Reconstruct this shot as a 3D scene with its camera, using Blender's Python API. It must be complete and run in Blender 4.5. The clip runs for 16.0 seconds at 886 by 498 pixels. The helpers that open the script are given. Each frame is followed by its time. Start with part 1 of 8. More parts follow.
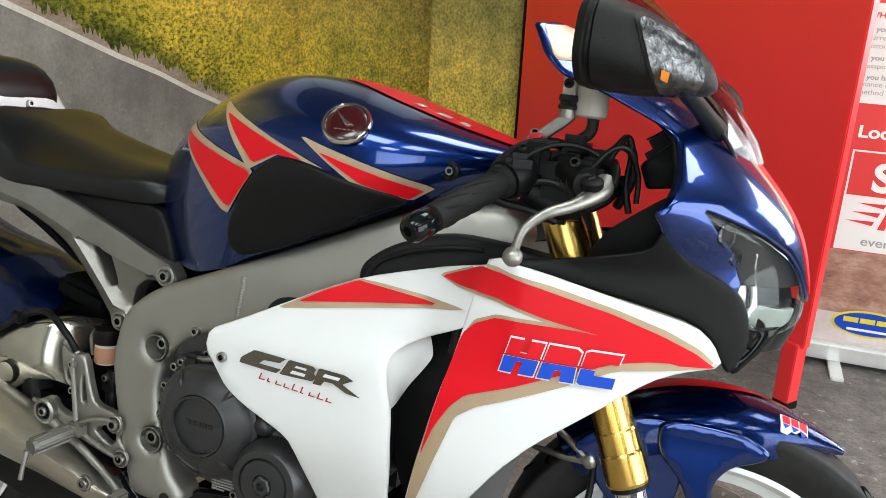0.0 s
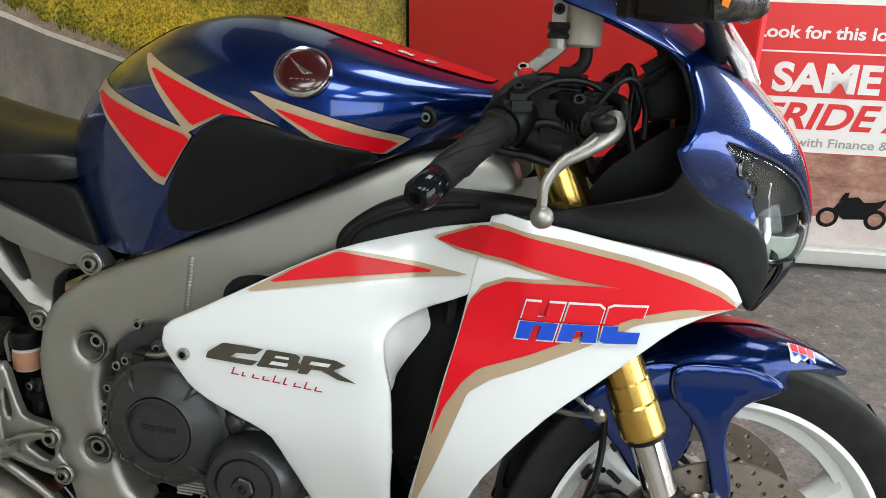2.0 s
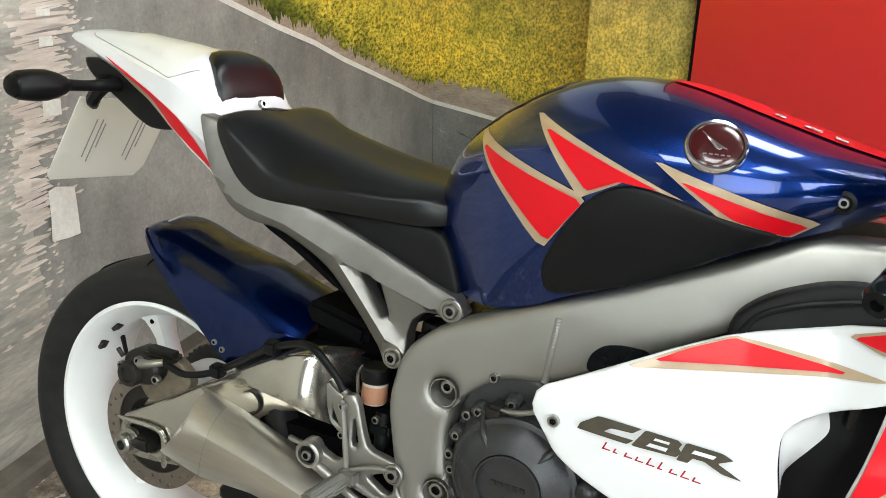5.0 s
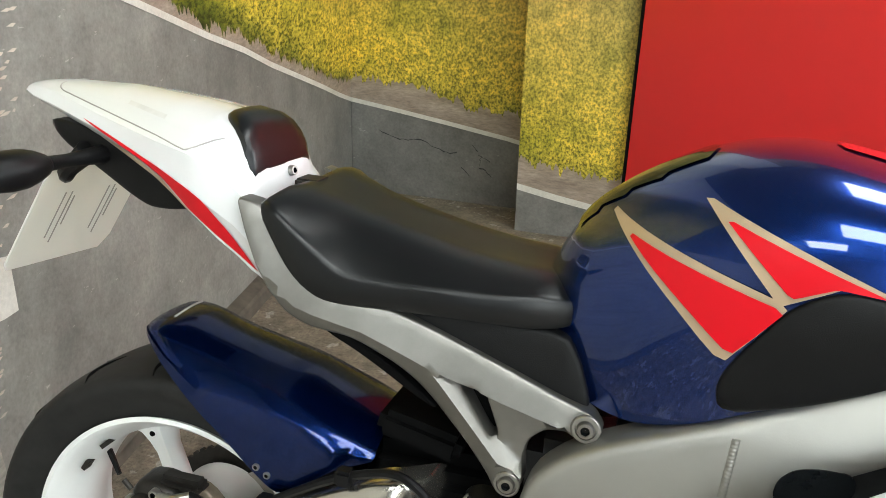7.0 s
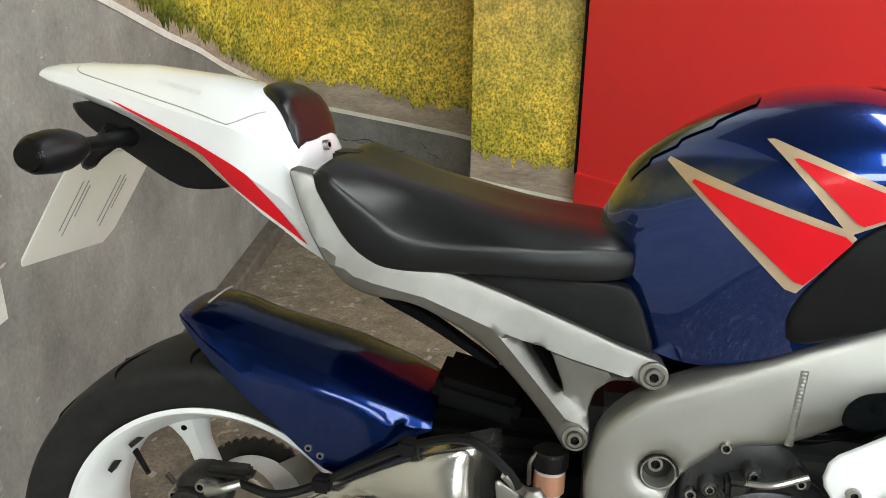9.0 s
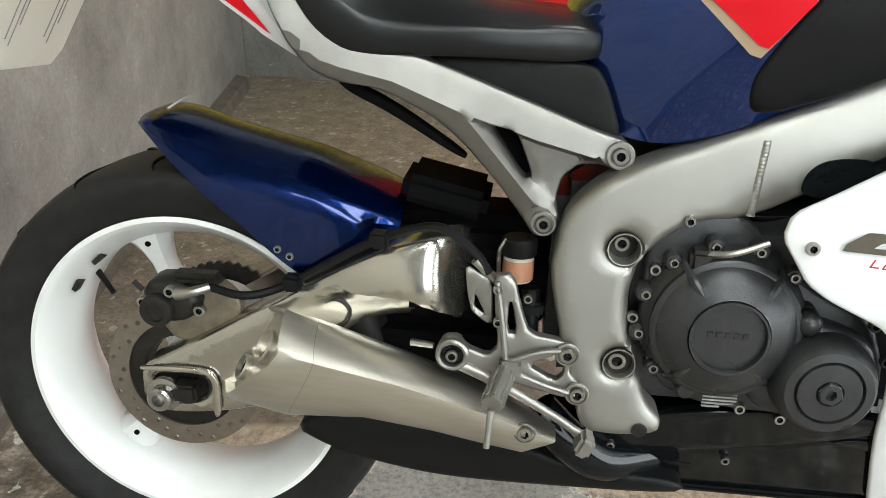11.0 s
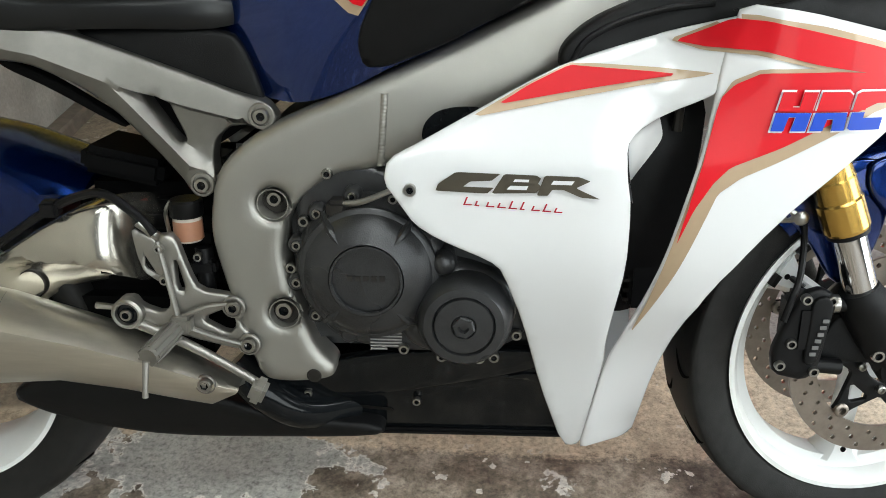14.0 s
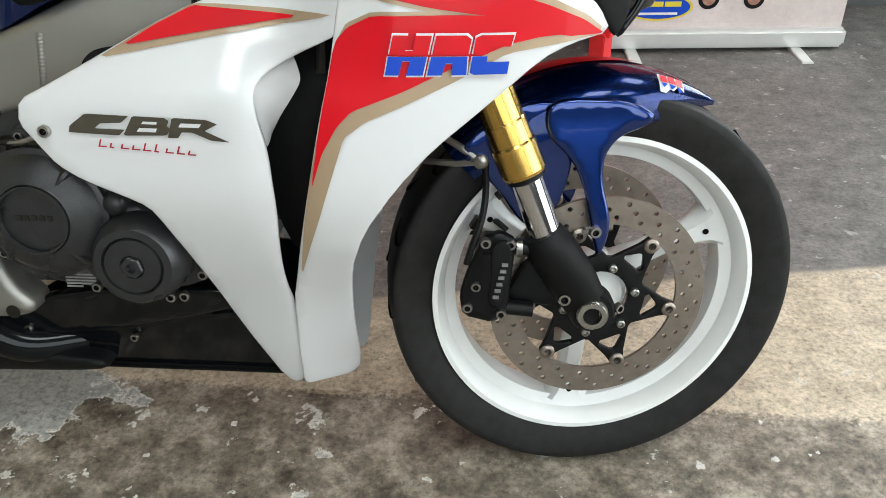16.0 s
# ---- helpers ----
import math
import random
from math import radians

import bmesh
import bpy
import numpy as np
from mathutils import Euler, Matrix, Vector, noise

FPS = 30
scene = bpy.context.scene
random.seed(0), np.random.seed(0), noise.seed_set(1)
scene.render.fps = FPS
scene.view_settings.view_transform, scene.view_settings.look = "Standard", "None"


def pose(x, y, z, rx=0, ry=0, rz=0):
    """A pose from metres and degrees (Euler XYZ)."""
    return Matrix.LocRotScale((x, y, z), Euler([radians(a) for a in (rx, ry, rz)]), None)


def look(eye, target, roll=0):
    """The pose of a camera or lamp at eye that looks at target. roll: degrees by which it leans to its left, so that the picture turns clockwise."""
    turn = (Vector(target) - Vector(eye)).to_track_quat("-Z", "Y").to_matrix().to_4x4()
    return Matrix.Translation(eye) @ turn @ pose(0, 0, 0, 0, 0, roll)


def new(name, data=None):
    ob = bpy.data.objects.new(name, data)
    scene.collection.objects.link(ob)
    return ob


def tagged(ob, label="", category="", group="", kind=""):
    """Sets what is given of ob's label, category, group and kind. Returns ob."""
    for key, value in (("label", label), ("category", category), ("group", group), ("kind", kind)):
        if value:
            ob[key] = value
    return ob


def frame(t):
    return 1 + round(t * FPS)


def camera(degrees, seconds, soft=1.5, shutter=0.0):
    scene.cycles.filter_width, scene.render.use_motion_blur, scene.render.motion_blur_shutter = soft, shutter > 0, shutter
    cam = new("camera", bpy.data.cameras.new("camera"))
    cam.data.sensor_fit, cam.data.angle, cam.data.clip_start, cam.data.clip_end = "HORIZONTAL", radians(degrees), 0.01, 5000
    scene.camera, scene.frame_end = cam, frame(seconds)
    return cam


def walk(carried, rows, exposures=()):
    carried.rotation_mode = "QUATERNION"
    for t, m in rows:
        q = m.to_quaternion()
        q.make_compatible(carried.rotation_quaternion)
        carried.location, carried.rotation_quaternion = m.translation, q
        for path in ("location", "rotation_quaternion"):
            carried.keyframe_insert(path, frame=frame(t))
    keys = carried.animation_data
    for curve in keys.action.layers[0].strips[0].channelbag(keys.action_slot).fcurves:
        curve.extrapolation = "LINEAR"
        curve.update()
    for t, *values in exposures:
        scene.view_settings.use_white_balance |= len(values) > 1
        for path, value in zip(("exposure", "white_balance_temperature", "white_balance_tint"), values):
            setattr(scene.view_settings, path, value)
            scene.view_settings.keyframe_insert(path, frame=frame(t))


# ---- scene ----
cam = camera(54.9, 16.0, soft=0.9)
PATH = [
    (0, (1.494, -1.001, 1.163), (0.729, 0.734, 0.526), 3.0),
    (0.5, (1.413, -0.948, 1.161), (0.798, 0.84, 0.508), 1.5),
    (1, (1.376, -0.928, 1.157), (0.826, 0.857, 0.44), 1.1),
    (1.5, (1.351, -0.921, 1.157), (0.861, 0.848, 0.363), 0.8),
    (2, (1.31, -0.929, 1.163), (0.864, 0.846, 0.357), 0.9),
    (2.5, (1.264, -0.937, 1.169), (0.793, 0.83, 0.358), 0.7),
    (3, (1.219, -0.943, 1.172), (0.666, 0.795, 0.351), 0.7),
    (3.5, (1.188, -0.952, 1.176), (0.509, 0.738, 0.349), 0.8),
    (4, (1.166, -0.956, 1.181), (0.369, 0.697, 0.385), 1.2),
    (4.5, (1.137, -0.958, 1.192), (0.267, 0.675, 0.433), 1.2),
    (5, (1.089, -0.961, 1.201), (0.204, 0.661, 0.436), 1.0),
    (5.2, (1.055, -0.967, 1.211), (0.192, 0.666, 0.444), 1.0),
    (7.3, (0.651, -0.844, 1.269), (0.14, 0.895, 0.44), 0.8),
    (7.5, (0.626, -0.844, 1.273), (0.161, 0.908, 0.443), 0.3),
    (8, (0.572, -0.87, 1.265), (0.171, 0.903, 0.44), 0.0),
    (8.5, (0.547, -0.898, 1.248), (0.155, 0.886, 0.439), -0.5),
    (9, (0.541, -0.921, 1.207), (0.153, 0.867, 0.408), 0.5),
    (9.5, (0.523, -0.961, 1.143), (0.16, 0.841, 0.342), 1.3),
    (10, (0.499, -0.986, 1.097), (0.221, 0.781, 0.203), 1.8),
    (10.2, (0.507, -0.987, 1.089), (0.224, 0.736, 0.114), 1.4),
    (12.3, (0.627, -0.998, 1.052), (0.441, 0.743, 0.086), 0.3),
    (12.5, (0.678, -0.998, 1.052), (0.474, 0.742, 0.087), -0.2),
    (13, (0.761, -1.006, 1.057), (0.546, 0.727, 0.083), -0.8),
    (13.5, (0.838, -1.019, 1.057), (0.635, 0.714, 0.08), -1.1),
    (14, (0.93, -1.021, 1.052), (0.745, 0.712, 0.07), -1.1),
    (14.5, (1.034, -0.989, 1.043), (0.859, 0.74, 0.053), -1.4),
    (15, (1.151, -0.956, 1.04), (0.984, 0.737, -0.01), -1.3),
    (15.3, (1.227, -0.947, 1.048), (1.041, 0.718, -0.045), -1.6),
    (15.5, (1.263, -0.95, 1.047), (1.076, 0.7, -0.068), -1.7),
    (16, (1.357, -0.972, 1.062), (1.148, 0.67, -0.061), -1.1),
]
EXPOSURE = [(0.0, 0.08), (1.2, -0.03), (2.5, -0.08), (3.5, 0.08), (4.5, 0.40), (7.3, 0.58), (8.2, 0.54), (9.2, 0.50), (10.0, 0.64), (12.5, 0.44), (13.5, 0.24), (14.2, 0.06), (15.0, -0.15), (16.0, -0.16)]
walk(cam, [(t, look(eye, target, roll)) for t, eye, target, roll in PATH], EXPOSURE)
from mathutils import geometry
from mathutils.bvhtree import BVHTree

# ---- world and light ----
world = bpy.data.worlds.new("sky")
scene.world = world
world.use_nodes = True
_n = world.node_tree.nodes
_sky = _n.new("ShaderNodeTexSky")
_sky.sky_type, _sky.sun_disc = "NISHITA", False
_sky.sun_elevation, _sky.sun_rotation = radians(38), radians(120)
_n["Background"].inputs["Strength"].default_value = 0.10
world.node_tree.links.new(_sky.outputs[0], _n["Background"].inputs["Color"])


def area_lamp(name, eye, target, sx, sy, watts, color):
    data = bpy.data.lights.new(name, "AREA")
    data.shape, data.size, data.size_y, data.energy, data.color = "RECTANGLE", sx, sy, watts, color
    ob = new(name, data)
    ob.matrix_world = look(eye, target)
    return ob


# daylight through the three shop windows (openings in the walls behind, ahead and beyond the banner)
area_lamp("window_light", (3.25, -3.88, 1.65), (2.3, 0.0, 0.6), 3.0, 2.0, 66, (0.925, 1.0, 0.985))
area_lamp("window_light", (4.90, -0.75, 1.22), (1.2, -0.4, 0.9), 2.7, 2.2, 102, (0.91, 0.985, 1.0))
area_lamp("window_light", (3.95, 2.48, 1.5), (3.2, 0.0, 1.1), 1.8, 1.35, 66, (0.91, 0.985, 1.0))

# ---- materials ----


def noise_tex(nt, scale, detail=6.0, rough=0.6, vec=None):
    n = nt.nodes.new("ShaderNodeTexNoise")
    n.inputs["Scale"].default_value, n.inputs["Detail"].default_value = scale, detail
    n.inputs["Roughness"].default_value = rough
    if vec is not None:
        nt.links.new(vec, n.inputs["Vector"])
    return n


def ramp(nt, src, stops):
    r = nt.nodes.new("ShaderNodeValToRGB")
    while len(r.color_ramp.elements) < len(stops):
        r.color_ramp.elements.new(0.5)
    for e, (p, c) in zip(r.color_ramp.elements, stops):
        e.position, e.color = p, (*c, 1) if len(c) == 3 else c
    nt.links.new(src, r.inputs[0])
    return r


def mixc(nt, fac, a, b, kind="MIX"):
    m = nt.nodes.new("ShaderNodeMix")
    m.data_type, m.blend_type = "RGBA", kind
    for val, sock in ((fac, m.inputs[0]), (a, m.inputs[6]), (b, m.inputs[7])):
        if hasattr(val, "is_output"):
            nt.links.new(val, sock)
        else:
            sock.default_value = val if not isinstance(val, tuple) else (*val, 1)
    return m.outputs[2]


def mat(name, color, rough=0.4, metal=0.0, coat=0.0, vary=0.12, scale=30.0, bump=0.0, bscale=200.0, rvary=0.08, flake=0.0, stretch=None, coat_rough=0.03, spec=0.5, glass=0.0):
    """A surface with two scales of colour change, uneven gloss and fine relief."""
    m = bpy.data.materials.new(name)
    m.use_nodes = True
    nt = m.node_tree
    b = nt.nodes["Principled BSDF"]
    tc = nt.nodes.new("ShaderNodeTexCoord")
    vec = tc.outputs["Object"]
    if stretch:
        mp = nt.nodes.new("ShaderNodeMapping")
        mp.inputs["Scale"].default_value = stretch
        nt.links.new(vec, mp.inputs[0])
        vec = mp.outputs[0]
    n1 = noise_tex(nt, scale, 5, 0.6, vec)
    n2 = noise_tex(nt, scale * 0.13, 3, 0.5, vec)
    c = Vector(color)
    dark, light = tuple(c * (1 - vary)), tuple(min(1, v * (1 + vary)) for v in c)
    r1 = ramp(nt, n1.outputs[0], [(0.3, dark), (0.7, light)])
    r2 = ramp(nt, n2.outputs[0], [(0.3, (1 - vary * 0.7,) * 3), (0.7, (1, 1, 1))])
    col = mixc(nt, 1.0, r1.outputs[0], r2.outputs[0], "MULTIPLY")
    if flake:
        v = nt.nodes.new("ShaderNodeTexVoronoi")
        v.inputs["Scale"].default_value = 1800
        nt.links.new(tc.outputs["Object"], v.inputs["Vector"])
        rf = ramp(nt, v.outputs["Distance"], [(0.0, (1 + flake, 1 + flake, 1 + flake)), (0.35, (1, 1, 1))])
        col = mixc(nt, 1.0, col, rf.outputs[0], "MULTIPLY")
    nt.links.new(col, b.inputs["Base Color"])
    rr = nt.nodes.new("ShaderNodeMapRange")
    rr.inputs["To Min"].default_value, rr.inputs["To Max"].default_value = max(0.02, rough - rvary), min(1, rough + rvary)
    nt.links.new(n2.outputs[0], rr.inputs[0])
    nt.links.new(rr.outputs[0], b.inputs["Roughness"])
    b.inputs["Metallic"].default_value = metal
    b.inputs["Specular IOR Level"].default_value = spec
    b.inputs["Coat Weight"].default_value, b.inputs["Coat Roughness"].default_value = coat, coat_rough
    b.inputs["Transmission Weight"].default_value = glass
    if bump:
        nb = noise_tex(nt, bscale, 4, 0.6, vec)
        bp = nt.nodes.new("ShaderNodeBump")
        bp.inputs["Strength"].default_value, bp.inputs["Distance"].default_value = bump, 0.002
        nt.links.new(nb.outputs[0], bp.inputs["Height"])
        nt.links.new(bp.outputs[0], b.inputs["Normal"])
    return m


WHITE = mat("white_paint", (0.69, 0.70, 0.71), 0.25, coat=0.6, vary=0.02, scale=4)
BLUE = mat("blue_pearl_paint", (0.0007, 0.022, 0.15), 0.25, metal=0.88, coat=1.0, vary=0.1, scale=6, flake=0.6, coat_rough=0.03)
RED = mat("red_paint", (0.60, 0.002, 0.010), 0.42, coat=0.1, vary=0.04, scale=5, spec=0.25)
REDSC = mat("dark_red_script_vinyl", (0.36, 0.004, 0.02), 0.4, vary=0.04)
TAN = mat("tan_gold_paint", (0.42, 0.31, 0.2), 0.4, metal=0.2, coat=0.5, vary=0.06, scale=20)
HBLUE = mat("bright_blue_vinyl", (0.003, 0.055, 0.46), 0.45, coat=0.05, vary=0.04, spec=0.3)
BLACK = mat("black_plastic", (0.0045, 0.0045, 0.005), 0.4, vary=0.25, scale=60, bump=0.15, bscale=900, spec=0.2)
MATT = mat("black_textured_plastic", (0.005, 0.0052, 0.0056), 0.5, vary=0.2, scale=40, bump=0.3, bscale=1200, spec=0.2)
GLOSS = mat("black_gloss", (0.005, 0.006, 0.007), 0.10, coat=0.0, vary=0.2, scale=10, spec=0.24, rvary=0.03)
PADM = mat("glossy_pad_film", (0.006, 0.007, 0.009), 0.08, coat=0.4, vary=0.1, scale=10, spec=0.6, rvary=0.02)
VINYL = mat("black_seat_vinyl", (0.0042, 0.0047, 0.0056), 0.31, vary=0.2, scale=25, bump=0.08, bscale=1300, spec=0.38)
RUBBER = mat("tyre_rubber", (0.017, 0.0167, 0.0163), 0.5, vary=0.3, scale=35, bump=0.25, bscale=600, spec=0.2)
DULL = mat("dull_black_plastic", (0.004, 0.004, 0.0042), 0.85, vary=0.2, scale=40, spec=0.05)
GRIP = mat("grip_rubber", (0.007, 0.007, 0.0075), 0.6, vary=0.25, scale=60, bump=0.4, bscale=600, spec=0.25)
ALU = mat("satin_aluminium", (0.335, 0.326, 0.30), 0.45, metal=0.85, vary=0.05, scale=9, bump=0.06, bscale=500)
CAST = mat("cast_aluminium", (0.32, 0.308, 0.285), 0.42, metal=0.9, vary=0.08, scale=30, bump=0.04, bscale=500)
SUBM = mat("grey_cast_subframe", (0.225, 0.217, 0.20), 0.42, metal=0.9, vary=0.08, scale=30, bump=0.04, bscale=500)
POLISH = mat("polished_swingarm", (0.52, 0.495, 0.44), 0.22, metal=0.95, vary=0.07, scale=8, bump=0.03, bscale=300)
TITAN = mat("brushed_steel", (0.65, 0.62, 0.55), 0.36, metal=0.95, vary=0.07, scale=90, bump=0.08, bscale=260, stretch=(0.12, 1, 1))
GOLD = mat("gold_anodised", (0.72, 0.46, 0.12), 0.24, metal=1.0, vary=0.05, scale=20)
CHROME = mat("chrome", (0.72, 0.72, 0.73), 0.08, metal=1.0, vary=0.03, rvary=0.03)
STEEL = mat("bolt_steel", (0.40, 0.39, 0.365), 0.3, metal=1.0, vary=0.1)
DARKST = mat("dark_steel", (0.042, 0.039, 0.036), 0.46, metal=0.8, vary=0.25, scale=60, bump=0.1)
DISC = mat("brake_disc_steel", (0.30, 0.26, 0.225), 0.38, metal=0.9, vary=0.12, scale=60, bump=0.05)
ENGINE = mat("black_engine_paint", (0.044, 0.045, 0.047), 0.29, metal=0.5, vary=0.15, scale=50, bump=0.2, bscale=500)
RIMW = mat("white_rim_paint", (0.76, 0.77, 0.76), 0.3, coat=0.3, vary=0.05, scale=8)
ACRYL = mat("translucent_white_acrylic", (0.90, 0.90, 0.89), 0.4, vary=0.05, scale=9)
_b = ACRYL.node_tree.nodes["Principled BSDF"]
_tr = ACRYL.node_tree.nodes.new("ShaderNodeBsdfTranslucent")
_tr.inputs["Color"].default_value = (0.97, 0.97, 0.95, 1)
_mx = ACRYL.node_tree.nodes.new("ShaderNodeMixShader")
_mx.inputs[0].default_value = 0.8
ACRYL.node_tree.links.new(_b.outputs[0], _mx.inputs[1])
ACRYL.node_tree.links.new(_tr.outputs[0], _mx.inputs[2])
ACRYL.node_tree.links.new(_mx.outputs[0], ACRYL.node_tree.nodes["Material Output"].inputs["Surface"])
GREYP = mat("grey_print", (0.35, 0.34, 0.33), 0.6, vary=0.1)
DIMP = mat("dim_grey_print", (0.16, 0.16, 0.16), 0.6, vary=0.1)
RESV = mat("frosted_reservoir", (0.58, 0.53, 0.47), 0.4, vary=0.06, glass=0.15)
FLUID = mat("amber_brake_fluid", (0.42, 0.2, 0.12), 0.35, vary=0.12, glass=0.1)
ORANGE = mat("amber_bulb", (0.75, 0.22, 0.02), 0.25)
REFL = mat("lamp_reflector", (0.70, 0.70, 0.71), 0.3, metal=0.8, vary=0.06, scale=12)
FACET = mat("faceted_reflector", (0.13, 0.13, 0.135), 0.22, metal=1.0, vary=0.6, scale=120, bump=0.6, bscale=120)
BOWL = mat("grey_lamp_bowl", (0.46, 0.46, 0.465), 0.34, metal=0.5, vary=0.2, scale=40)
CHINM = mat("grey_green_lamp_plastic", (0.19, 0.215, 0.20), 0.3, vary=0.2, scale=30)
EMBL = mat("dark_red_badge", (0.040, 0.003, 0.004), 0.2, coat=0.4, vary=0.15, scale=30)
BRONZE = mat("dark_bronze_lettering", (0.13, 0.115, 0.09), 0.3, metal=0.7, coat=0.5, vary=0.15)
REDM = mat("red_anodised", (0.6, 0.02, 0.03), 0.3, metal=0.3)


def clear_mat(name, tint, rough=0.02):
    m = bpy.data.materials.new(name)
    m.use_nodes = True
    nt = m.node_tree
    b = nt.nodes["Principled BSDF"]
    b.inputs["Base Color"].default_value = (*tint, 1)
    b.inputs["Transmission Weight"].default_value = 1.0
    b.inputs["Roughness"].default_value, b.inputs["IOR"].default_value = rough, 1.2
    return m


LENS = clear_mat("clear_lens", (0.9, 0.92, 0.92))
SMOKE = clear_mat("smoked_screen", (0.42, 0.40, 0.40))
MIRR = mat("mirror_glass", (0.85, 0.86, 0.87), 0.03, metal=1.0, vary=0.01, rvary=0.01)


def floor_mat():
    m = bpy.data.materials.new("worn_painted_concrete")
    m.use_nodes = True
    nt = m.node_tree
    b = nt.nodes["Principled BSDF"]
    tc = nt.nodes.new("ShaderNodeTexCoord")
    vec = tc.outputs["Object"]
    big, mid, fine = noise_tex(nt, 1.7, 5, 0.6, vec), noise_tex(nt, 16, 9, 0.72, vec), noise_tex(nt, 110, 8, 0.75, vec)
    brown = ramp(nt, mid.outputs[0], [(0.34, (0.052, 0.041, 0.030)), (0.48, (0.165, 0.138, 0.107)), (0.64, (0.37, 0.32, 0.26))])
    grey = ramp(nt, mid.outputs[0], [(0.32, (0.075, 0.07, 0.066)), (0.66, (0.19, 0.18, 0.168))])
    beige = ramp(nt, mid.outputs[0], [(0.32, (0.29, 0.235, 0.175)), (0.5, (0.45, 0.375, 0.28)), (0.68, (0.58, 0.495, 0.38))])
    sep = nt.nodes.new("ShaderNodeSeparateXYZ")
    nt.links.new(vec, sep.inputs[0])

    def mth(op, a, c=None):
        k = nt.nodes.new("ShaderNodeMath")
        k.operation = op
        for i, v in enumerate((a, c)):
            if v is None:
                continue
            if hasattr(v, "is_output"):
                nt.links.new(v, k.inputs[i])
            else:
                k.inputs[i].default_value = v
        return k.outputs[0]

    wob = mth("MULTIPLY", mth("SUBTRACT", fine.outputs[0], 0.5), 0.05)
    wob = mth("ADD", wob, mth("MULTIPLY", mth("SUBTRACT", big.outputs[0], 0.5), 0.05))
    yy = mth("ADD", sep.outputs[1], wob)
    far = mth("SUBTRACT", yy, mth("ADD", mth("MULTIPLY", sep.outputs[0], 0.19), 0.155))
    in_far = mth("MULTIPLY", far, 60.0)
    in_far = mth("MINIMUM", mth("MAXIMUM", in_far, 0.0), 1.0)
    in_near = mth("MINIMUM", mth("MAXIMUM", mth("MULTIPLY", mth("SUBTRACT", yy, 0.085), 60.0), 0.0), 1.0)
    # beige fills the band between the brown strip and the slanted far edge
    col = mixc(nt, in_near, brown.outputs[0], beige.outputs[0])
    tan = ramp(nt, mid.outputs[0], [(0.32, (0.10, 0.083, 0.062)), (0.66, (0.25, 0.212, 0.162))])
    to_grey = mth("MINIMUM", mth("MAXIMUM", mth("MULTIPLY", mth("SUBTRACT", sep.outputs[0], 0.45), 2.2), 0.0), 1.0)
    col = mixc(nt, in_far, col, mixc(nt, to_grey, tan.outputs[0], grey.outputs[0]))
    # flakes of old white paint, most of them on the brown strip, and one large worn grey patch
    warp = noise_tex(nt, 14, 7, 0.65, vec)
    fl = noise_tex(nt, 8.5, 7, 0.62, vec)
    thin = mth("MULTIPLY", mth("MINIMUM", mth("MAXIMUM", mth("SUBTRACT", sep.outputs[0], 0.55), 0.0), 0.5), 0.09)
    flk = ramp(nt, mth("SUBTRACT", fl.outputs[0], thin), [(0.588, (0, 0, 0)), (0.596, (1, 1, 1))])
    fl2 = noise_tex(nt, 26, 4, 0.55, vec)
    flk2 = ramp(nt, mth("SUBTRACT", fl2.outputs[0], mth("MULTIPLY", thin, 0.7)), [(0.633, (0, 0, 0)), (0.641, (1, 1, 1))])
    on_brown = mth("SUBTRACT", 1.0, in_near)
    sel = mth("MULTIPLY", mth("MAXIMUM", mth("MULTIPLY", flk.outputs[0], on_brown), mth("MULTIPLY", flk2.outputs[0], mth("MAXIMUM", on_brown, 0.4))), 0.9)
    tone = ramp(nt, warp.outputs[0], [(0.35, (0.46, 0.45, 0.42)), (0.65, (0.72, 0.70, 0.66))])
    col = mixc(nt, sel, col, tone.outputs[0])
    px = mth("POWER", mth("DIVIDE", mth("SUBTRACT", sep.outputs[0], 0.41), 0.24), 2.0)
    py = mth("POWER", mth("DIVIDE", mth("SUBTRACT", sep.outputs[1], 0.045), 0.10), 2.0)
    rad = mth("ADD", mth("ADD", px, py), mth("MULTIPLY", mth("SUBTRACT", warp.outputs[0], 0.5), 5.0))
    patch = mth("MINIMUM", mth("MAXIMUM", mth("MULTIPLY", mth("SUBTRACT", 1.0, rad), 30.0), 0.0), 1.0)
    ring = mth("MULTIPLY", patch, mth("MINIMUM", mth("MAXIMUM", mth("MULTIPLY", mth("SUBTRACT", rad, 0.78), 12.0), 0.0), 1.0))
    grey_patch = ramp(nt, mid.outputs[0], [(0.3, (0.27, 0.27, 0.25)), (0.7, (0.40, 0.40, 0.375))])
    col = mixc(nt, patch, col, grey_patch.outputs[0])
    col = mixc(nt, ring, col, (0.58, 0.57, 0.53))
    sp = ramp(nt, fine.outputs[0], [(0.32, (0.42, 0.40, 0.38)), (0.48, (1, 1, 1)), (0.66, (1.42, 1.40, 1.36))])
    col = mixc(nt, 1.0, col, sp.outputs[0], "MULTIPLY")
    nt.links.new(col, b.inputs["Base Color"])
    b.inputs["Roughness"].default_value = 0.55
    bp = nt.nodes.new("ShaderNodeBump")
    bp.inputs["Strength"].default_value, bp.inputs["Distance"].default_value = 0.5, 0.004
    nt.links.new(mid.outputs[0], bp.inputs["Height"])
    nt.links.new(bp.outputs[0], b.inputs["Normal"])
    return m


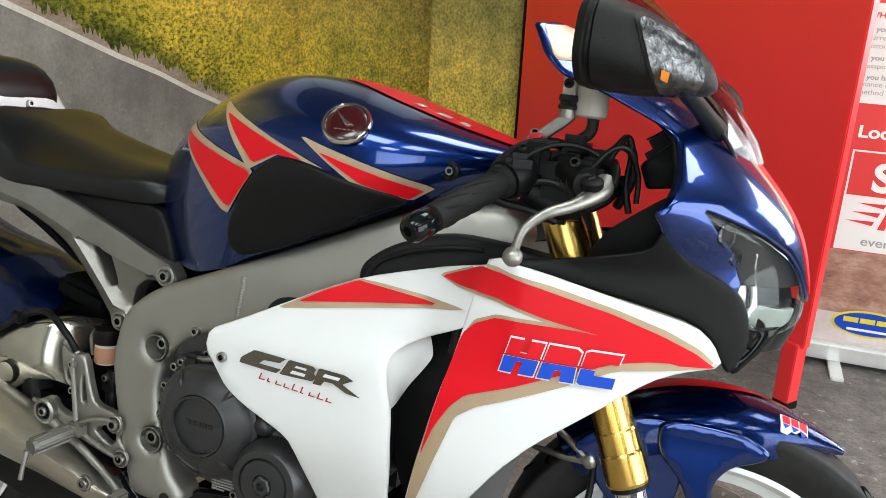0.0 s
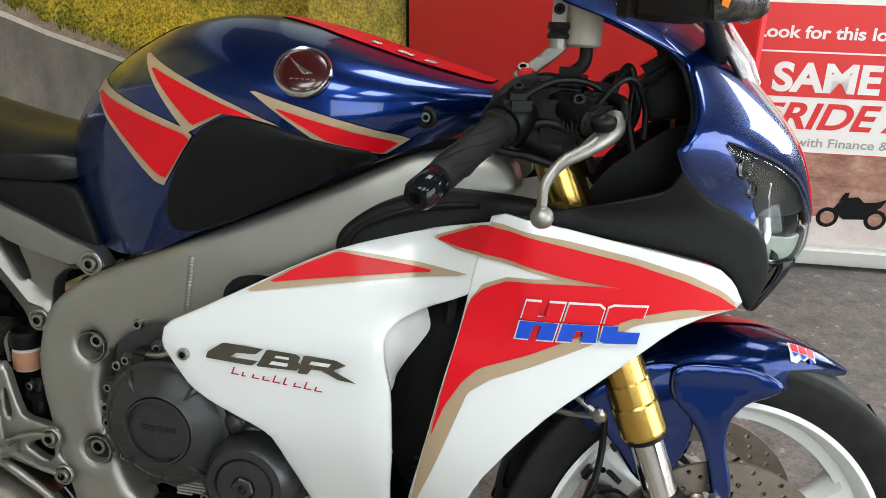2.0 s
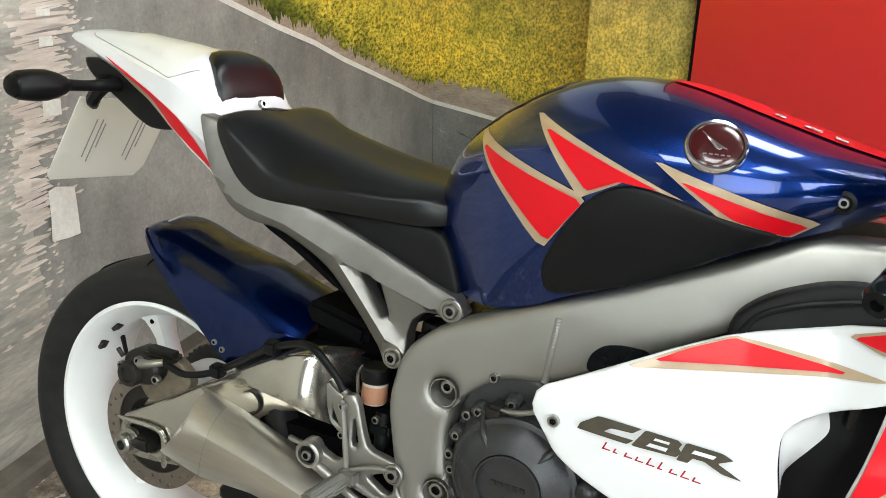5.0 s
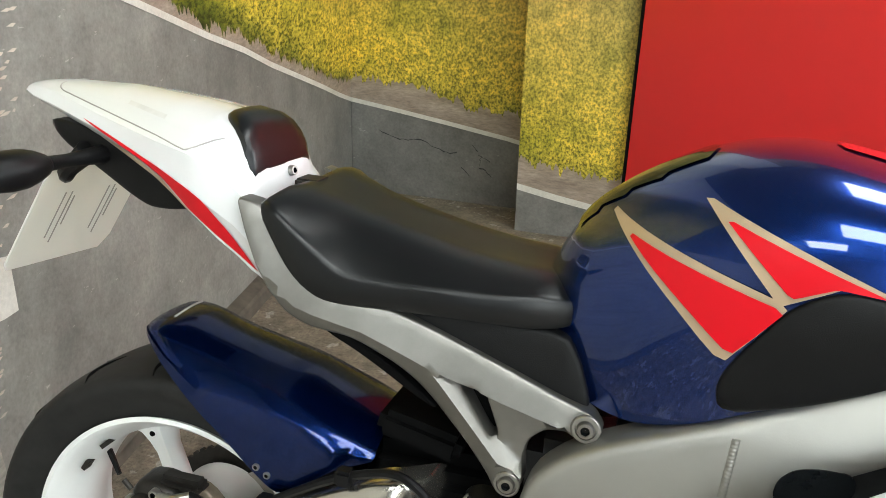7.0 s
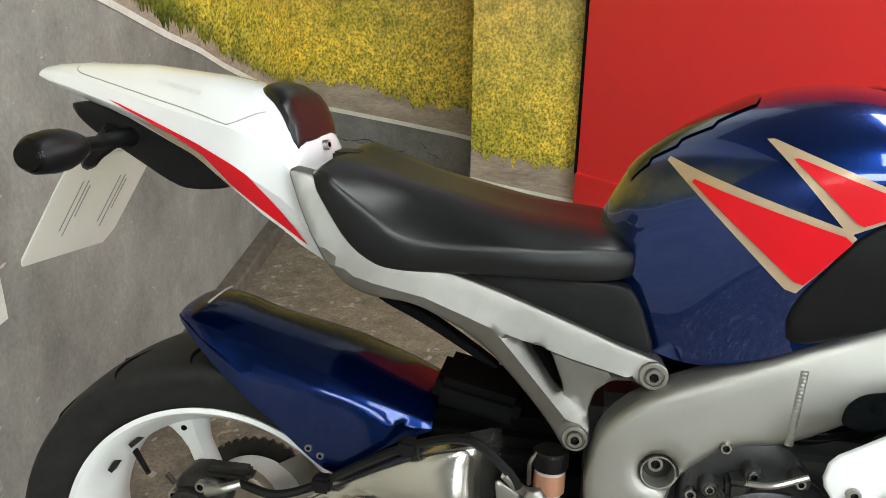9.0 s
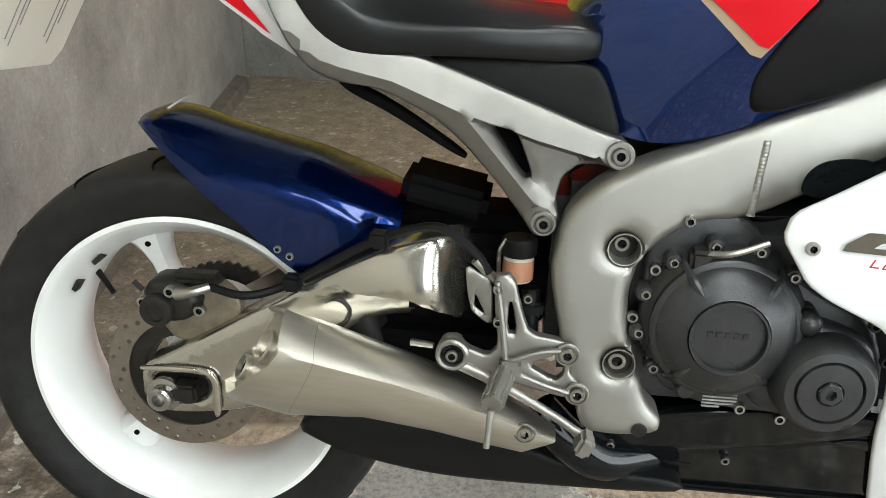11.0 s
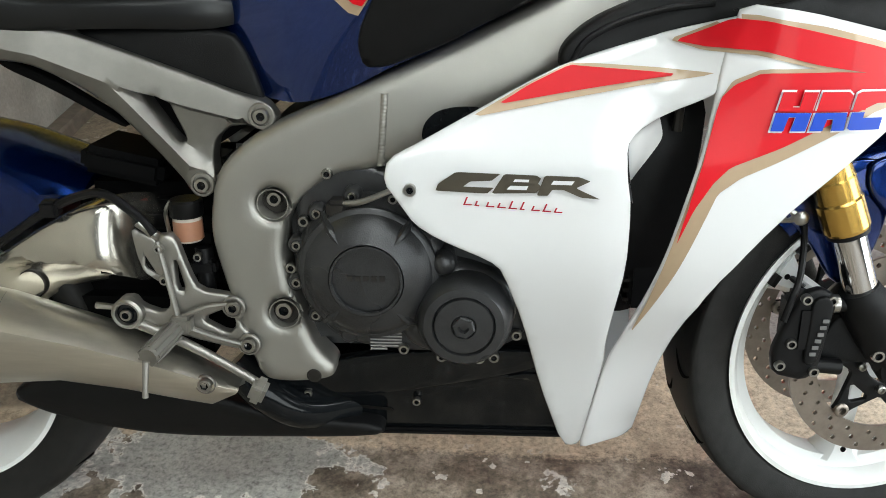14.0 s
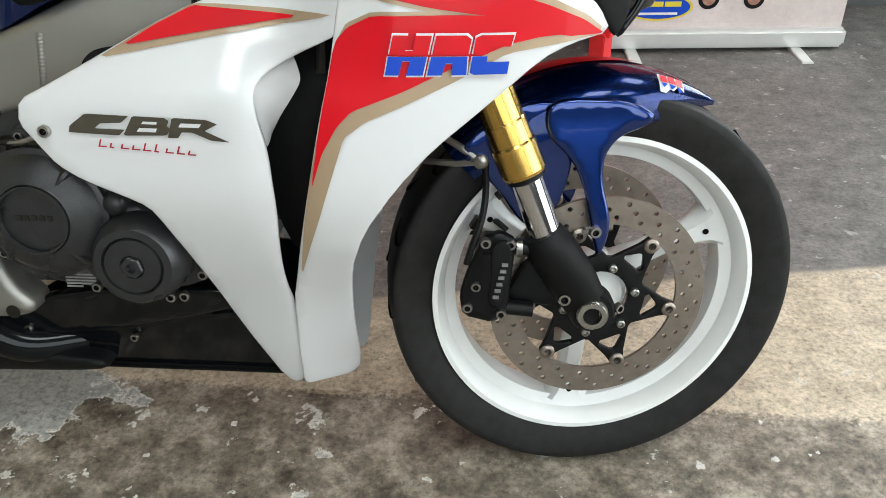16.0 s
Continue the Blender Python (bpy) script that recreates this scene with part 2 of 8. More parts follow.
def print_mat(name, stops, scale, stretch=(1, 1, 1), rough=0.6, fine=90.0, amount=0.4, flecks=0.0, deepen=False):
    """A matt photographic print: broad patches under fine grain."""
    m = bpy.data.materials.new(name)
    m.use_nodes = True
    nt = m.node_tree
    b = nt.nodes["Principled BSDF"]
    tc = nt.nodes.new("ShaderNodeTexCoord")
    mp = nt.nodes.new("ShaderNodeMapping")
    mp.inputs["Scale"].default_value = stretch
    nt.links.new(tc.outputs["Object"], mp.inputs[0])
    a = noise_tex(nt, scale, 7, 0.65, mp.outputs[0])
    f = noise_tex(nt, fine, 4, 0.7, mp.outputs[0])
    col = ramp(nt, a.outputs[0], stops).outputs[0]
    g = ramp(nt, f.outputs[0], [(0.3, (1 - amount,) * 3), (0.7, (1 + amount,) * 3)])
    col = mixc(nt, 1.0, col, g.outputs[0], "MULTIPLY")
    if flecks:
        # short pale scuffs where the print has chipped
        mq = nt.nodes.new("ShaderNodeMapping")
        mq.inputs["Rotation"].default_value = (0.5, 0.5, 0.4)
        mq.inputs["Scale"].default_value = (1, 1.0, 2.6)
        nt.links.new(tc.outputs["Object"], mq.inputs[0])
        k = ramp(nt, noise_tex(nt, 17, 6, 0.7, mq.outputs[0]).outputs[0], [(flecks, (0, 0, 0)), (flecks + 0.02, (0.8, 0.8, 0.8))])
        col = mixc(nt, k.outputs[0], col, (0.52, 0.50, 0.46))
        k = ramp(nt, noise_tex(nt, 5, 7, 0.7, tc.outputs["Object"]).outputs[0], [(0.35, (0.78, 0.78, 0.78)), (0.65, (1.18, 1.18, 1.16))])
        col = mixc(nt, 1.0, col, k.outputs[0], "MULTIPLY")
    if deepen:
        # the asphalt print darkens along y, from 0.6 to 2.45
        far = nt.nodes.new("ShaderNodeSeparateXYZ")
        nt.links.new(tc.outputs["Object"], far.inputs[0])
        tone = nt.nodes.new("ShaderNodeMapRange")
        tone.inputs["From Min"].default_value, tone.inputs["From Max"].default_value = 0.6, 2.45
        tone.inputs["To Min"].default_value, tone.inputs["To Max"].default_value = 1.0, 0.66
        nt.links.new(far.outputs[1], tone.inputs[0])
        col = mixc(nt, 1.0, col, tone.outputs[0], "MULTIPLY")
    nt.links.new(col, b.inputs["Base Color"])
    b.inputs["Roughness"].default_value = rough
    return m


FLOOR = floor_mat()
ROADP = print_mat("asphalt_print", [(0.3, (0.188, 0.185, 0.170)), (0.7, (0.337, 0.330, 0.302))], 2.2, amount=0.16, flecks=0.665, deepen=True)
ROADPALE = print_mat("pale_torn_print", [(0.3, (0.44, 0.385, 0.335)), (0.5, (0.56, 0.49, 0.42)), (0.7, (0.68, 0.62, 0.55))], 14, stretch=(1, 0.35, 2.5), amount=0.15, fine=40)
ROADOLD = print_mat("old_road_print", [(0.3, (0.21, 0.20, 0.175)), (0.5, (0.33, 0.315, 0.27)), (0.7, (0.45, 0.42, 0.36))], 9, stretch=(1, 0.45, 2.2), amount=0.2, fine=60)
LINEP = print_mat("white_line_print", [(0.3, (0.6, 0.58, 0.52)), (0.7, (0.74, 0.72, 0.66))], 8, amount=0.1)
CRACKP = mat("crack_print", (0.03, 0.03, 0.03), 0.6)
VERGEP = print_mat("gravel_verge_print", [(0.3, (0.25, 0.195, 0.15)), (0.7, (0.44, 0.36, 0.285))], 12, stretch=(0.4, 0.4, 1.5), amount=0.25)


def grass_mat():
    """The mural's meadow: green at the verge, golden further up, blades that fade with height, an unseen pale sky on
    top.
    """
    m = bpy.data.materials.new("meadow_print")
    m.use_nodes = True
    nt = m.node_tree
    b = nt.nodes["Principled BSDF"]
    tc, uv = nt.nodes.new("ShaderNodeTexCoord"), nt.nodes.new("ShaderNodeUVMap")
    sep = nt.nodes.new("ShaderNodeSeparateXYZ")
    nt.links.new(uv.outputs[0], sep.inputs[0])
    mp = nt.nodes.new("ShaderNodeMapping")
    mp.inputs["Scale"].default_value = (1, 0.42, 0.85)
    nt.links.new(tc.outputs["Object"], mp.inputs[0])
    vec = mp.outputs[0]

    def calc(op, a, c):
        k = nt.nodes.new("ShaderNodeMath")
        k.operation = op
        for i, v in enumerate((a, c)):
            if hasattr(v, "is_output"):
                nt.links.new(v, k.inputs[i])
            else:
                k.inputs[i].default_value = v
        return k.outputs[0]

    broad, patch = noise_tex(nt, 2.6, 3, 0.5, vec), noise_tex(nt, 9.0, 5, 0.6, vec)
    h = calc("ADD", sep.outputs[1], calc("MULTIPLY", calc("SUBTRACT", patch.outputs[0], 0.5), 0.22))
    base = ramp(nt, h, [(0.03, (0.11, 0.125, 0.02)), (0.075, (0.22, 0.22, 0.03)), (0.125, (0.46, 0.39, 0.05)), (0.23, (0.66, 0.51, 0.065)), (0.48, (0.60, 0.46, 0.08)), (0.75, (0.45, 0.35, 0.09)), (0.95, (0.24, 0.21, 0.06))])
    wide = ramp(nt, broad.outputs[0], [(0.34, (0.56, 0.66, 0.55)), (0.5, (1.0, 1.0, 1.0)), (0.66, (1.16, 1.10, 1.05))])
    col = mixc(nt, 1.0, base.outputs[0], wide.outputs[0], "MULTIPLY")
    blades = ramp(nt, noise_tex(nt, 100, 4, 0.7, vec).outputs[0], [(0.40, (0.26, 0.30, 0.22)), (0.5, (1.0, 1.0, 1.0)), (0.61, (1.6, 1.5, 1.35))])
    soft = ramp(nt, noise_tex(nt, 24, 4, 0.6, vec).outputs[0], [(0.35, (0.72, 0.74, 0.66)), (0.65, (1.2, 1.16, 1.1))])
    fade = nt.nodes.new("ShaderNodeMapRange")
    fade.inputs["From Min"].default_value, fade.inputs["From Max"].default_value = 0.05, 0.75
    fade.inputs["To Min"].default_value, fade.inputs["To Max"].default_value = 1.0, 0.55
    nt.links.new(sep.outputs[1], fade.inputs[0])
    col = mixc(nt, fade.outputs[0], col, mixc(nt, 1.0, col, blades.outputs[0], "MULTIPLY"))
    col = mixc(nt, 1.0, col, soft.outputs[0], "MULTIPLY")
    # sky higher than any view reaches, added to brighten reflections on board and tank
    sky = nt.nodes.new("ShaderNodeMapRange")
    sky.inputs["From Min"].default_value, sky.inputs["From Max"].default_value = 1.25, 1.45
    nt.links.new(sep.outputs[1], sky.inputs[0])
    col = mixc(nt, sky.outputs[0], col, (0.62, 0.68, 0.72))
    nt.links.new(col, b.inputs["Base Color"])
    b.inputs["Roughness"].default_value = 0.5
    return m


MEADOW = grass_mat()
REDB = mat("red_gloss_board", (0.84, 0.018, 0.022), 0.40, coat=1.0, coat_rough=0.32, vary=0.03, scale=2, rvary=0.03)
REDS = mat("red_banner_print", (0.66, 0.03, 0.03), 0.45, vary=0.04, scale=3)
WHTS = mat("white_banner_print", (0.78, 0.77, 0.75), 0.5, vary=0.02, scale=3)
ANOD = mat("silver_banner_base", (0.72, 0.72, 0.70), 0.3, metal=0.5, vary=0.03)
PLASTER = mat("painted_plaster", (0.085, 0.087, 0.09), 0.7, vary=0.05, scale=3, bump=0.1, bscale=120)
CEILM = mat("grey_ceiling", (0.14, 0.142, 0.145), 0.8, vary=0.03, scale=3)
PHOTO = print_mat("brown_landscape_print", [(0.3, (0.16, 0.07, 0.05)), (0.5, (0.34, 0.17, 0.12)), (0.7, (0.5, 0.33, 0.26))], 9, stretch=(1, 1, 2.2), amount=0.2, fine=60)
PINKP = print_mat("pale_road_print", [(0.3, (0.5, 0.42, 0.40)), (0.7, (0.66, 0.58, 0.56))], 4, amount=0.06)


def glow(name, color, power):
    m = bpy.data.materials.new(name)
    m.use_nodes = True
    b = m.node_tree.nodes["Principled BSDF"]
    b.inputs["Emission Color"].default_value, b.inputs["Emission Strength"].default_value = (*color, 1), power
    return m


TUBE = glow("lit_diffuser", (0.925, 0.985, 0.965), 11.0)

# ---- mesh helpers ----


def finish(bm, name, smooth=True, angle=40):
    bmesh.ops.recalc_face_normals(bm, faces=bm.faces)
    if smooth:
        lim = radians(angle)
        for f in bm.faces:
            f.smooth = True
        for e in bm.edges:
            if len(e.link_faces) == 2 and e.calc_face_angle(0.0) > lim:
                e.smooth = False
    me = bpy.data.meshes.new(name)
    bm.to_mesh(me)
    return me


def part(name, bm, material, parent, label="", mirror=False, smooth=True, angle=40):
    """Links a bmesh as one mesh under a thing; mirror adds its twin on the other side."""
    me = finish(bm, name, smooth, angle)
    me.materials.append(material)
    ob = new(name, me)
    ob.parent = parent
    if label:
        ob["label"] = label
    if mirror:
        b2 = bm.copy()
        for v in b2.verts:
            v.co.y = -v.co.y
        m2 = finish(b2, name, smooth, angle)
        m2.materials.append(material)
        o2 = new(name, m2)
        o2.parent = parent
        if label:
            o2["label"] = label
        b2.free()
    bm.free()
    return ob


def thing(name, label, category, m=None, group="", kind=""):
    ob = new(name)
    if m is not None:
        ob.matrix_world = m
    return tagged(ob, label, category, group, kind)


def chaikin(pts, n=2, q=0.22, closed=True):
    pts = [Vector(p) for p in pts]
    for _ in range(n):
        out = []
        k = len(pts)
        for i in range(k if closed else k - 1):
            a, b = pts[i], pts[(i + 1) % k]
            out += [a.lerp(b, q), a.lerp(b, 1 - q)]
        pts = out if closed else [pts[0], *out[1:-1], pts[-1]]
    return pts


def dense(pts, step, closed=True):
    out = []
    k = len(pts)
    for i in range(k if closed else k - 1):
        a, b = Vector(pts[i]), Vector(pts[(i + 1) % k])
        m = max(1, int((b - a).length / step))
        out += [a.lerp(b, j / m) for j in range(m)]
    if not closed:
        out.append(Vector(pts[-1]))
    return out


def inside(p, poly):
    r, j = False, len(poly) - 1
    for i in range(len(poly)):
        a, b = poly[i], poly[j]
        if (a[1] > p[1]) != (b[1] > p[1]) and p[0] < (b[0] - a[0]) * (p[1] - a[1]) / (b[1] - a[1]) + a[0]:
            r = not r
        j = i
    return r


def gap(p, poly):
    """Distance from a flat point to the outline."""
    best = 9.0
    for i in range(len(poly)):
        a, b = poly[i - 1], poly[i]
        d = b - a
        t = max(0.0, min(1.0, (p - a).dot(d) / max(1e-12, d.length_squared)))
        best = min(best, (p - a - d * t).length)
    return best


def fill(outline, step, holes=(), smooth=2, q=0.22, rnd=0.0, creases=()):
    """Triangles inside a rounded outline in the plane, with a grid of inner points and rings along the edge."""
    bs = min(step, 0.007) if rnd else step
    loops = [dense(chaikin(o, smooth, q) if smooth else [Vector(p) for p in o], bs) for o in (outline, *holes)]
    pts, edges = [], []
    for lp in loops:
        s = len(pts)
        pts += lp
        edges += [(s + i, s + (i + 1) % len(lp)) for i in range(len(lp))]
    for cr in creases:
        lp = dense(cr, bs, False)
        s = len(pts)
        pts += lp
        edges += [(s + i, s + i + 1) for i in range(len(lp) - 1)]
    out = loops[0]
    clear = step * 0.35
    if rnd:
        clear = rnd + step * 0.3
        for li, lp in enumerate(loops):
            area = sum(a.x * b.y - b.x * a.y for a, b in zip(lp, lp[1:] + lp[:1]))
            sgn = (1 if area > 0 else -1) * (1 if li == 0 else -1)
            for k in range(len(lp)):
                d = (lp[(k + 1) % len(lp)] - lp[k - 1]).normalized()
                n = Vector((-d.y, d.x)) * sgn
                for f in (0.12, 0.4, 1.0):
                    p = lp[k] + n * (rnd * f)
                    if inside(p, out) and min(gap(p, h) for h in loops) > rnd * f * 0.93 and not any(inside(p, h) for h in loops[1:]):
                        pts.append(p)
    xs, ys = [p.x for p in out], [p.y for p in out]
    x = min(xs) + step * 0.5
    row = 0
    while x < max(xs):
        y = min(ys) + step * (0.5 if row % 2 else 0.25)
        while y < max(ys):
            p = Vector((x, y))
            if inside(p, out) and gap(p, out) > clear and all(not inside(p, h) and gap(p, h) > clear for h in loops[1:]):
                pts.append(p)
            y += step
        x += step
        row += 1
    vs, _, fs, _, _, _ = geometry.delaunay_2d_cdt(pts, edges, [], 1, 1e-6)
    keep = []
    for f in fs:
        c = (vs[f[0]] + vs[f[1]] + vs[f[2]]) / 3
        if len(loops) == 1 or not any(inside(c, h) for h in loops[1:]):
            keep.append(f)
    return vs, keep, loops


def sheet(outline, g, thick=0.006, step=0.018, rnd=0.008, holes=(), smooth=2, q=0.22, creases=()):
    """A shaped panel seen from the side: outline in x and z, its outer face at y = g(x, z)."""
    if not callable(g):
        y0 = g
        g = lambda x, z: y0
    vs, fs, loops = fill(outline, step, holes, smooth, q, rnd, creases)
    bm = bmesh.new()
    front, back = [], []
    for v in vs:
        y = g(v.x, v.y)
        d = min(gap(v, lp) for lp in loops)
        dip = rnd * (1 - math.sqrt(max(0.0, 1 - (1 - min(1, d / rnd)) ** 2))) if rnd else 0
        front.append(bm.verts.new((v.x, y + dip, v.y)))
        back.append(bm.verts.new((v.x, y + max(thick, dip + 0.001), v.y)))
    count = {}
    for f in fs:
        bm.faces.new([front[i] for i in f])
        bm.faces.new([back[i] for i in reversed(f)])
        for i in range(3):
            e = (f[i], f[(i + 1) % 3])
            count[frozenset(e)] = (count.get(frozenset(e), (0,))[0] + 1, e)
    for n, (a, b) in count.values():
        if n == 1:
            bm.faces.new([front[b], front[a], back[a], back[b]])
    return bm


def decal(outline, tree, off=0.0007, step=0.01, smooth=1, q=0.1, way=(0, 1, 0)):
    """A thin film laid on a surface, cut to an outline in x and z (or x and y from above)."""
    vs, fs, _ = fill(outline, step, (), smooth, q)
    bm = bmesh.new()
    made = []
    w = Vector(way)
    for v in vs:
        start = Vector((v.x, -1.0, v.y)) if w.y else Vector((v.x, v.y, 2.0))
        hit = tree.ray_cast(start, w)
        made.append(bm.verts.new(hit[0] - w * off * 1.5 + hit[1] * 0 + (hit[1] if hit[1].dot(w) < 0 else -hit[1]) * off) if hit[0] else None)
    for f in fs:
        if all(made[i] for i in f):
            bm.faces.new([made[i] for i in f])
    loose = [v for v in bm.verts if not v.link_faces]
    bmesh.ops.delete(bm, geom=loose, context="VERTS")
    return bm


def tree_of(*bms):
    vs, fs = [], []
    for bm in bms:
        bm.verts.ensure_lookup_table()
        s = len(vs)
        bm.verts.index_update()
        vs += [v.co.copy() for v in bm.verts]
        fs += [[s + v.index for v in f.verts] for f in bm.faces]
    return BVHTree.FromPolygons(vs, fs)


def loft(rings, closed=True, caps=True):
    bm = bmesh.new()
    rows = [[bm.verts.new(p) for p in r] for r in rings]
    n = len(rows[0])
    for a, b in zip(rows, rows[1:]):
        for i in range(n if closed else n - 1):
            j = (i + 1) % n
            bm.faces.new((a[i], a[j], b[j], b[i]))
    if caps and closed:
        bm.faces.new(rows[0][::-1])
        bm.faces.new(rows[-1])
    return bm


def curve3(pts, n):
    """A smooth line through the points."""
    p = [Vector(v) for v in pts]
    p = [2 * p[0] - p[1], *p, 2 * p[-1] - p[-2]]
    out = []
    for i in range(1, len(p) - 2):
        for k in range(n):
            t = k / n
            out.append(0.5 * (2 * p[i] + (p[i + 1] - p[i - 1]) * t + (2 * p[i - 1] - 5 * p[i] + 4 * p[i + 1] - p[i + 2]) * t * t + (3 * p[i] - p[i - 1] - 3 * p[i + 1] + p[i + 2]) * t ** 3))
    out.append(p[-2])
    return out


def tube(pts, r, n=10, k=6, caps=True):
    line = curve3(pts, k) if len(pts) > 2 else [Vector(p) for p in pts]
    rs = r if isinstance(r, (list, tuple)) else [r, r]
    rings, side = [], None
    for i, p in enumerate(line):
        d = (line[min(i + 1, len(line) - 1)] - line[max(i - 1, 0)]).normalized()
        if side is None:
            side = d.orthogonal().normalized()
        side = (side - d * side.dot(d)).normalized()
        up = d.cross(side)
        t = i / (len(line) - 1) * (len(rs) - 1)
        a = min(int(t), len(rs) - 2)
        rad = rs[a] + (rs[a + 1] - rs[a]) * (t - a)
        rings.append([p + (side * math.cos(2 * math.pi * j / n) + up * math.sin(2 * math.pi * j / n)) * rad for j in range(n)])
    return loft(rings, True, caps)


def lathe(profile, at, axis, n=32, caps=True):
    """Turns (radius, along) pairs round an axis through a point."""
    a = Vector(axis).normalized()
    s = a.orthogonal().normalized()
    u = a.cross(s)
    o = Vector(at)
    rings = [[o + a * h + (s * math.cos(2 * math.pi * j / n) + u * math.sin(2 * math.pi * j / n)) * r for j in range(n)] for r, h in profile]
    return loft(rings, True, caps)


def join(*bms):
    out = bms[0]
    for b in bms[1:]:
        me = bpy.data.meshes.new("tmp")
        b.to_mesh(me)
        out.from_mesh(me)
        b.free()
        bpy.data.meshes.remove(me)
    return out


def block(lo, hi, bev=0.004, m=None, seg=2):
    bm = bmesh.new()
    bmesh.ops.create_cube(bm, size=1)
    lo, hi = Vector(lo), Vector(hi)
    for v in bm.verts:
        v.co = Vector((lo[i] + (v.co[i] + 0.5) * (hi[i] - lo[i]) for i in range(3)))
    if bev:
        bmesh.ops.bevel(bm, geom=bm.edges[:], offset=bev, segments=seg, affect="EDGES")
    if m is not None:
        bm.transform(m)
    return bm


def bolt(at, axis, r=0.008, parent=None, name="bolt", material=None, collar=0.0):
    """A socket-head bolt: steel head with a dark hexagon, on a pale washer where there is one."""
    a = Vector(axis).normalized()
    b = lathe([(r, -0.004), (r, r * 0.45), (r * 0.88, r * 0.65), (r * 0.56, r * 0.65)], at, a, 18, False)
    n0 = len(b.faces)
    b = join(b, lathe([(r * 0.56, r * 0.64), (r * 0.5, r * 0.2), (0.0004, r * 0.2)], at, a, 6, False))
    n1 = len(b.faces)
    if collar:
        b = join(b, lathe([(collar, -0.003), (collar, r * 0.10), (collar * 0.93, r * 0.22), (r * 1.25, r * 0.22), (r * 1.2, -0.001), (r, -0.001)], at, a, 24, False))
    b.faces.ensure_lookup_table()
    for k in range(n0, n1):
        b.faces[k].material_index = 1
    for k in range(n1, len(b.faces)):
        b.faces[k].material_index = 2
    ob = part(name, b, material or STEEL, parent)
    ob.data.materials.append(GLOSS)
    ob.data.materials.append(CAST)
    return ob


def plane_poly(name, pts, material, parent=None, thick=0.0):
    """A flat polygon in space, given a little thickness along its normal."""
    bm = bmesh.new()
    f = bm.faces.new([bm.verts.new(p) for p in pts])
    bm.normal_update()
    if thick:
        r = bmesh.ops.extrude_face_region(bm, geom=[f])
        nv = f.normal.copy()
        for v in r["geom"]:
            if isinstance(v, bmesh.types.BMVert):
                v.co += nv * thick
    if parent is not None:
        return part(name, bm, material, parent, smooth=False)
    me = finish(bm, name, False)
    me.materials.append(material)
    bm.free()
    return new(name, me)

# ---- the room ----


def floor_z(x, y=0.0):
    """The old floor falls a little towards the end wall and towards the long wall."""
    return 0.004 + 0.0165 * x - 0.045 * max(0.0, y - 0.35)


def slab(name, lo, hi, material, label="", category=""):
    me = finish(block(lo, hi, 0), name, False)
    me.materials.append(material)
    return tagged(new(name, me), label or "unseen plain dark wall", category or "wall", kind="structure")


bm = bmesh.new()
rows = [[bm.verts.new((x, y, floor_z(x, y))) for x in (-30, 30)] for y in (-30, 0.35, 30)]
for (a, b), (c, d) in zip(rows, rows[1:]):
    bm.faces.new((a, b, d, c))
me = finish(bm, "floor", False)
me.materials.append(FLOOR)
floor = new("floor", me)
tagged(floor, "worn brown concrete floor with flaking white paint", "floor", kind="structure")
# out of view: closes the room from above, coloured dark to dim reflections
slab("ceiling", (-1.0, -4.1, 2.9), (5.1, 2.9, 3.0), CEILM, "unseen dark grey ceiling", "ceiling")


def left_x(y):
    """The end wall stands a little askew."""
    return -0.469 - 0.156 * (y + 0.05)


def wall_prism(name, pts, z0, z1, material, label):
    bm = loft([[(x, y, z0) for x, y in pts], [(x, y, z1) for x, y in pts]])
    me = finish(bm, name, False)
    me.materials.append(material)
    return tagged(new(name, me), label, "wall", kind="structure")


wall_prism("wall_west", [(left_x(-4), -4), (left_x(2.5), 2.5), (-1.0, 2.5), (-1.0, -4)], -0.2, 2.9, PLASTER, "end wall behind the printed mural")
slab("wall_north", (-1.0, 2.5, -0.2), (3.0, 2.7, 2.9), PLASTER, "long wall behind the printed mural")
# unseen rest of this wall, opened for the third window lamp
slab("wall_north_2", (3.0, 2.5, -0.2), (4.9, 2.7, 0.8), PLASTER)
slab("wall_north_3", (3.0, 2.5, 2.2), (4.9, 2.7, 2.9), PLASTER)
slab("wall_north_4", (4.9, 2.5, -0.2), (5.1, 2.7, 2.9), PLASTER)
# unseen shop-window walls, with openings; their dark colour dims fill and reflections
slab("wall_south", (-1.0, -4.1, 0), (1.7, -4.0, 2.9), PLASTER)
slab("wall_south_2", (4.8, -4.1, 0), (5.1, -4.0, 2.9), PLASTER)
slab("wall_south_3", (1.7, -4.1, 0), (4.8, -4.0, 0.65), PLASTER)
slab("wall_south_4", (1.7, -4.1, 2.65), (4.8, -4.0, 2.9), PLASTER)
slab("wall_east", (5.0, -4.0, 0), (5.1, -2.2, 2.9), PLASTER)
slab("wall_east_2", (5.0, 0.7, -0.2), (5.1, 2.5, 2.9), PLASTER)
slab("wall_east_3", (5.0, -2.2, 0), (5.1, 0.7, 0.10), PLASTER)
slab("wall_east_4", (5.0, -2.2, 2.4), (5.1, 0.7, 2.9), PLASTER)


def ceiling_light(x, y):
    t = thing("ceiling_light", "lit white square panel light on the ceiling", "light", Matrix.Translation((x, y, 2.9)), "ceiling panel lights")
    part("frame", block((-0.42, -0.42, -0.035), (0.42, 0.42, -0.002), 0.006), WHTS, t)
    part("diffuser", block((-0.395, -0.395, -0.045), (0.395, 0.395, -0.037), 0.003), TUBE, t, "glowing white diffuser")


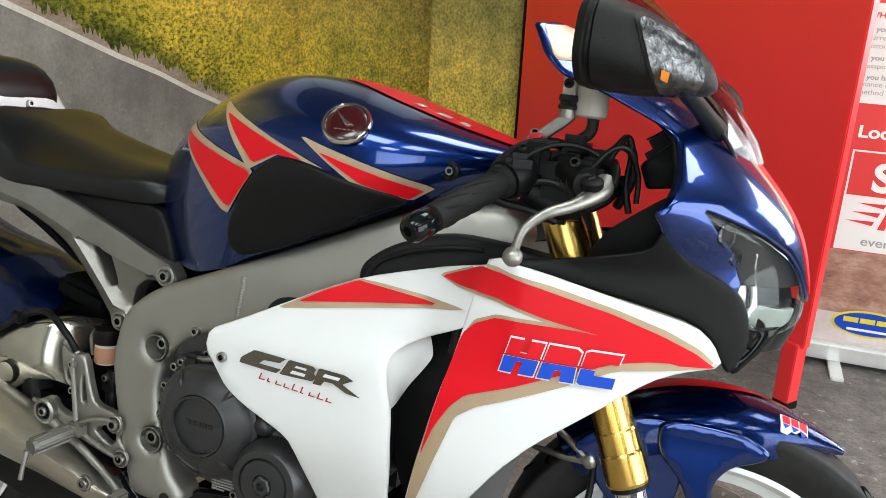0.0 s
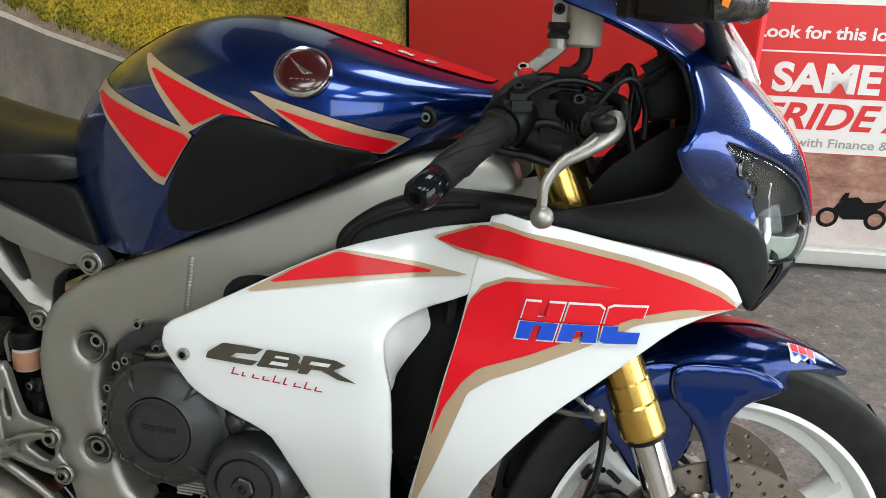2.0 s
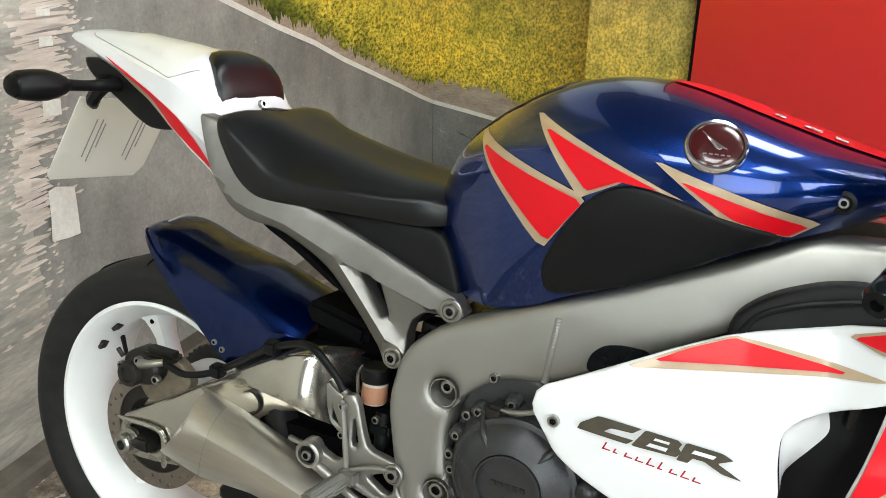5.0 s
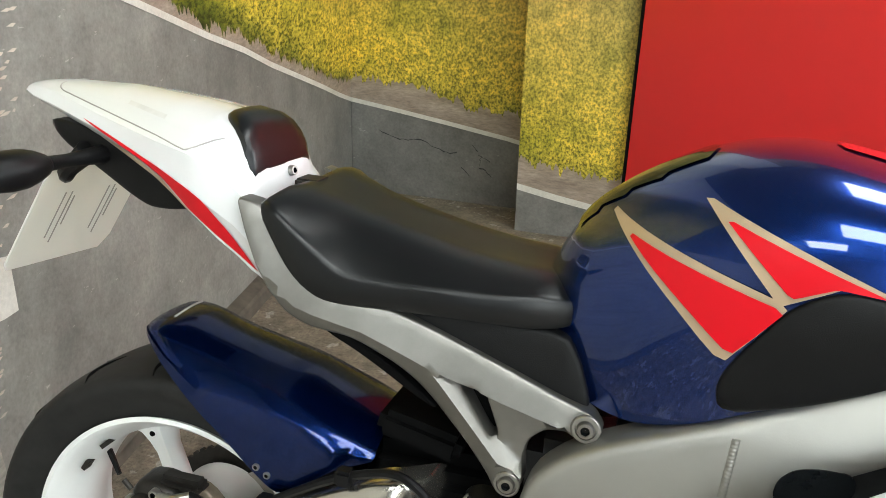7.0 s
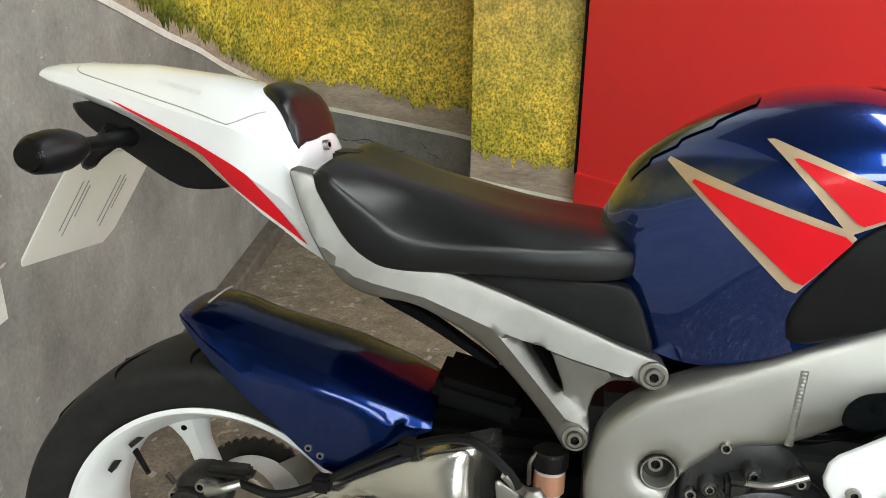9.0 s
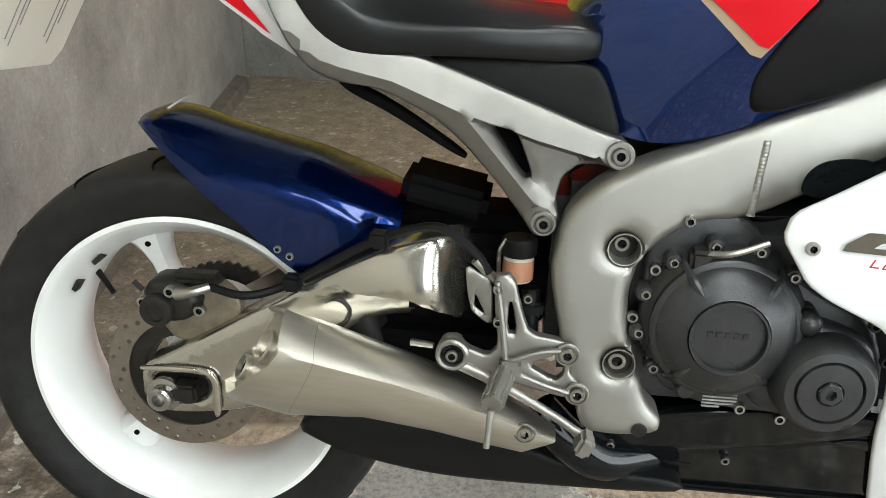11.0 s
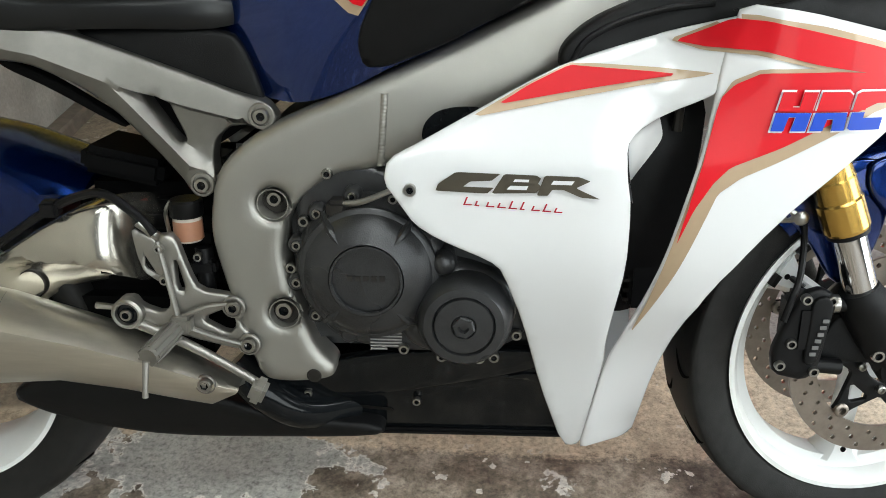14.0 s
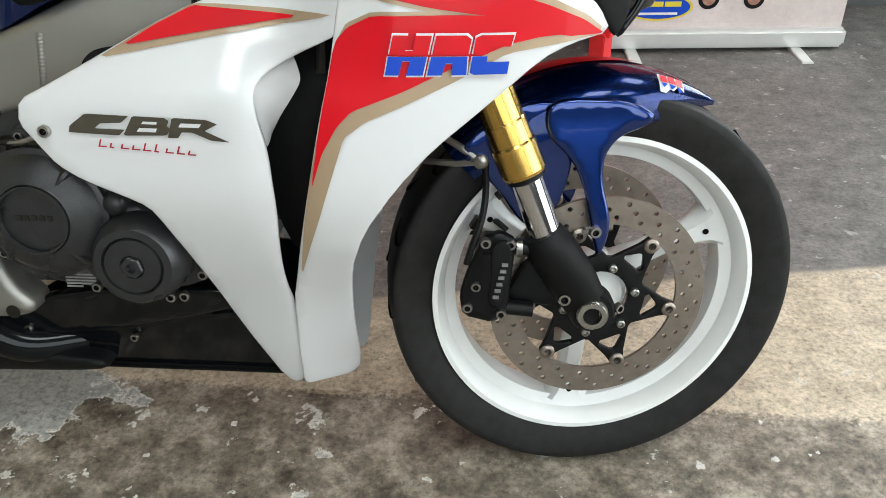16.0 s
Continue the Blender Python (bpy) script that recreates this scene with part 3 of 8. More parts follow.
for lx, ly in ((1.2, -1.3), (2.5, -1.3), (4.0, -1.3), (0.5, -2.8), (2.1, -2.8), (1.5, 1.05), (3.0, 1.05)):
    ceiling_light(lx, ly)
skirt = loft([[(left_x(y) + dx, y, z + floor_z(-0.5, y)) for dx, z in ((0.001, -0.008), (0.060, -0.008), (0.057, 0.034), (0.050, 0.044), (0.001, 0.050))] for y in (-3.9, 0.35, 2.3)])
me = finish(skirt, "baseboard", False)
me.materials.append(mat("brown_skirting", (0.115, 0.100, 0.080), 0.6, vary=0.35, scale=20))
tagged(new("baseboard", me), "low brown skirting along the end wall", "baseboard", kind="structure")

# ---- printed mural on the two walls ----
mural = thing("mural", "printed wall mural of a country road with yellow grass verge", "mural", kind="structure")


def on_left(y, z, k=1):
    return (left_x(y) + 0.003 * k, y, z)


def on_back(x, z, k=1):
    return (x, 2.5 - 0.003 * k, z)


CX = left_x(2.5)
# heights of the white edge line along the two walls, and of the grass foot above it
EDGE_L = [(-0.603, 1.547), (0.103, 1.22), (0.596, 1.028), (0.863, 0.926), (1.138, 0.818), (1.371, 0.735), (1.583, 0.646), (1.862, 0.541), (2.1, 0.451), (2.317, 0.365), (2.49, 0.302)]
EDGE_B = [(CX + 0.003, 0.302), (-0.666, 0.278), (-0.416, 0.245), (-0.15, 0.207), (0.3, 0.12)]
FOOT_L = [(-0.6, 0.055), (1.2, 0.045), (1.9, 0.05), (2.49, 0.075)]
FOOT_B = [(-0.9, 0.085), (-0.7, 0.125), (-0.52, 0.125), (-0.42, 0.105), (-0.28, 0.10), (-0.1, 0.125)]
def band(edge, put, dz0, dz1, k, tall=None):
    """A strip that follows the line, between two heights from it."""
    out = []
    for i, (s, z) in enumerate(edge):
        out.append((put(s, z + dz0, k), put(s, z + dz1 + (tall[i] if tall else 0.0), k)))
    bm = bmesh.new()
    rows = [(bm.verts.new(a), bm.verts.new(b)) for a, b in out]
    for (a, b), (c, d) in zip(rows, rows[1:]):
        bm.faces.new((a, b, d, c))
    return bm


def meadow(edge, put, foot, seed):
    """The grass above the road with a ragged foot; its height over the edge line is kept as a map for the print."""
    r = random.Random(seed)
    bm = bmesh.new()
    uv = bm.loops.layers.uv.new("height")
    s, end, cols, lean = edge[0][0], edge[-1][0], [], 0.0
    while True:
        z = float(np.interp(s, [p[0] for p in edge], [p[1] for p in edge]))
        f = float(np.interp(s, [p[0] for p in foot], [p[1] for p in foot]))
        lean = lean * 0.8 + r.uniform(-0.010, 0.010)
        cols.append((s, z, z + max(0.012, f + lean + r.choice((-0.010, 0.0, 0.004, 0.013)))))
        if s >= end:
            break
        s = min(end, s + r.uniform(0.003, 0.008))
    low = [bm.verts.new(put(s, f, 1.9)) for s, z, f in cols]
    top = [bm.verts.new(put(s, 2.9, 1.9)) for s, z, f in cols]
    for i in range(len(cols) - 1):
        face = bm.faces.new((low[i], low[i + 1], top[i + 1], top[i]))
        for lp, (k, h) in zip(face.loops, ((i, 0), (i + 1, 0), (i + 1, 1), (i, 1))):
            s, z, f = cols[k]
            lp[uv].uv = (s, 2.9 - z if h else f - z)
    return bm
for put, edge, foot in ((on_left, EDGE_L, FOOT_L), (on_back, EDGE_B, FOOT_B)):
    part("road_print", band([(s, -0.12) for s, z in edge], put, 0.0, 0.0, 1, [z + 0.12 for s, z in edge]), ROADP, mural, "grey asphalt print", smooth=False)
    part("edge_line_print", band(edge, put, -0.005, 0.014, 2), LINEP, mural, "white road edge line print", smooth=False)
    part("verge_print", band(edge, put, 0.0, 0.20, 1.5), VERGEP, mural, "gravel verge print", smooth=False)
    part("grass_print", meadow(edge, put, foot, 5), MEADOW, mural, "yellow grass print", smooth=False)
# far side of the road on the end wall, and the torn pale strip along the lane dashes
plane_poly("pale_road_print", [on_left(y, z, 1.6) for y, z in ((-3.9, 0.016), (0.10, 0.016), (0.115, 0.2), (0.10, 0.498), (0.12, 0.64), (0.14, 0.78), (0.17, 0.87), (0.19, 0.99), (0.21, 1.15), (-0.5, 1.5), (-3.9, 1.5))], ROADOLD, mural)
STRIP_Z = [0.10, 0.30, 0.498, 0.608, 0.749, 0.857, 0.937, 0.985, 1.15]
STRIP_0 = [-0.02, 0.02, 0.070, 0.078, 0.103, 0.129, 0.144, 0.169, 0.19]
STRIP_1 = [0.05, 0.09, 0.140, 0.166, 0.205, 0.268, 0.295, 0.303, 0.32]
r = random.Random(3)
bm = bmesh.new()
z = 0.30
while z < 1.10:
    h = r.uniform(0.004, 0.013)
    y0, y1 = float(np.interp(z, STRIP_Z, STRIP_0)), float(np.interp(z, STRIP_Z, STRIP_1))
    if r.random() < min(1.0, 0.25 + max(0.0, z - 0.40) * 5):
        y0, y1 = y0 + r.uniform(-0.022, 0.025), y1 + r.uniform(-0.03, 0.028)
        d = r.uniform(-0.006, 0.006)
        bm.faces.new([bm.verts.new(on_left(y, zz, 2.2)) for y, zz in ((y0, z), (y0 * 0.4 + y1 * 0.6, z + d), (y1, z + d + r.uniform(0, 0.004)), (y1 - r.uniform(0.004, 0.02), z + h + d), (y0 * 0.6 + y1 * 0.4, z + h), (y0 + r.uniform(-0.012, 0.012), z + h))])
    for k in range(2):
        # loose flakes beside the strip
        c, w = r.choice((y0 - 0.02, y1 + 0.02)) + r.gauss(0, 0.028), r.uniform(0.004, 0.018)
        bm.faces.new([bm.verts.new(on_left(c + a * w, z + b, 2.2)) for a, b in ((-1, 0.001), (0.3, -0.002), (1, 0.003), (0.2, 0.005))])
    z += h * r.uniform(0.75, 1.05)
part("torn_strip_print", bm, ROADPALE, mural, "torn pale strip in the road print", smooth=False)
for dash in (((0.203, 0.976), (0.241, 0.972), (0.238, 0.958), (0.203, 0.962)), ((0.200, 0.920), (0.236, 0.917), (0.235, 0.897), (0.197, 0.900)), ((0.182, 0.792), (0.232, 0.786), (0.229, 0.752), (0.178, 0.758)), ((0.158, 0.599), (0.180, 0.603), (0.233, 0.587), (0.232, 0.53), (0.230, 0.476), (0.19, 0.478), (0.146, 0.487), (0.154, 0.54))):
    plane_poly("lane_dash_print", [on_left(y, z, 3) for y, z in dash], LINEP, mural)
def crack(pts, put, par, seed):
    r = random.Random(seed)
    line = []
    for (a, b), (c, d) in zip(pts, pts[1:]):
        for k in range(5):
            line.append((a + (c - a) * k / 5 + r.uniform(-0.006, 0.006), b + (d - b) * k / 5 + r.uniform(-0.004, 0.004)))
    bm = bmesh.new()
    rows = [(bm.verts.new(put(x, max(0.006, z - w), 2.2)), bm.verts.new(put(x, max(0.008, z + w), 2.2))) for (x, z), w in ((p, r.uniform(0.0006, 0.003)) for p in line)]
    for (a, b), (c, d) in zip(rows, rows[1:]):
        bm.faces.new((a, b, d, c))
    part("crack_print", bm, CRACKP, par, "dark crack in the printed asphalt", smooth=False)


for k, pts in enumerate(([(-0.74, 0.185), (-0.64, 0.152), (-0.53, 0.160), (-0.43, 0.118), (-0.36, 0.125)], [(-0.30, 0.165), (-0.262, 0.12), (-0.215, 0.10)], [(-0.262, 0.118), (-0.27, 0.07), (-0.225, 0.052), (-0.205, 0.02)], [(-0.345, 0.06), (-0.297, 0.02)])):
    crack(pts, on_back, mural, k)

# boxed-in pillar beside it, papered with the same print
pillar = thing("pillar", "boxed-in pillar papered with the grass mural", "pillar", kind="structure")
PX0, PY = -0.036, 2.24
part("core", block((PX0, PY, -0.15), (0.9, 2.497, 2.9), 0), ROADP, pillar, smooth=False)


def on_pillar(x, z, k=1):
    return (x, PY - 0.003 * k, z)


PE = [(PX0, 0.106), (0.13, 0.078), (0.40, 0.040)]
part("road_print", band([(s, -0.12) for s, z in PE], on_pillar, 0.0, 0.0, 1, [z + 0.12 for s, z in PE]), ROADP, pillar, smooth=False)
part("edge_line_print", band(PE, on_pillar, -0.012, 0.014, 2), LINEP, pillar, smooth=False)
part("verge_print", band(PE, on_pillar, 0.0, 0.28, 1.5), VERGEP, pillar, smooth=False)
part("grass_print", meadow(PE, on_pillar, [(PX0, 0.125), (0.1, 0.115), (0.40, 0.14)], 8), MEADOW, pillar, "yellow grass print", smooth=False)
# ---- red display board on legs ----
BA, BB = Vector((0.380, 2.19, 0)), Vector((1.565, 1.42, 0))
board = thing("display_board", "glossy plain red display board on short legs", "display board", Matrix.Translation(BA + Vector((0, 0, floor_z(1.45)))) @ Matrix.Rotation(math.atan2(BB.y - BA.y, BB.x - BA.x), 4, "Z"))
BL = 1.39
part("panel", block((0, 0, 0.15), (BL, 0.03, 2.1), 0.003), REDB, board)
part("edge_trim", block((-0.011, -0.004, 0.15), (-0.001, 0.034, 2.1), 0.002), BLACK, board, "black edge strip")
# left: wide block added to close the gap under the panel; right: the leg
for lx, lw, low in ((0.0, 0.30, -0.108), (1.328, 0.05, -0.068)):
    leg = part("leg", block((lx, -0.01, low + 0.04), (lx + lw, 0.04, 0.16), 0.003), REDB, board)
    part("foot", block((lx + 0.002, -0.012, low), (lx + lw + 0.002, 0.042, low + 0.044), 0.003), BLACK, leg, "black rubber foot")

# ---- roller banner ----
ban = thing("roller_banner", "red and white printed roller banner on a silver base", "banner", Matrix.Translation((1.50, 1.90, floor_z(1.9))) @ Matrix.Rotation(math.atan2(0.1, 1), 4, "Z"))
part("base", block((0.03, -0.045, -0.055), (0.87, 0.05, 0.010), 0.012), ANOD, ban, "silver aluminium base")
for fx in (0.13, 0.69):
    part("foot", block((fx, -0.17, -0.069), (fx + 0.04, 0.12, -0.056), 0.003), ANOD, ban)
part("pole", tube([(0.44, 0.03, 0.0), (0.44, 0.03, 2.05)], 0.008), ANOD, ban)
part("print_panel", block((0.015, -0.002, 0.008), (0.86, 0.001, 2.05), 0), REDS, ban, "red printed panel", smooth=False)
part("top_rail", block((0.03, -0.01, 2.04), (0.87, 0.012, 2.07), 0.004), ANOD, ban)


def ban_rect(name, x0, z0, x1, z1, material, k, label=""):
    return part(name, block((x0, -0.002 - 0.0012 * k, z0), (x1, -0.0016 - 0.0012 * (k - 1), z1), 0), material, ban, label, smooth=False)


def words(text, x, z, size, material, k, bold=0.0, shear=0.0, width=None, split=True):
    cu = bpy.data.curves.new("txt", "FONT")
    cu.body, cu.size, cu.offset, cu.shear, cu.extrude = text, size, bold, shear, 0.0003
    ob = new("txt", cu)
    dg = bpy.context.evaluated_depsgraph_get()
    me = bpy.data.meshes.new_from_object(ob.evaluated_get(dg))
    bpy.data.objects.remove(ob)
    xs = [v.co.x for v in me.vertices]
    s = width / (max(xs) - min(xs)) if width else 1.0
    me.transform(Matrix(((s, 0, 0, x), (0, 0, -1, -0.002 - 0.0012 * k), (0, 1, 0, z), (0, 0, 0, 1))))
    me.materials.clear()
    me.materials.append(material)
    if not split:
        o = new("lettering", me)
        o.parent = ban
        return o
    # every letter is a piece of its own
    bm = bmesh.new()
    bm.from_mesh(me)
    left = set(bm.verts)
    while left:
        todo, isle = [next(iter(left))], set()
        while todo:
            v = todo.pop()
            if v in isle:
                continue
            isle.add(v)
            todo += [ed.other_vert(v) for ed in v.link_edges]
        left -= isle
        order = sorted(isle, key=lambda v: v.index)
        where = {v: i for i, v in enumerate(order)}
        faces = [[where[v] for v in f.verts] for f in bm.faces if f.verts[0] in isle]
        one = bpy.data.meshes.new("letter")
        one.from_pydata([v.co[:] for v in order], [], faces)
        one.materials.append(material)
        new("letter", one).parent = ban
    bm.free()


ban_rect("white_panel", 0.03, 0.785, 0.84, 1.078, WHTS, 1, "white notice panel")
ban_rect("photo", 0.015, 0.008, 0.86, 0.318, PHOTO, 1, "brown landscape photograph")
ban_rect("photo_road", 0.015, 0.008, 0.86, 0.105, PINKP, 2, "pale road in the photograph")
ban_rect("logo_border", 0.082, 0.321, 0.84, 0.642, WHTS, 1, "white box")
ban_rect("logo_red", 0.088, 0.500, 0.834, 0.637, REDS, 2, "red box")
words("Look for this logo", 0.085, 0.682, 0.052, WHTS, 1, 0.0013, width=0.44)
words("SAME", 0.154, 0.520, 0.122, WHTS, 3, 0.0045, width=0.322)
words("RIDE A", 0.190, 0.400, 0.116, REDS, 2, 0.003, 0.25, width=0.41)
words("even with Finance & Par", 0.156, 0.341, 0.040, GREYP, 2, 0.0005, width=0.46)
for i in range(3):
    zz = 0.477 - i * 0.029
    part("speed_line", loft([[(0.125 - 0.012 * i, yy, zz), (0.208 - 0.012 * i, yy, zz + 0.003), (0.202 - 0.012 * i, yy, zz - 0.012)] for yy in (-0.0052, -0.0047)]), REDS, ban, smooth=False)
words("WHAT YOU NEED TO BRING", 0.052, 1.036, 0.024, REDS, 2, 0.0004, width=0.34)
NOTICE = (("If you have a part exchange: the bike", 0.997), ("current name and address, all keys, and", 0.973), ("history and MOT if applicable.", 0.949), ("If you would like finance: driver's licence", 0.914), ("passport - in date and current address.", 0.890), ("If you have no part exchange and don't", 0.857), ("finance then all you need to bring is the payment", 0.836), ("method (card, cash, etc)", 0.812))
for i, (line, zz) in enumerate(NOTICE):
    row = words(line, 0.060, zz, 0.0205, GREYP, 2, 0.0005 if i in (0, 3, 5) else 0.0, width=0.0094 * len(line), split=False)
    tagged(row, "line of small grey print", kind="stuff")
    if i in (0, 3, 5):
        ban_rect("bullet", 0.046, zz + 0.004, 0.051, zz + 0.009, GREYP, 2)
part("warning_triangle", loft([[(0.065, yy, 1.092), (0.145, yy, 1.092), (0.105, yy, 1.162)] for yy in (-0.0034, -0.0022)]), WHTS, ban, "white printed triangle", smooth=False)


def ban_ellipse(name, x, z, rx, rz, material, k):
    pts = [(x + rx * math.cos(a * math.pi / 24), z + rz * math.sin(a * math.pi / 24)) for a in range(48)]
    return part(name, loft([[(u, -0.002 - 0.0012 * k, v) for u, v in pts], [(u, -0.0014 - 0.0012 * k, v) for u, v in pts]]), material, ban, smooth=False)


YEL = mat("yellow_print", (0.7, 0.55, 0.03), 0.5, vary=0.03)
ban_ellipse("logo_oval", 0.235, 0.078, 0.115, 0.046, YEL, 3)
ban_ellipse("logo_oval", 0.235, 0.078, 0.106, 0.039, HBLUE, 4)
for i, (a, b) in enumerate(((0.155, 0.20), (0.205, 0.25), (0.255, 0.31))):
    ban_rect("logo_bar", a, 0.081, b, 0.098, YEL, 5)
ban_rect("logo_bar", 0.17, 0.053, 0.30, 0.061, WHTS, 5)
# the small printed motorcycle on the photograph
ban_ellipse("printed_wheel", 0.40, 0.105, 0.035, 0.035, BLACK, 3)
ban_ellipse("printed_wheel", 0.55, 0.105, 0.035, 0.035, BLACK, 3)
ban_ellipse("printed_wheel_centre", 0.40, 0.105, 0.022, 0.022, PHOTO, 4)
ban_ellipse("printed_wheel_centre", 0.55, 0.105, 0.022, 0.022, PHOTO, 4)
for o in ([(0.405, 0.170), (0.425, 0.200), (0.450, 0.222), (0.485, 0.226), (0.505, 0.208), (0.545, 0.212), (0.575, 0.225), (0.560, 0.195), (0.535, 0.175), (0.520, 0.150), (0.450, 0.146), (0.430, 0.165)], [(0.425, 0.205), (0.440, 0.238), (0.455, 0.240), (0.452, 0.220)]):
    part("printed_body", loft([[(u, -0.0075, v - 0.045) for u, v in o], [(u, -0.0069, v - 0.045) for u, v in o]]), BLACK, ban, smooth=False)

# ---- the motorcycle ----
bike = thing("motorcycle", "white, blue and red sports motorcycle leaning on its side stand", "motorcycle", Matrix.Translation((0.03, -0.05, 0)) @ Matrix.Rotation(radians(2.5), 4, "Z") @ Matrix.Rotation(radians(-9.7), 4, "X"))
RIGHT = Vector((0, -1, 0))


def wheel(name, at, steer, tr, tw, lip, rw, spokes, phase, label):
    w = new(name)
    w.parent = bike
    w.matrix_local = Matrix.Translation(at) @ Matrix.Rotation(radians(steer), 4, "Z")
    w["label"] = label
    h, r = tw / 2, rw / 2
    # tyre: round tread, bulged walls
    prof = [(lip - 0.004, -r + 0.004), (lip + 0.008, -r - 0.004), (lip + 0.03, -h * 0.93), (lip + 0.045, -h)]
    for i in range(13):
        a = -1 + i / 6
        prof.append((tr - (tr - lip - 0.055) * abs(a) ** 2.2, h * 0.985 * math.sin(a * math.pi / 2)))
    prof += [(lip + 0.045, h), (lip + 0.03, h * 0.93), (lip + 0.008, r + 0.004), (lip - 0.004, r - 0.004)]
    part("tyre", lathe(prof, (0, 0, 0), (0, 1, 0), 96, False), RUBBER, w, "black road tyre with shallow grooves")
    # cut tread grooves, as thin dark inlays that follow the crown
    for side in (-1, 1):
        for i in range(16):
            a0 = i * math.tau / 16 + (0.2 if side > 0 else 0)
            line = []
            for k in range(7):
                y = side * h * (0.15 + 0.72 * k / 6)
                a = math.asin(min(1, abs(y) / (h * 0.985))) / (math.pi / 2)
                rr = tr - (tr - lip - 0.055) * a ** 2.2 - 0.0006
                an = a0 + 0.05 * k - 0.006 * k * k
                line.append((rr * math.cos(an), y, rr * math.sin(an)))
            part("groove", tube(line, [0.001, 0.0034, 0.0034, 0.001], 5, 2), DULL, w)
    rim = part("rim", lathe([(lip, -r), (lip + 0.002, -r - 0.006), (lip - 0.005, -r - 0.007), (lip - 0.014, -r + 0.004), (lip - 0.018, -r + 0.02), (lip - 0.034, -r * 0.45), (lip - 0.036, 0), (lip - 0.034, r * 0.45), (lip - 0.018, r - 0.02), (lip - 0.014, r - 0.004), (lip - 0.005, r + 0.007), (lip + 0.002, r + 0.006), (lip, r), (lip - 0.012, r - 0.03), (lip - 0.026, 0), (lip - 0.012, -r + 0.03), (lip, -r)], (0, 0, 0), (0, 1, 0), 96, False), RIMW, w, "white painted alloy rim")
    for i in range(spokes):
        a = i * math.tau / spokes + phase
        d = Vector((math.cos(a), 0, math.sin(a)))
        s = Vector((-math.sin(a), 0, math.cos(a)))
        rings = []
        for rr, ww, dd in ((0.035, 0.024, 0.022), (0.09, 0.017, 0.018), (0.15, 0.017, 0.018), (lip - 0.060, 0.022, 0.021), (lip - 0.042, 0.030, 0.025), (lip - 0.03, 0.046, 0.030)):
            c = d * rr
            rings.append([c + s * (ww * u) + Vector((0, dd * v, 0)) for u, v in ((-1, -0.4), (-0.55, -1), (0.55, -1), (1, -0.4), (1, 0.4), (0.55, 1), (-0.55, 1), (-1, 0.4))])
        sk = part("spoke", loft(rings), RIMW, w)
        part("drain_hole", lathe([(0.0045, -0.002), (0.0042, 0.001), (0.0005, 0.001)], d * (lip - 0.047) + Vector((0, -0.0245, 0)), (0, -1, 0), 12), DULL, sk, "small dark hole")
    part("hub", lathe([(0.02, -0.06), (0.045, -0.055), (0.05, -0.02), (0.05, 0.02), (0.045, 0.055), (0.02, 0.06)], (0, 0, 0), (0, 1, 0), 32), RIMW, w)
    part("valve", tube([Vector((math.cos(2.5), 0, math.sin(2.5))) * (lip - 0.036) + Vector((0, -0.01, 0)), Vector((math.cos(2.5), 0, math.sin(2.5))) * (lip - 0.075) + Vector((0, -0.03, 0))], [0.005, 0.004], 8), BLACK, w)
    for i in range(2):
        a = 2.3 + 0.28 * i
        d = Vector((math.cos(a), 0, math.sin(a)))
        s = Vector((-math.sin(a), 0, math.cos(a)))
        c = d * (lip - 0.029) + Vector((0, -r * 0.45, 0))
        part("balance_weight", loft([[c + s * u * 0.009 + Vector((0, v * 0.016, 0)) - d * 0.004 for u, v in ((-1, -1), (1, -1), (1, 1), (-1, 1))], [c + s * u * 0.009 + Vector((0, v * 0.016, 0)) + d * 0.003 for u, v in ((-1, -1), (1, -1), (1, 1), (-1, 1))]]), DARKST, w)
    return w


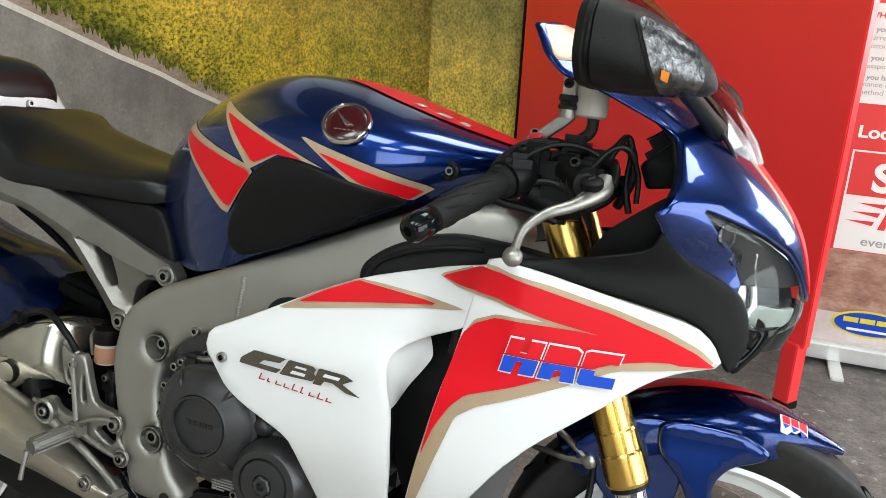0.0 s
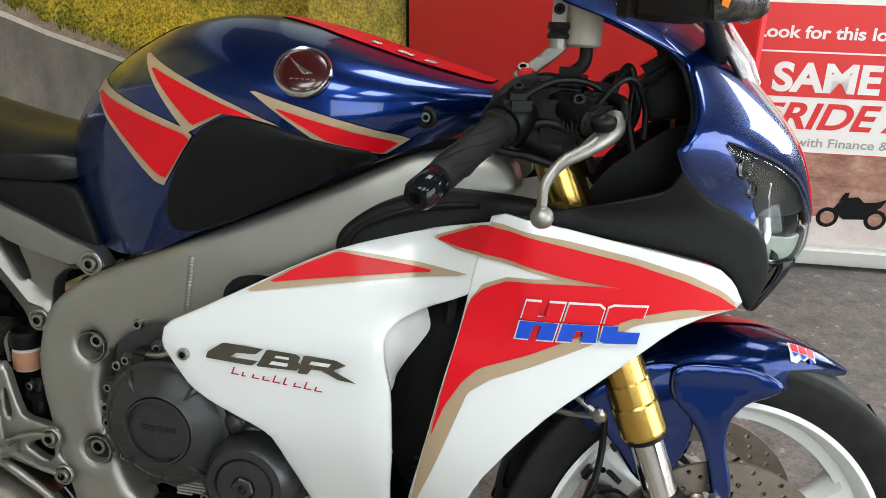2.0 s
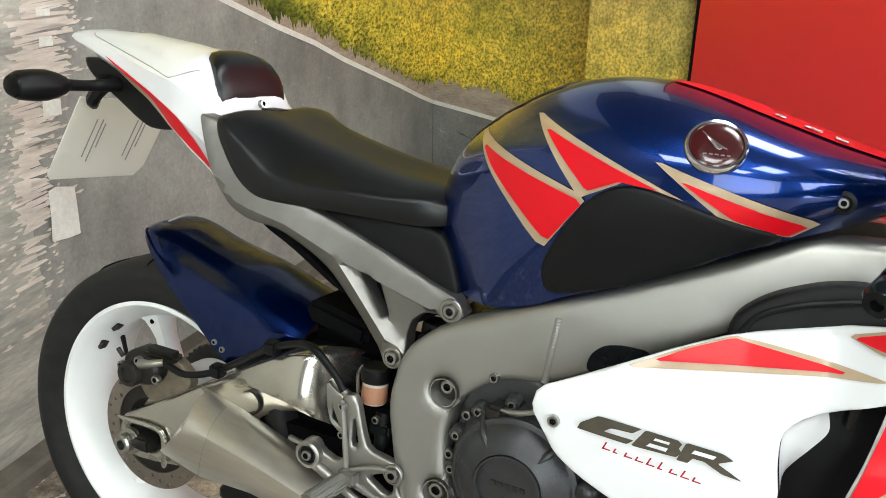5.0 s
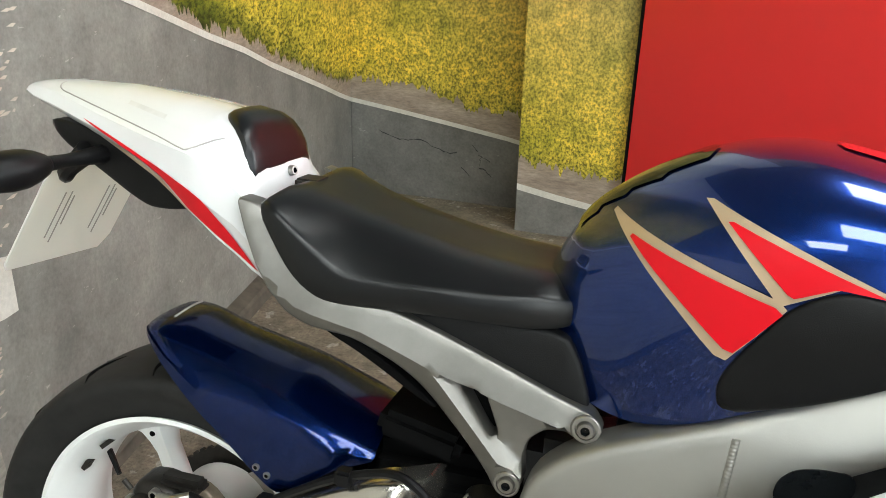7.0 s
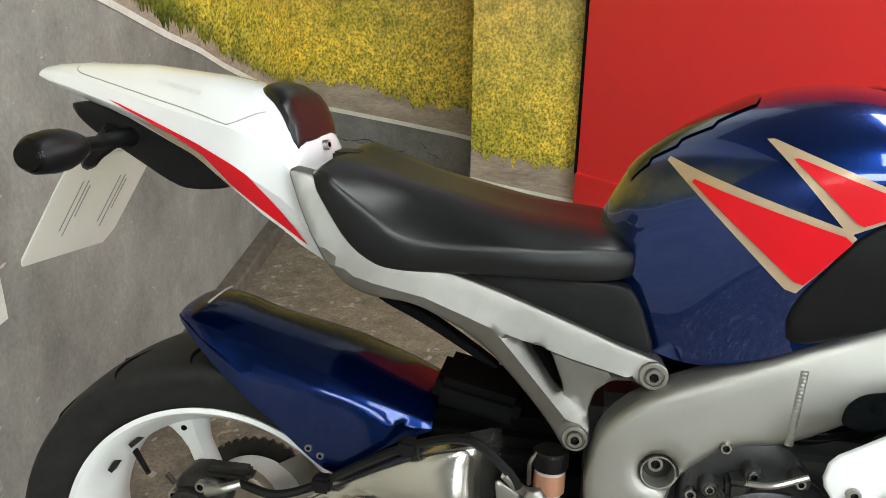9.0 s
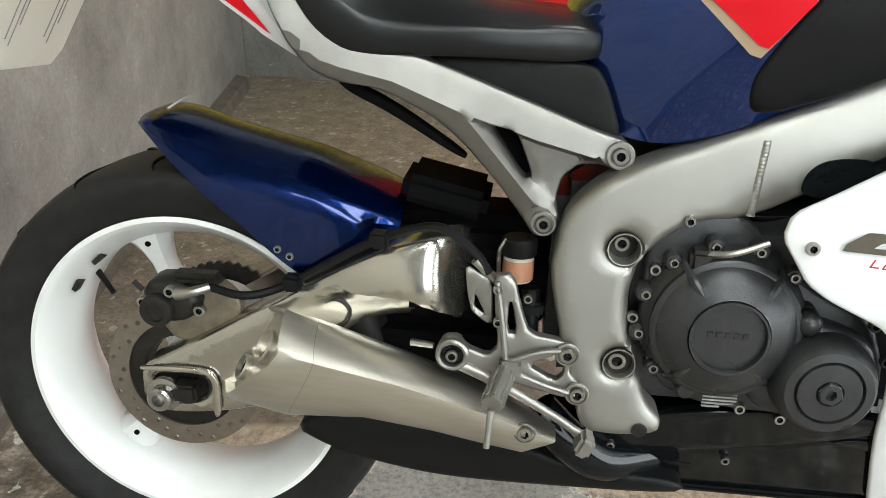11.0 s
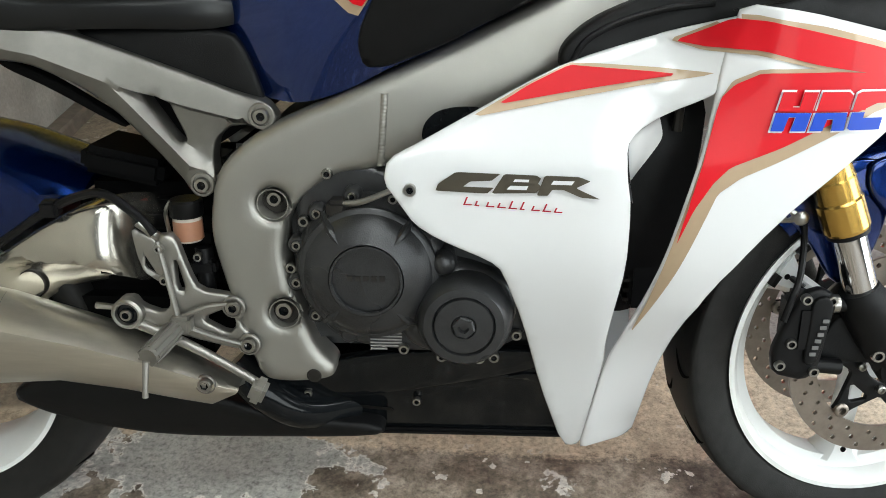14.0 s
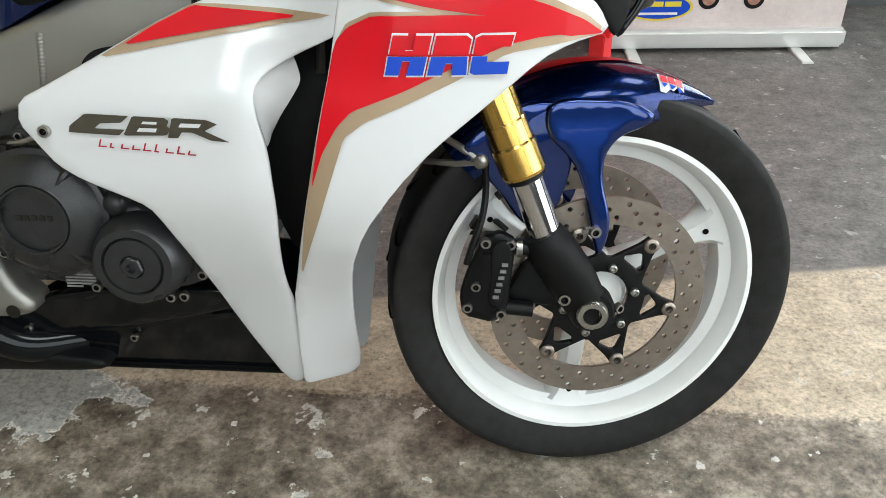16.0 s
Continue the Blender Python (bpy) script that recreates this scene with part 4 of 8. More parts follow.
def brake_disc(w, y, r0, r1, holes, carrier, thick=0.005, flip=1):
    """A drilled ring on its spider."""
    circ = lambda rr, n, ph=0.0, wav=0.0: [(rr * (1 + wav * math.cos(8 * (i * math.tau / n))) * math.cos(i * math.tau / n + ph), rr * (1 + wav * math.cos(8 * (i * math.tau / n))) * math.sin(i * math.tau / n + ph)) for i in range(n)]
    outer, inner = circ(r1, 72), circ(r0, 48)
    hs = []
    for k in range(holes):
        a = k * math.tau / holes
        rr = r0 + (r1 - r0) * (0.25, 0.52, 0.78)[k % 3]
        cx, cz = rr * math.cos(a), rr * math.sin(a)
        hs.append([(cx + 0.0037 * math.cos(j * math.tau / 8), cz + 0.0037 * math.sin(j * math.tau / 8)) for j in range(8)])
    bm = sheet(outer, y, thick, 0.013, 0.0, [inner, *hs], 0)
    d = part("brake_disc", bm, DISC, w, "drilled steel brake disc")
    if carrier:
        ph = radians(-71)
        out, gaps = [], [[(0.043 * math.cos(i * math.tau / 28), 0.043 * math.sin(i * math.tau / 28)) for i in range(28)]]
        # six forked arms: two slim legs each, meeting at a bobbin
        for i in range(6):
            a = ph + i * math.tau / 6
            put = lambda r, deg: (r * math.cos(a + radians(deg)), r * math.sin(a + radians(deg)))
            out += [put(r, d) for r, d in ((0.066, -31), (0.066, -27), (r0 - 0.018, -8.5), (r0 - 0.010, -6.5), (r0 - 0.002, -5), (r0 - 0.001, 5), (r0 - 0.010, 6.5), (r0 - 0.018, 8.5), (0.066, 27))]
            gaps.append([put(r, d) for r, d in ((r0 - 0.027, -3), (r0 - 0.025, 0), (r0 - 0.027, 3), (0.073, 14), (0.068, 12), (0.068, -12), (0.073, -14))])
        part("disc_carrier", sheet(out, y - 0.003, 0.007, 0.010, 0.0015, gaps, 0), BLACK, w, "black anodised disc carrier")
        for i in range(6):
            aa = ph + i * math.tau / 6
            part("bobbin", lathe([(0.0105, 0.004), (0.0105, -0.006), (0.008, -0.008), (0.0055, -0.008), (0.005, -0.003), (0.0005, -0.003)], ((r0 - 0.008) * math.cos(aa), y, (r0 - 0.008) * math.sin(aa)), (0, 1, 0), 18), DISC, w)
            part("carrier_bolt", lathe([(0.006, 0.0), (0.006, -0.007), (0.004, -0.008), (0.003, -0.004), (0.0005, -0.004)], (0.0515 * math.cos(aa + 0.4), y - 0.003, 0.0515 * math.sin(aa + 0.4)), (0, 1, 0), 14), STEEL, w)


rear = wheel("rear_wheel", (0.0, 0.0, 0.306), 0, 0.305, 0.19, 0.230, 0.15, 3, radians(112), "rear wheel with white rim and wide black tyre")
brake_disc(rear, -0.088, 0.082, 0.112, 36, False)
part("disc_bell", lathe([(0.083, -0.084), (0.06, -0.086), (0.055, -0.06)], (0, 0, 0), (0, 1, 0), 40, False), DARKST, rear)
part("sprocket_carrier", lathe([(0.03, 0.02), (0.070, 0.025), (0.082, 0.040), (0.082, 0.078), (0.03, 0.080)], (0, 0, 0), (0, 1, 0), 40), RIMW, rear, "white sprocket carrier")
# sprocket and chain on the far side
sp = [((0.107 if i % 4 < 2 else 0.103) * math.cos(i * math.tau / 168), (0.107 if i % 4 < 2 else 0.103) * math.sin(i * math.tau / 168)) for i in range(168)]
part("sprocket", sheet(sp, 0.088, 0.006, 0.02, 0, [[(0.05 * math.cos(i * math.tau / 20), 0.05 * math.sin(i * math.tau / 20)) for i in range(20)]], 0), DARKST, rear, "dark steel sprocket")
front = wheel("front_wheel", (1.409, 0.0, 0.322), 10, 0.291, 0.118, 0.229, 0.095, 3, radians(24), "front wheel with white rim and black tyre")
brake_disc(front, -0.072, 0.113, 0.153, 66, True)
brake_disc(front, 0.066, 0.113, 0.153, 66, True)

# ---- tank ----


def superhalf(w, zt, zm, zb, x, n, m=12, low=0.82):
    """Right-to-left ring of a tank section: domed above, tapering below."""
    half = []
    for i in range(m + 1):
        a = i / m * math.pi / 2
        half.append((w * math.sin(a) ** (2 / n), zm + (zt - zm) * math.cos(a) ** (2 / n)))
    half += [(w * 0.985, zm - (zm - zb) * 0.3), (w * (low + 0.08), zm - (zm - zb) * 0.7), (w * low, zb), (w * 0.3, zb - 0.005)]
    return [Vector((x, -y, z)) for y, z in half] + [Vector((x, y, z)) for y, z in reversed(half[1:])]


def spline1(xs, ys, x):
    """Smooth value of a table at x."""
    i = max(0, min(len(xs) - 2, int(np.searchsorted(xs, x)) - 1))
    sl = [0.0] * len(xs)
    for k in range(len(xs)):
        a, b = max(0, k - 1), min(len(xs) - 1, k + 1)
        sl[k] = (ys[b] - ys[a]) / (xs[b] - xs[a])
    h = xs[i + 1] - xs[i]
    t = max(0.0, min(1.0, (x - xs[i]) / h))
    return ((2 * t ** 3 - 3 * t * t + 1) * ys[i] + (t ** 3 - 2 * t * t + t) * h * sl[i] + (-2 * t ** 3 + 3 * t * t) * ys[i + 1] + (t ** 3 - t * t) * h * sl[i + 1])


TX = [0.500, 0.53, 0.57, 0.62, 0.68, 0.74, 0.80, 0.88, 0.96, 1.04, 1.09]
TT = [0.830, 0.888, 0.926, 0.958, 0.986, 0.999, 0.999, 0.985, 0.963, 0.942, 0.930]
TB = [0.720, 0.700, 0.685, 0.682, 0.700, 0.730, 0.755, 0.795, 0.835, 0.865, 0.885]
TW = [0.060, 0.095, 0.120, 0.148, 0.170, 0.182, 0.190, 0.190, 0.170, 0.118, 0.075]
TM = [0.760, 0.800, 0.830, 0.850, 0.860, 0.870, 0.880, 0.890, 0.895, 0.900, 0.905]
rings = []
for i in range(45):
    x = 0.5 + 0.59 * i / 44
    rings.append(superhalf(spline1(TX, TW, x), spline1(TX, TT, x), spline1(TX, TM, x), spline1(TX, TB, x), x, 2.0 + 0.6 * max(0.0, min(1.0, (x - 0.56) / 0.2))))
bm = loft(rings)
T_TANK = tree_of(bm)
tank = part("fuel_tank", bm, BLUE, bike, "dark metallic blue fuel tank with red and tan flashes")
cover = [(0.707, 0.720), (0.697, 0.761), (0.721, 0.811), (0.756, 0.862), (0.794, 0.884), (0.84, 0.880), (0.912, 0.860), (0.985, 0.845), (0.896, 0.800), (0.805, 0.756)]


def tank_y(x, z):
    h = T_TANK.ray_cast(Vector((x, -1, z)), Vector((0, 1, 0)))
    return h[0].y if h[0] else -0.13


part("side_cover", sheet(cover, lambda x, z: max(-0.192, tank_y(x, z)) - 0.006, 0.012, 0.014, 0.006), MATT, bike, "matt black tank side cover", mirror=True)
for o, m_, lb in (
    ([(0.560, 0.917), (0.700, 0.785), (0.754, 0.860)], TAN, "tan flash"), ([(0.585, 0.899), (0.706, 0.797), (0.750, 0.854)], RED, "red flash"),
    ([(0.658, 0.951), (0.743, 0.858), (0.80, 0.888), (0.868, 0.874)], TAN, "tan flash"), ([(0.682, 0.933), (0.752, 0.868), (0.79, 0.885), (0.836, 0.882)], RED, "red flash"),
    ([(0.822, 0.916), (0.905, 0.860), (0.975, 0.845), (1.005, 0.866)], TAN, "tan flash"), ([(0.855, 0.897), (0.918, 0.861), (0.972, 0.847), (0.992, 0.861)], RED, "red flash"),
):
    part("stripe", decal(o, T_TANK, 0.0009 if m_ is TAN else 0.0017, 0.008, 1, 0.06), m_, tank, lb)
part("stripe", decal([(0.80, -0.035), (0.9, -0.075), (1.0, -0.07), (1.085, -0.045), (1.085, 0.045), (1.0, 0.07), (0.9, 0.075), (0.80, 0.035)], T_TANK, 0.0008, way=(0, 0, -1)), RED, tank, "red top panel")
for x0, w in ((0.93, 0.012), (0.965, 0.02), (1.0, 0.014)):
    part("sponsor_mark", decal([(x0, -0.062), (x0 + w, -0.060), (x0 + w, -0.040), (x0, -0.042)], T_TANK, 0.0016, step=0.006, smooth=0, way=(0, 0, -1)), WHITE, tank)
half = [(0.528, -0.040), (0.548, -0.046), (0.552, -0.038), (0.578, -0.052), (0.584, -0.044), (0.615, -0.058), (0.622, -0.048), (0.662, -0.050), (0.668, -0.030), (0.675, 0.0)]
part("tank_pad", decal(half + [(x, -y) for x, y in reversed(half[:-1])], T_TANK, 0.0010, step=0.007, smooth=0, way=(0, 0, -1)), PADM, tank, "black stepped tank protector pad")
ec, en = T_TANK.ray_cast(Vector((0.886, -1, 0.937)), Vector((0, 1, 0)))[:2]
en = en if en.y < 0 else -en
emblem = part("badge", lathe([(0.030, -0.004), (0.030, 0.002), (0.027, 0.0042), (0.018, 0.0056), (0.0005, 0.006)], ec, en, 40), EMBL, tank, "round dark red badge with chrome ring")
part("badge_ring", lathe([(0.034, -0.002), (0.034, 0.003), (0.032, 0.0055), (0.0295, 0.005), (0.029, 0.002)], ec, en, 40, False), CHROME, emblem)
eu = (Vector((0, 0, 1)) - en * en.z).normalized()
es = eu.cross(en)
for k in range(5):
    a = ec + en * 0.0060 + es * (-0.016 + 0.0035 * k) + eu * (0.015 - 0.0045 * k)
    b = ec + en * 0.0060 + es * (0.012 - 0.001 * k) + eu * (-0.006 + 0.0005 * k)
    part("wing_bar", tube([a, a.lerp(b, 0.5) - eu * 0.003 + en * 0.001, b], [0.0006, 0.0015, 0.0009], 6, 3), CHROME, emblem)
for k in range(5):
    a = ec + en * 0.0052 + es * (-0.013 + 0.0062 * k) - eu * 0.0135
    part("badge_bar", tube([a, a + es * 0.0040], 0.0012, 6), CHROME, emblem)
tb = T_TANK.ray_cast(Vector((1.022, -1, 0.891)), Vector((0, 1, 0)))[0]
part("grommet", lathe([(0.013, -0.004), (0.013, 0.003), (0.009, 0.004), (0.006, 0.001)], tb, RIGHT, 24), BLACK, tank)
bolt(tb + Vector((0, -0.001, 0)), RIGHT, 0.006, tank)

# ---- seat and tail ----
SX = [0.150, 0.172, 0.207, 0.240, 0.267, 0.311, 0.390, 0.442, 0.504, 0.540, 0.556]
ST = [0.876, 0.891, 0.885, 0.875, 0.867, 0.856, 0.838, 0.830, 0.824, 0.817, 0.800]
SC = [0.870, 0.882, 0.858, 0.833, 0.814, 0.807, 0.807, 0.806, 0.808, 0.801, 0.793]
SB = [0.866, 0.850, 0.800, 0.774, 0.770, 0.771, 0.772, 0.771, 0.770, 0.775, 0.785]
SW = [0.120, 0.144, 0.149, 0.148, 0.147, 0.142, 0.136, 0.129, 0.117, 0.100, 0.080]


def seat_ring(x):
    w, zt, zb, zc = spline1(SX, SW, x), spline1(SX, ST, x), spline1(SX, SB, x), spline1(SX, SC, x)
    zb = min(zb, zc - 0.006)
    d = zt - zc
    half = [(0, zt - 0.004), (w * 0.3, zt - 0.002), (w * 0.52, zt - 0.06 * d), (w * 0.70, zt - 0.26 * d), (w * 0.83, zt - 0.54 * d), (w * 0.92, zt - 0.82 * d), (w * 0.965, zt - 0.96 * d), (w * 0.985, zc - 0.002), (w * 0.997, zc - 0.007), (w, zc - (zc - zb) * 0.45), (w * 0.990, zb + 0.005), (w * 0.96, zb), (w * 0.4, zb)]
    return [Vector((x, -y, z)) for y, z in half] + [Vector((x, y, z)) for y, z in reversed(half[1:])]


part("seat", loft([seat_ring(0.150 + 0.406 * i / 40) for i in range(41)]), VINYL, bike, "black vinyl rider seat", angle=50)
bolt((0.545, -0.094, 0.797), RIGHT, 0.004, bike, "seat_stud")
part("side_panel", sheet([(0.29, 0.768), (0.53, 0.772), (0.552, 0.745), (0.575, 0.675), (0.545, 0.688), (0.43, 0.728)], lambda x, z: -0.112, 0.02, 0.02, 0.006), MATT, bike, "black plastic panel below the seat", mirror=True)

UX = [-0.250, -0.245, -0.225, -0.19, -0.10, 0.0, 0.055, 0.064, 0.09, 0.116, 0.128, 0.136, 0.178]
UTAB = (
    [0.976, 0.981, 0.985, 0.987, 0.988, 0.979, 0.970, 0.968, 0.947, 0.915, 0.900, 0.862, 0.770],  # crown
    [0.030, 0.036, 0.042, 0.050, 0.078, 0.107, 0.119, 0.1195, 0.117, 0.110, 0.108, 0.114, 0.117],  # shoulder width
    [0.972, 0.975, 0.976, 0.974, 0.954, 0.934, 0.924, 0.921, 0.908, 0.886, 0.874, 0.850, 0.7695],  # shoulder height
    [0.034, 0.042, 0.052, 0.062, 0.090, 0.114, 0.122, 0.1225, 0.122, 0.120, 0.1195, 0.1192, 0.1188],  # side crease
    [0.968, 0.969, 0.964, 0.957, 0.936, 0.902, 0.876, 0.872, 0.858, 0.842, 0.832, 0.825, 0.769],
    [0.964, 0.963, 0.957, 0.948, 0.925, 0.885, 0.846, 0.840, 0.819, 0.801, 0.792, 0.785, 0.760])  # lower edge


def along(tab, x):
    for k in range(len(UX) - 1):
        if x <= UX[k + 1]:
            f = max(0.0, (x - UX[k]) / (UX[k + 1] - UX[k]))
            return tab[k] + (tab[k + 1] - tab[k]) * f
    return tab[-1]


def tail_ring(x):
    zt, s, zs, w, zw, zl = [along(tb, x) for tb in UTAB]
    up = 0.020 * max(0.0, min(1.0, (x - 0.060) / 0.04)) * max(0.0, min(1.0, (0.130 - x) / 0.010))
    half = [(0, zt), (s * 0.45, zt - 0.10 * (zt - zs) + up * 0.6), (s * 0.66, zt - 0.32 * (zt - zs) + up), (s * 0.8, zt - 0.55 * (zt - zs) + up * 0.8), (s - 0.002, zs + 0.001), (s + 0.002, zs - 0.001), (s + (w - s) * 0.6, zs + (zw - zs) * 0.5), (w, zw + 0.001), (w - 0.001, zw - 0.001), (w - 0.006, (zw + zl) / 2), (w - 0.012, zl), (w - 0.018, zl + 0.003), (0.0, zl + 0.008)]
    return [Vector((x, -y, z)) for y, z in half] + [Vector((x, y, z)) for y, z in reversed(half[1:-1])]


xs = sorted(set(UX + [-0.21 + 0.02 * i for i in range(20)]))
bm = loft([tail_ring(x) for x in xs])
T_TAIL = tree_of(bm)
tail = part("tail_unit", bm, WHITE, bike, "white tail cowl with a red flash", angle=28)


class Pair:
    """Two surfaces treated as one when a film is laid on them."""

    def __init__(self, *trees):
        self.trees = trees

    def ray_cast(self, start, way):
        hits = [h for h in (t.ray_cast(start, way) for t in self.trees) if h[0] is not None]
        return min(hits, key=lambda h: h[3]) if hits else (None, None, None, None)


part("stripe", decal([(-0.125, 0.947), (-0.102, 0.941), (-0.051, 0.924), (0.006, 0.904), (0.056, 0.881), (0.077, 0.868), (0.112, 0.831), (0.150, 0.785), (0.143, 0.789), (0.111, 0.811), (0.069, 0.841), (0.048, 0.857), (0.034, 0.871), (0.014, 0.890), (-0.020, 0.909), (-0.070, 0.927)], T_TAIL, 0.0008), RED, tail, "red flash")
part("stripe", decal([(-0.085, 0.930), (-0.050, 0.919), (-0.020, 0.908), (0.014, 0.889), (0.034, 0.870), (0.060, 0.847), (0.050, 0.853), (0.028, 0.870), (0.0, 0.888), (-0.040, 0.906)], T_TAIL, 0.0014), TAN, tail, "tan flash")
for side in (-1, 1):
    part("panel_line", tube([T_TAIL.ray_cast(Vector((x, y * side, 2)), Vector((0, 0, -1)))[0] for x, y in ((-0.185, 0.0), (-0.192, 0.030), (-0.183, 0.046), (-0.15, 0.057), (-0.08, 0.078), (0.0, 0.1015), (0.04, 0.113), (0.053, 0.113), (0.085, 0.090), (0.108, 0.070))], 0.0010, 6, 4), GREYP, tail, "dark joint line")
part("model_mark", decal([(-0.065, -0.066), (0.0, -0.084), (0.0, -0.077), (-0.065, -0.060)], T_TAIL, 0.0008, step=0.006, smooth=0, way=(0, 0, -1)), mat("pale_grey_print", (0.55, 0.55, 0.55), 0.5), tail, "small grey lettering bars")
# pad in the front of the hump
rings = []
for x, w, zt, zb in ((0.062, 0.042, 0.9695, 0.955), (0.066, 0.047, 0.972, 0.950), (0.075, 0.057, 0.974, 0.93), (0.092, 0.069, 0.969, 0.91), (0.106, 0.078, 0.959, 0.90), (0.114, 0.084, 0.947, 0.895), (0.121, 0.085, 0.932, 0.893), (0.126, 0.080, 0.914, 0.892)):
    half = [(0, zt), (w * 0.55, zt - 0.001), (w * 0.85, zt - 0.005), (w * 0.96, zt - 0.012), (w, zt - 0.022 if zt - 0.022 > zb else zb + 0.004), (w * 0.97, zb)]
    rings.append([Vector((x, -y, z)) for y, z in half] + [Vector((x, y, z)) for y, z in reversed(half[1:])])
part("backrest_pad", loft(rings), VINYL, tail, "black vinyl bump-stop pad")
bolt((0.1335, 0.010, 0.893), (0.95, -0.2, 0.2), 0.007, tail)
part("seat_lug", block((0.150, -0.02, 0.876), (0.185, 0.02, 0.889), 0.003), DARKST, tail)
# undertray, plate hanger, indicator
UT2 = [(-0.190, 0.944), (-0.165, 0.911), (-0.112, 0.881), (-0.040, 0.838), (-0.007, 0.836), (0.035, 0.842), (0.045, 0.862), (-0.02, 0.900), (-0.10, 0.930)]
part("undertray", sheet(UT2, lambda x, z: -0.075, 0.15, 0.02, 0.006), BLACK, bike, "black plastic undertray")
for side in (-1, 1):
    ind = part("indicator", lathe([(0.006, -0.058), (0.016, -0.056), (0.022, -0.045), (0.0245, -0.02), (0.024, 0.0), (0.020, 0.018), (0.014, 0.034), (0.010, 0.04)], (-0.105, side * 0.215, 0.900), (0.05, -side, 0), 24), BLACK, bike, "black indicator with smoked lens")
    part("stalk", tube([(-0.108, side * 0.185, 0.900), (-0.11, side * 0.13, 0.898), (-0.10, side * 0.07, 0.900)], [0.010, 0.009, 0.013], 10), BLACK, ind)
    part("lens", lathe([(0.0005, -0.062), (0.014, -0.060), (0.0185, -0.053)], (-0.105, side * 0.215, 0.900), (0.05, -side, 0), 24, False), SMOKE, ind)
part("plate_bracket", tube([(-0.115, -0.085, 0.905), (-0.145, -0.08, 0.880), (-0.158, -0.075, 0.868), (-0.172, -0.06, 0.858)], [0.016, 0.012, 0.012, 0.008], 8), BLACK, bike)
P0, PU, PV = Vector((-0.177, -0.085, 0.872)), Vector((-0.004, 0.228, -0.014)), Vector((-0.094, 0.004, -0.158))


def on_plate(u, v, lift=0.0016):
    """u across from the bike's right, v down."""
    return P0 + PU * u + PV * v + PU.cross(PV).normalized() * -lift


POUT = [(0.0, 0.0), (1.0, 0.0), (1.0, 0.86), (0.93, 1.0), (0.04, 1.0), (0.0, 0.93)]
plate = part("number_plate", loft([[on_plate(u, v, lf) for u, v in POUT] for lf in (-0.0012, 0.0012)]), ACRYL, bike, "white plastic number plate with grey print bars", smooth=False)


for u in (0.25, 0.68):
    for du, v0, v1 in ((0.0, 0.25, 0.72), (0.06, 0.25, 0.78), (0.10, 0.30, 0.60)):
        bars = [(u + du, v0), (u + du + 0.012, v0), (u + du + 0.012, v1), (u + du, v1)]
        for face in (1, -1):
            part("print_bar", loft([[on_plate(a, b, face * lf) for a, b in bars] for lf in (0.0011, 0.0016)]), GREYP, plate, smooth=False)

# ---- frame and subframe ----


def frame_y(x, z):
    return -0.168 + 0.06 * max(0.0, z - 0.42) + 0.16 * max(0.0, z - 0.70) + 0.10 * max(0.0, x - 0.95)


FR = [(0.566, 0.650), (0.704, 0.707), (0.963, 0.826), (1.007, 0.846), (1.12, 0.850), (1.14, 0.80), (1.06, 0.775), (0.975, 0.745), (0.871, 0.690), (0.724, 0.603), (0.66, 0.597), (0.604, 0.552), (0.594, 0.50), (0.600, 0.455), (0.615, 0.405), (0.629, 0.362), (0.653, 0.338), (0.650, 0.317), (0.597, 0.310), (0.553, 0.314), (0.540, 0.358), (0.510, 0.468), (0.498, 0.527), (0.512, 0.602)]
def ring_of(x, z, r, n=20):
    return [(x + r * math.cos(i * math.tau / n), z + r * math.sin(i * math.tau / n)) for i in range(n)]


frame_side = part("frame_spar", sheet(FR, frame_y, 0.05, 0.016, 0.014, [ring_of(0.584, 0.560, 0.0185), ring_of(0.591, 0.414, 0.0185)]), ALU, bike, "satin silver aluminium twin-spar frame", mirror=True)
for hx, hz, deep, br in ((0.584, 0.560, 0.022, 0.010), (0.591, 0.414, 0.012, 0.012)):
    hy = frame_y(hx, hz)
    part("hole_wall", lathe([(0.0205, -0.0006), (0.0200, 0.0006), (0.0188, 0.0004), (0.0180, -0.003), (0.0175, -deep - 0.004), (0.0005, -deep - 0.004)], (hx, hy, hz), RIGHT, 32, False), ALU, frame_side, "rim of the bolt hole")
    part("hole_floor", lathe([(0.0172, -deep), (0.0005, -deep)], (hx, hy, hz), RIGHT, 28, False), DARKST, frame_side)
    bolt((hx - 0.002, hy + deep, hz + 0.002), RIGHT, br, frame_side)
part("frame_slot", sheet([(0.772, 0.640), (0.775, 0.662), (0.79, 0.677), (0.815, 0.683), (0.85, 0.682), (0.85, 0.655), (0.80, 0.635)], lambda x, z: frame_y(x, z) - 0.0015, 0.003, 0.01, 0), GLOSS, frame_side, "dark opening in the spar")
part("drain_hole", lathe([(0.010, 0.001), (0.008, 0.0015), (0.007, -0.002)], (0.625, -0.168, 0.325), RIGHT, 20), DARKST, frame_side)
line = [Vector((0.722 + 0.007 * k / 80, frame_y(0.725, 0.610 + 0.088 * k / 80) + 0.0030, 0.610 + 0.088 * k / 80)) for k in range(81)]
part("weld_bead", loft([[p + Vector((math.cos(a * math.tau / 10), math.sin(a * math.tau / 10), 0.0)) * (0.0056 if k % 4 < 2 else 0.0052) for a in range(10)] for k, p in enumerate(line)]), ALU, frame_side, "rippled weld seam", angle=75)

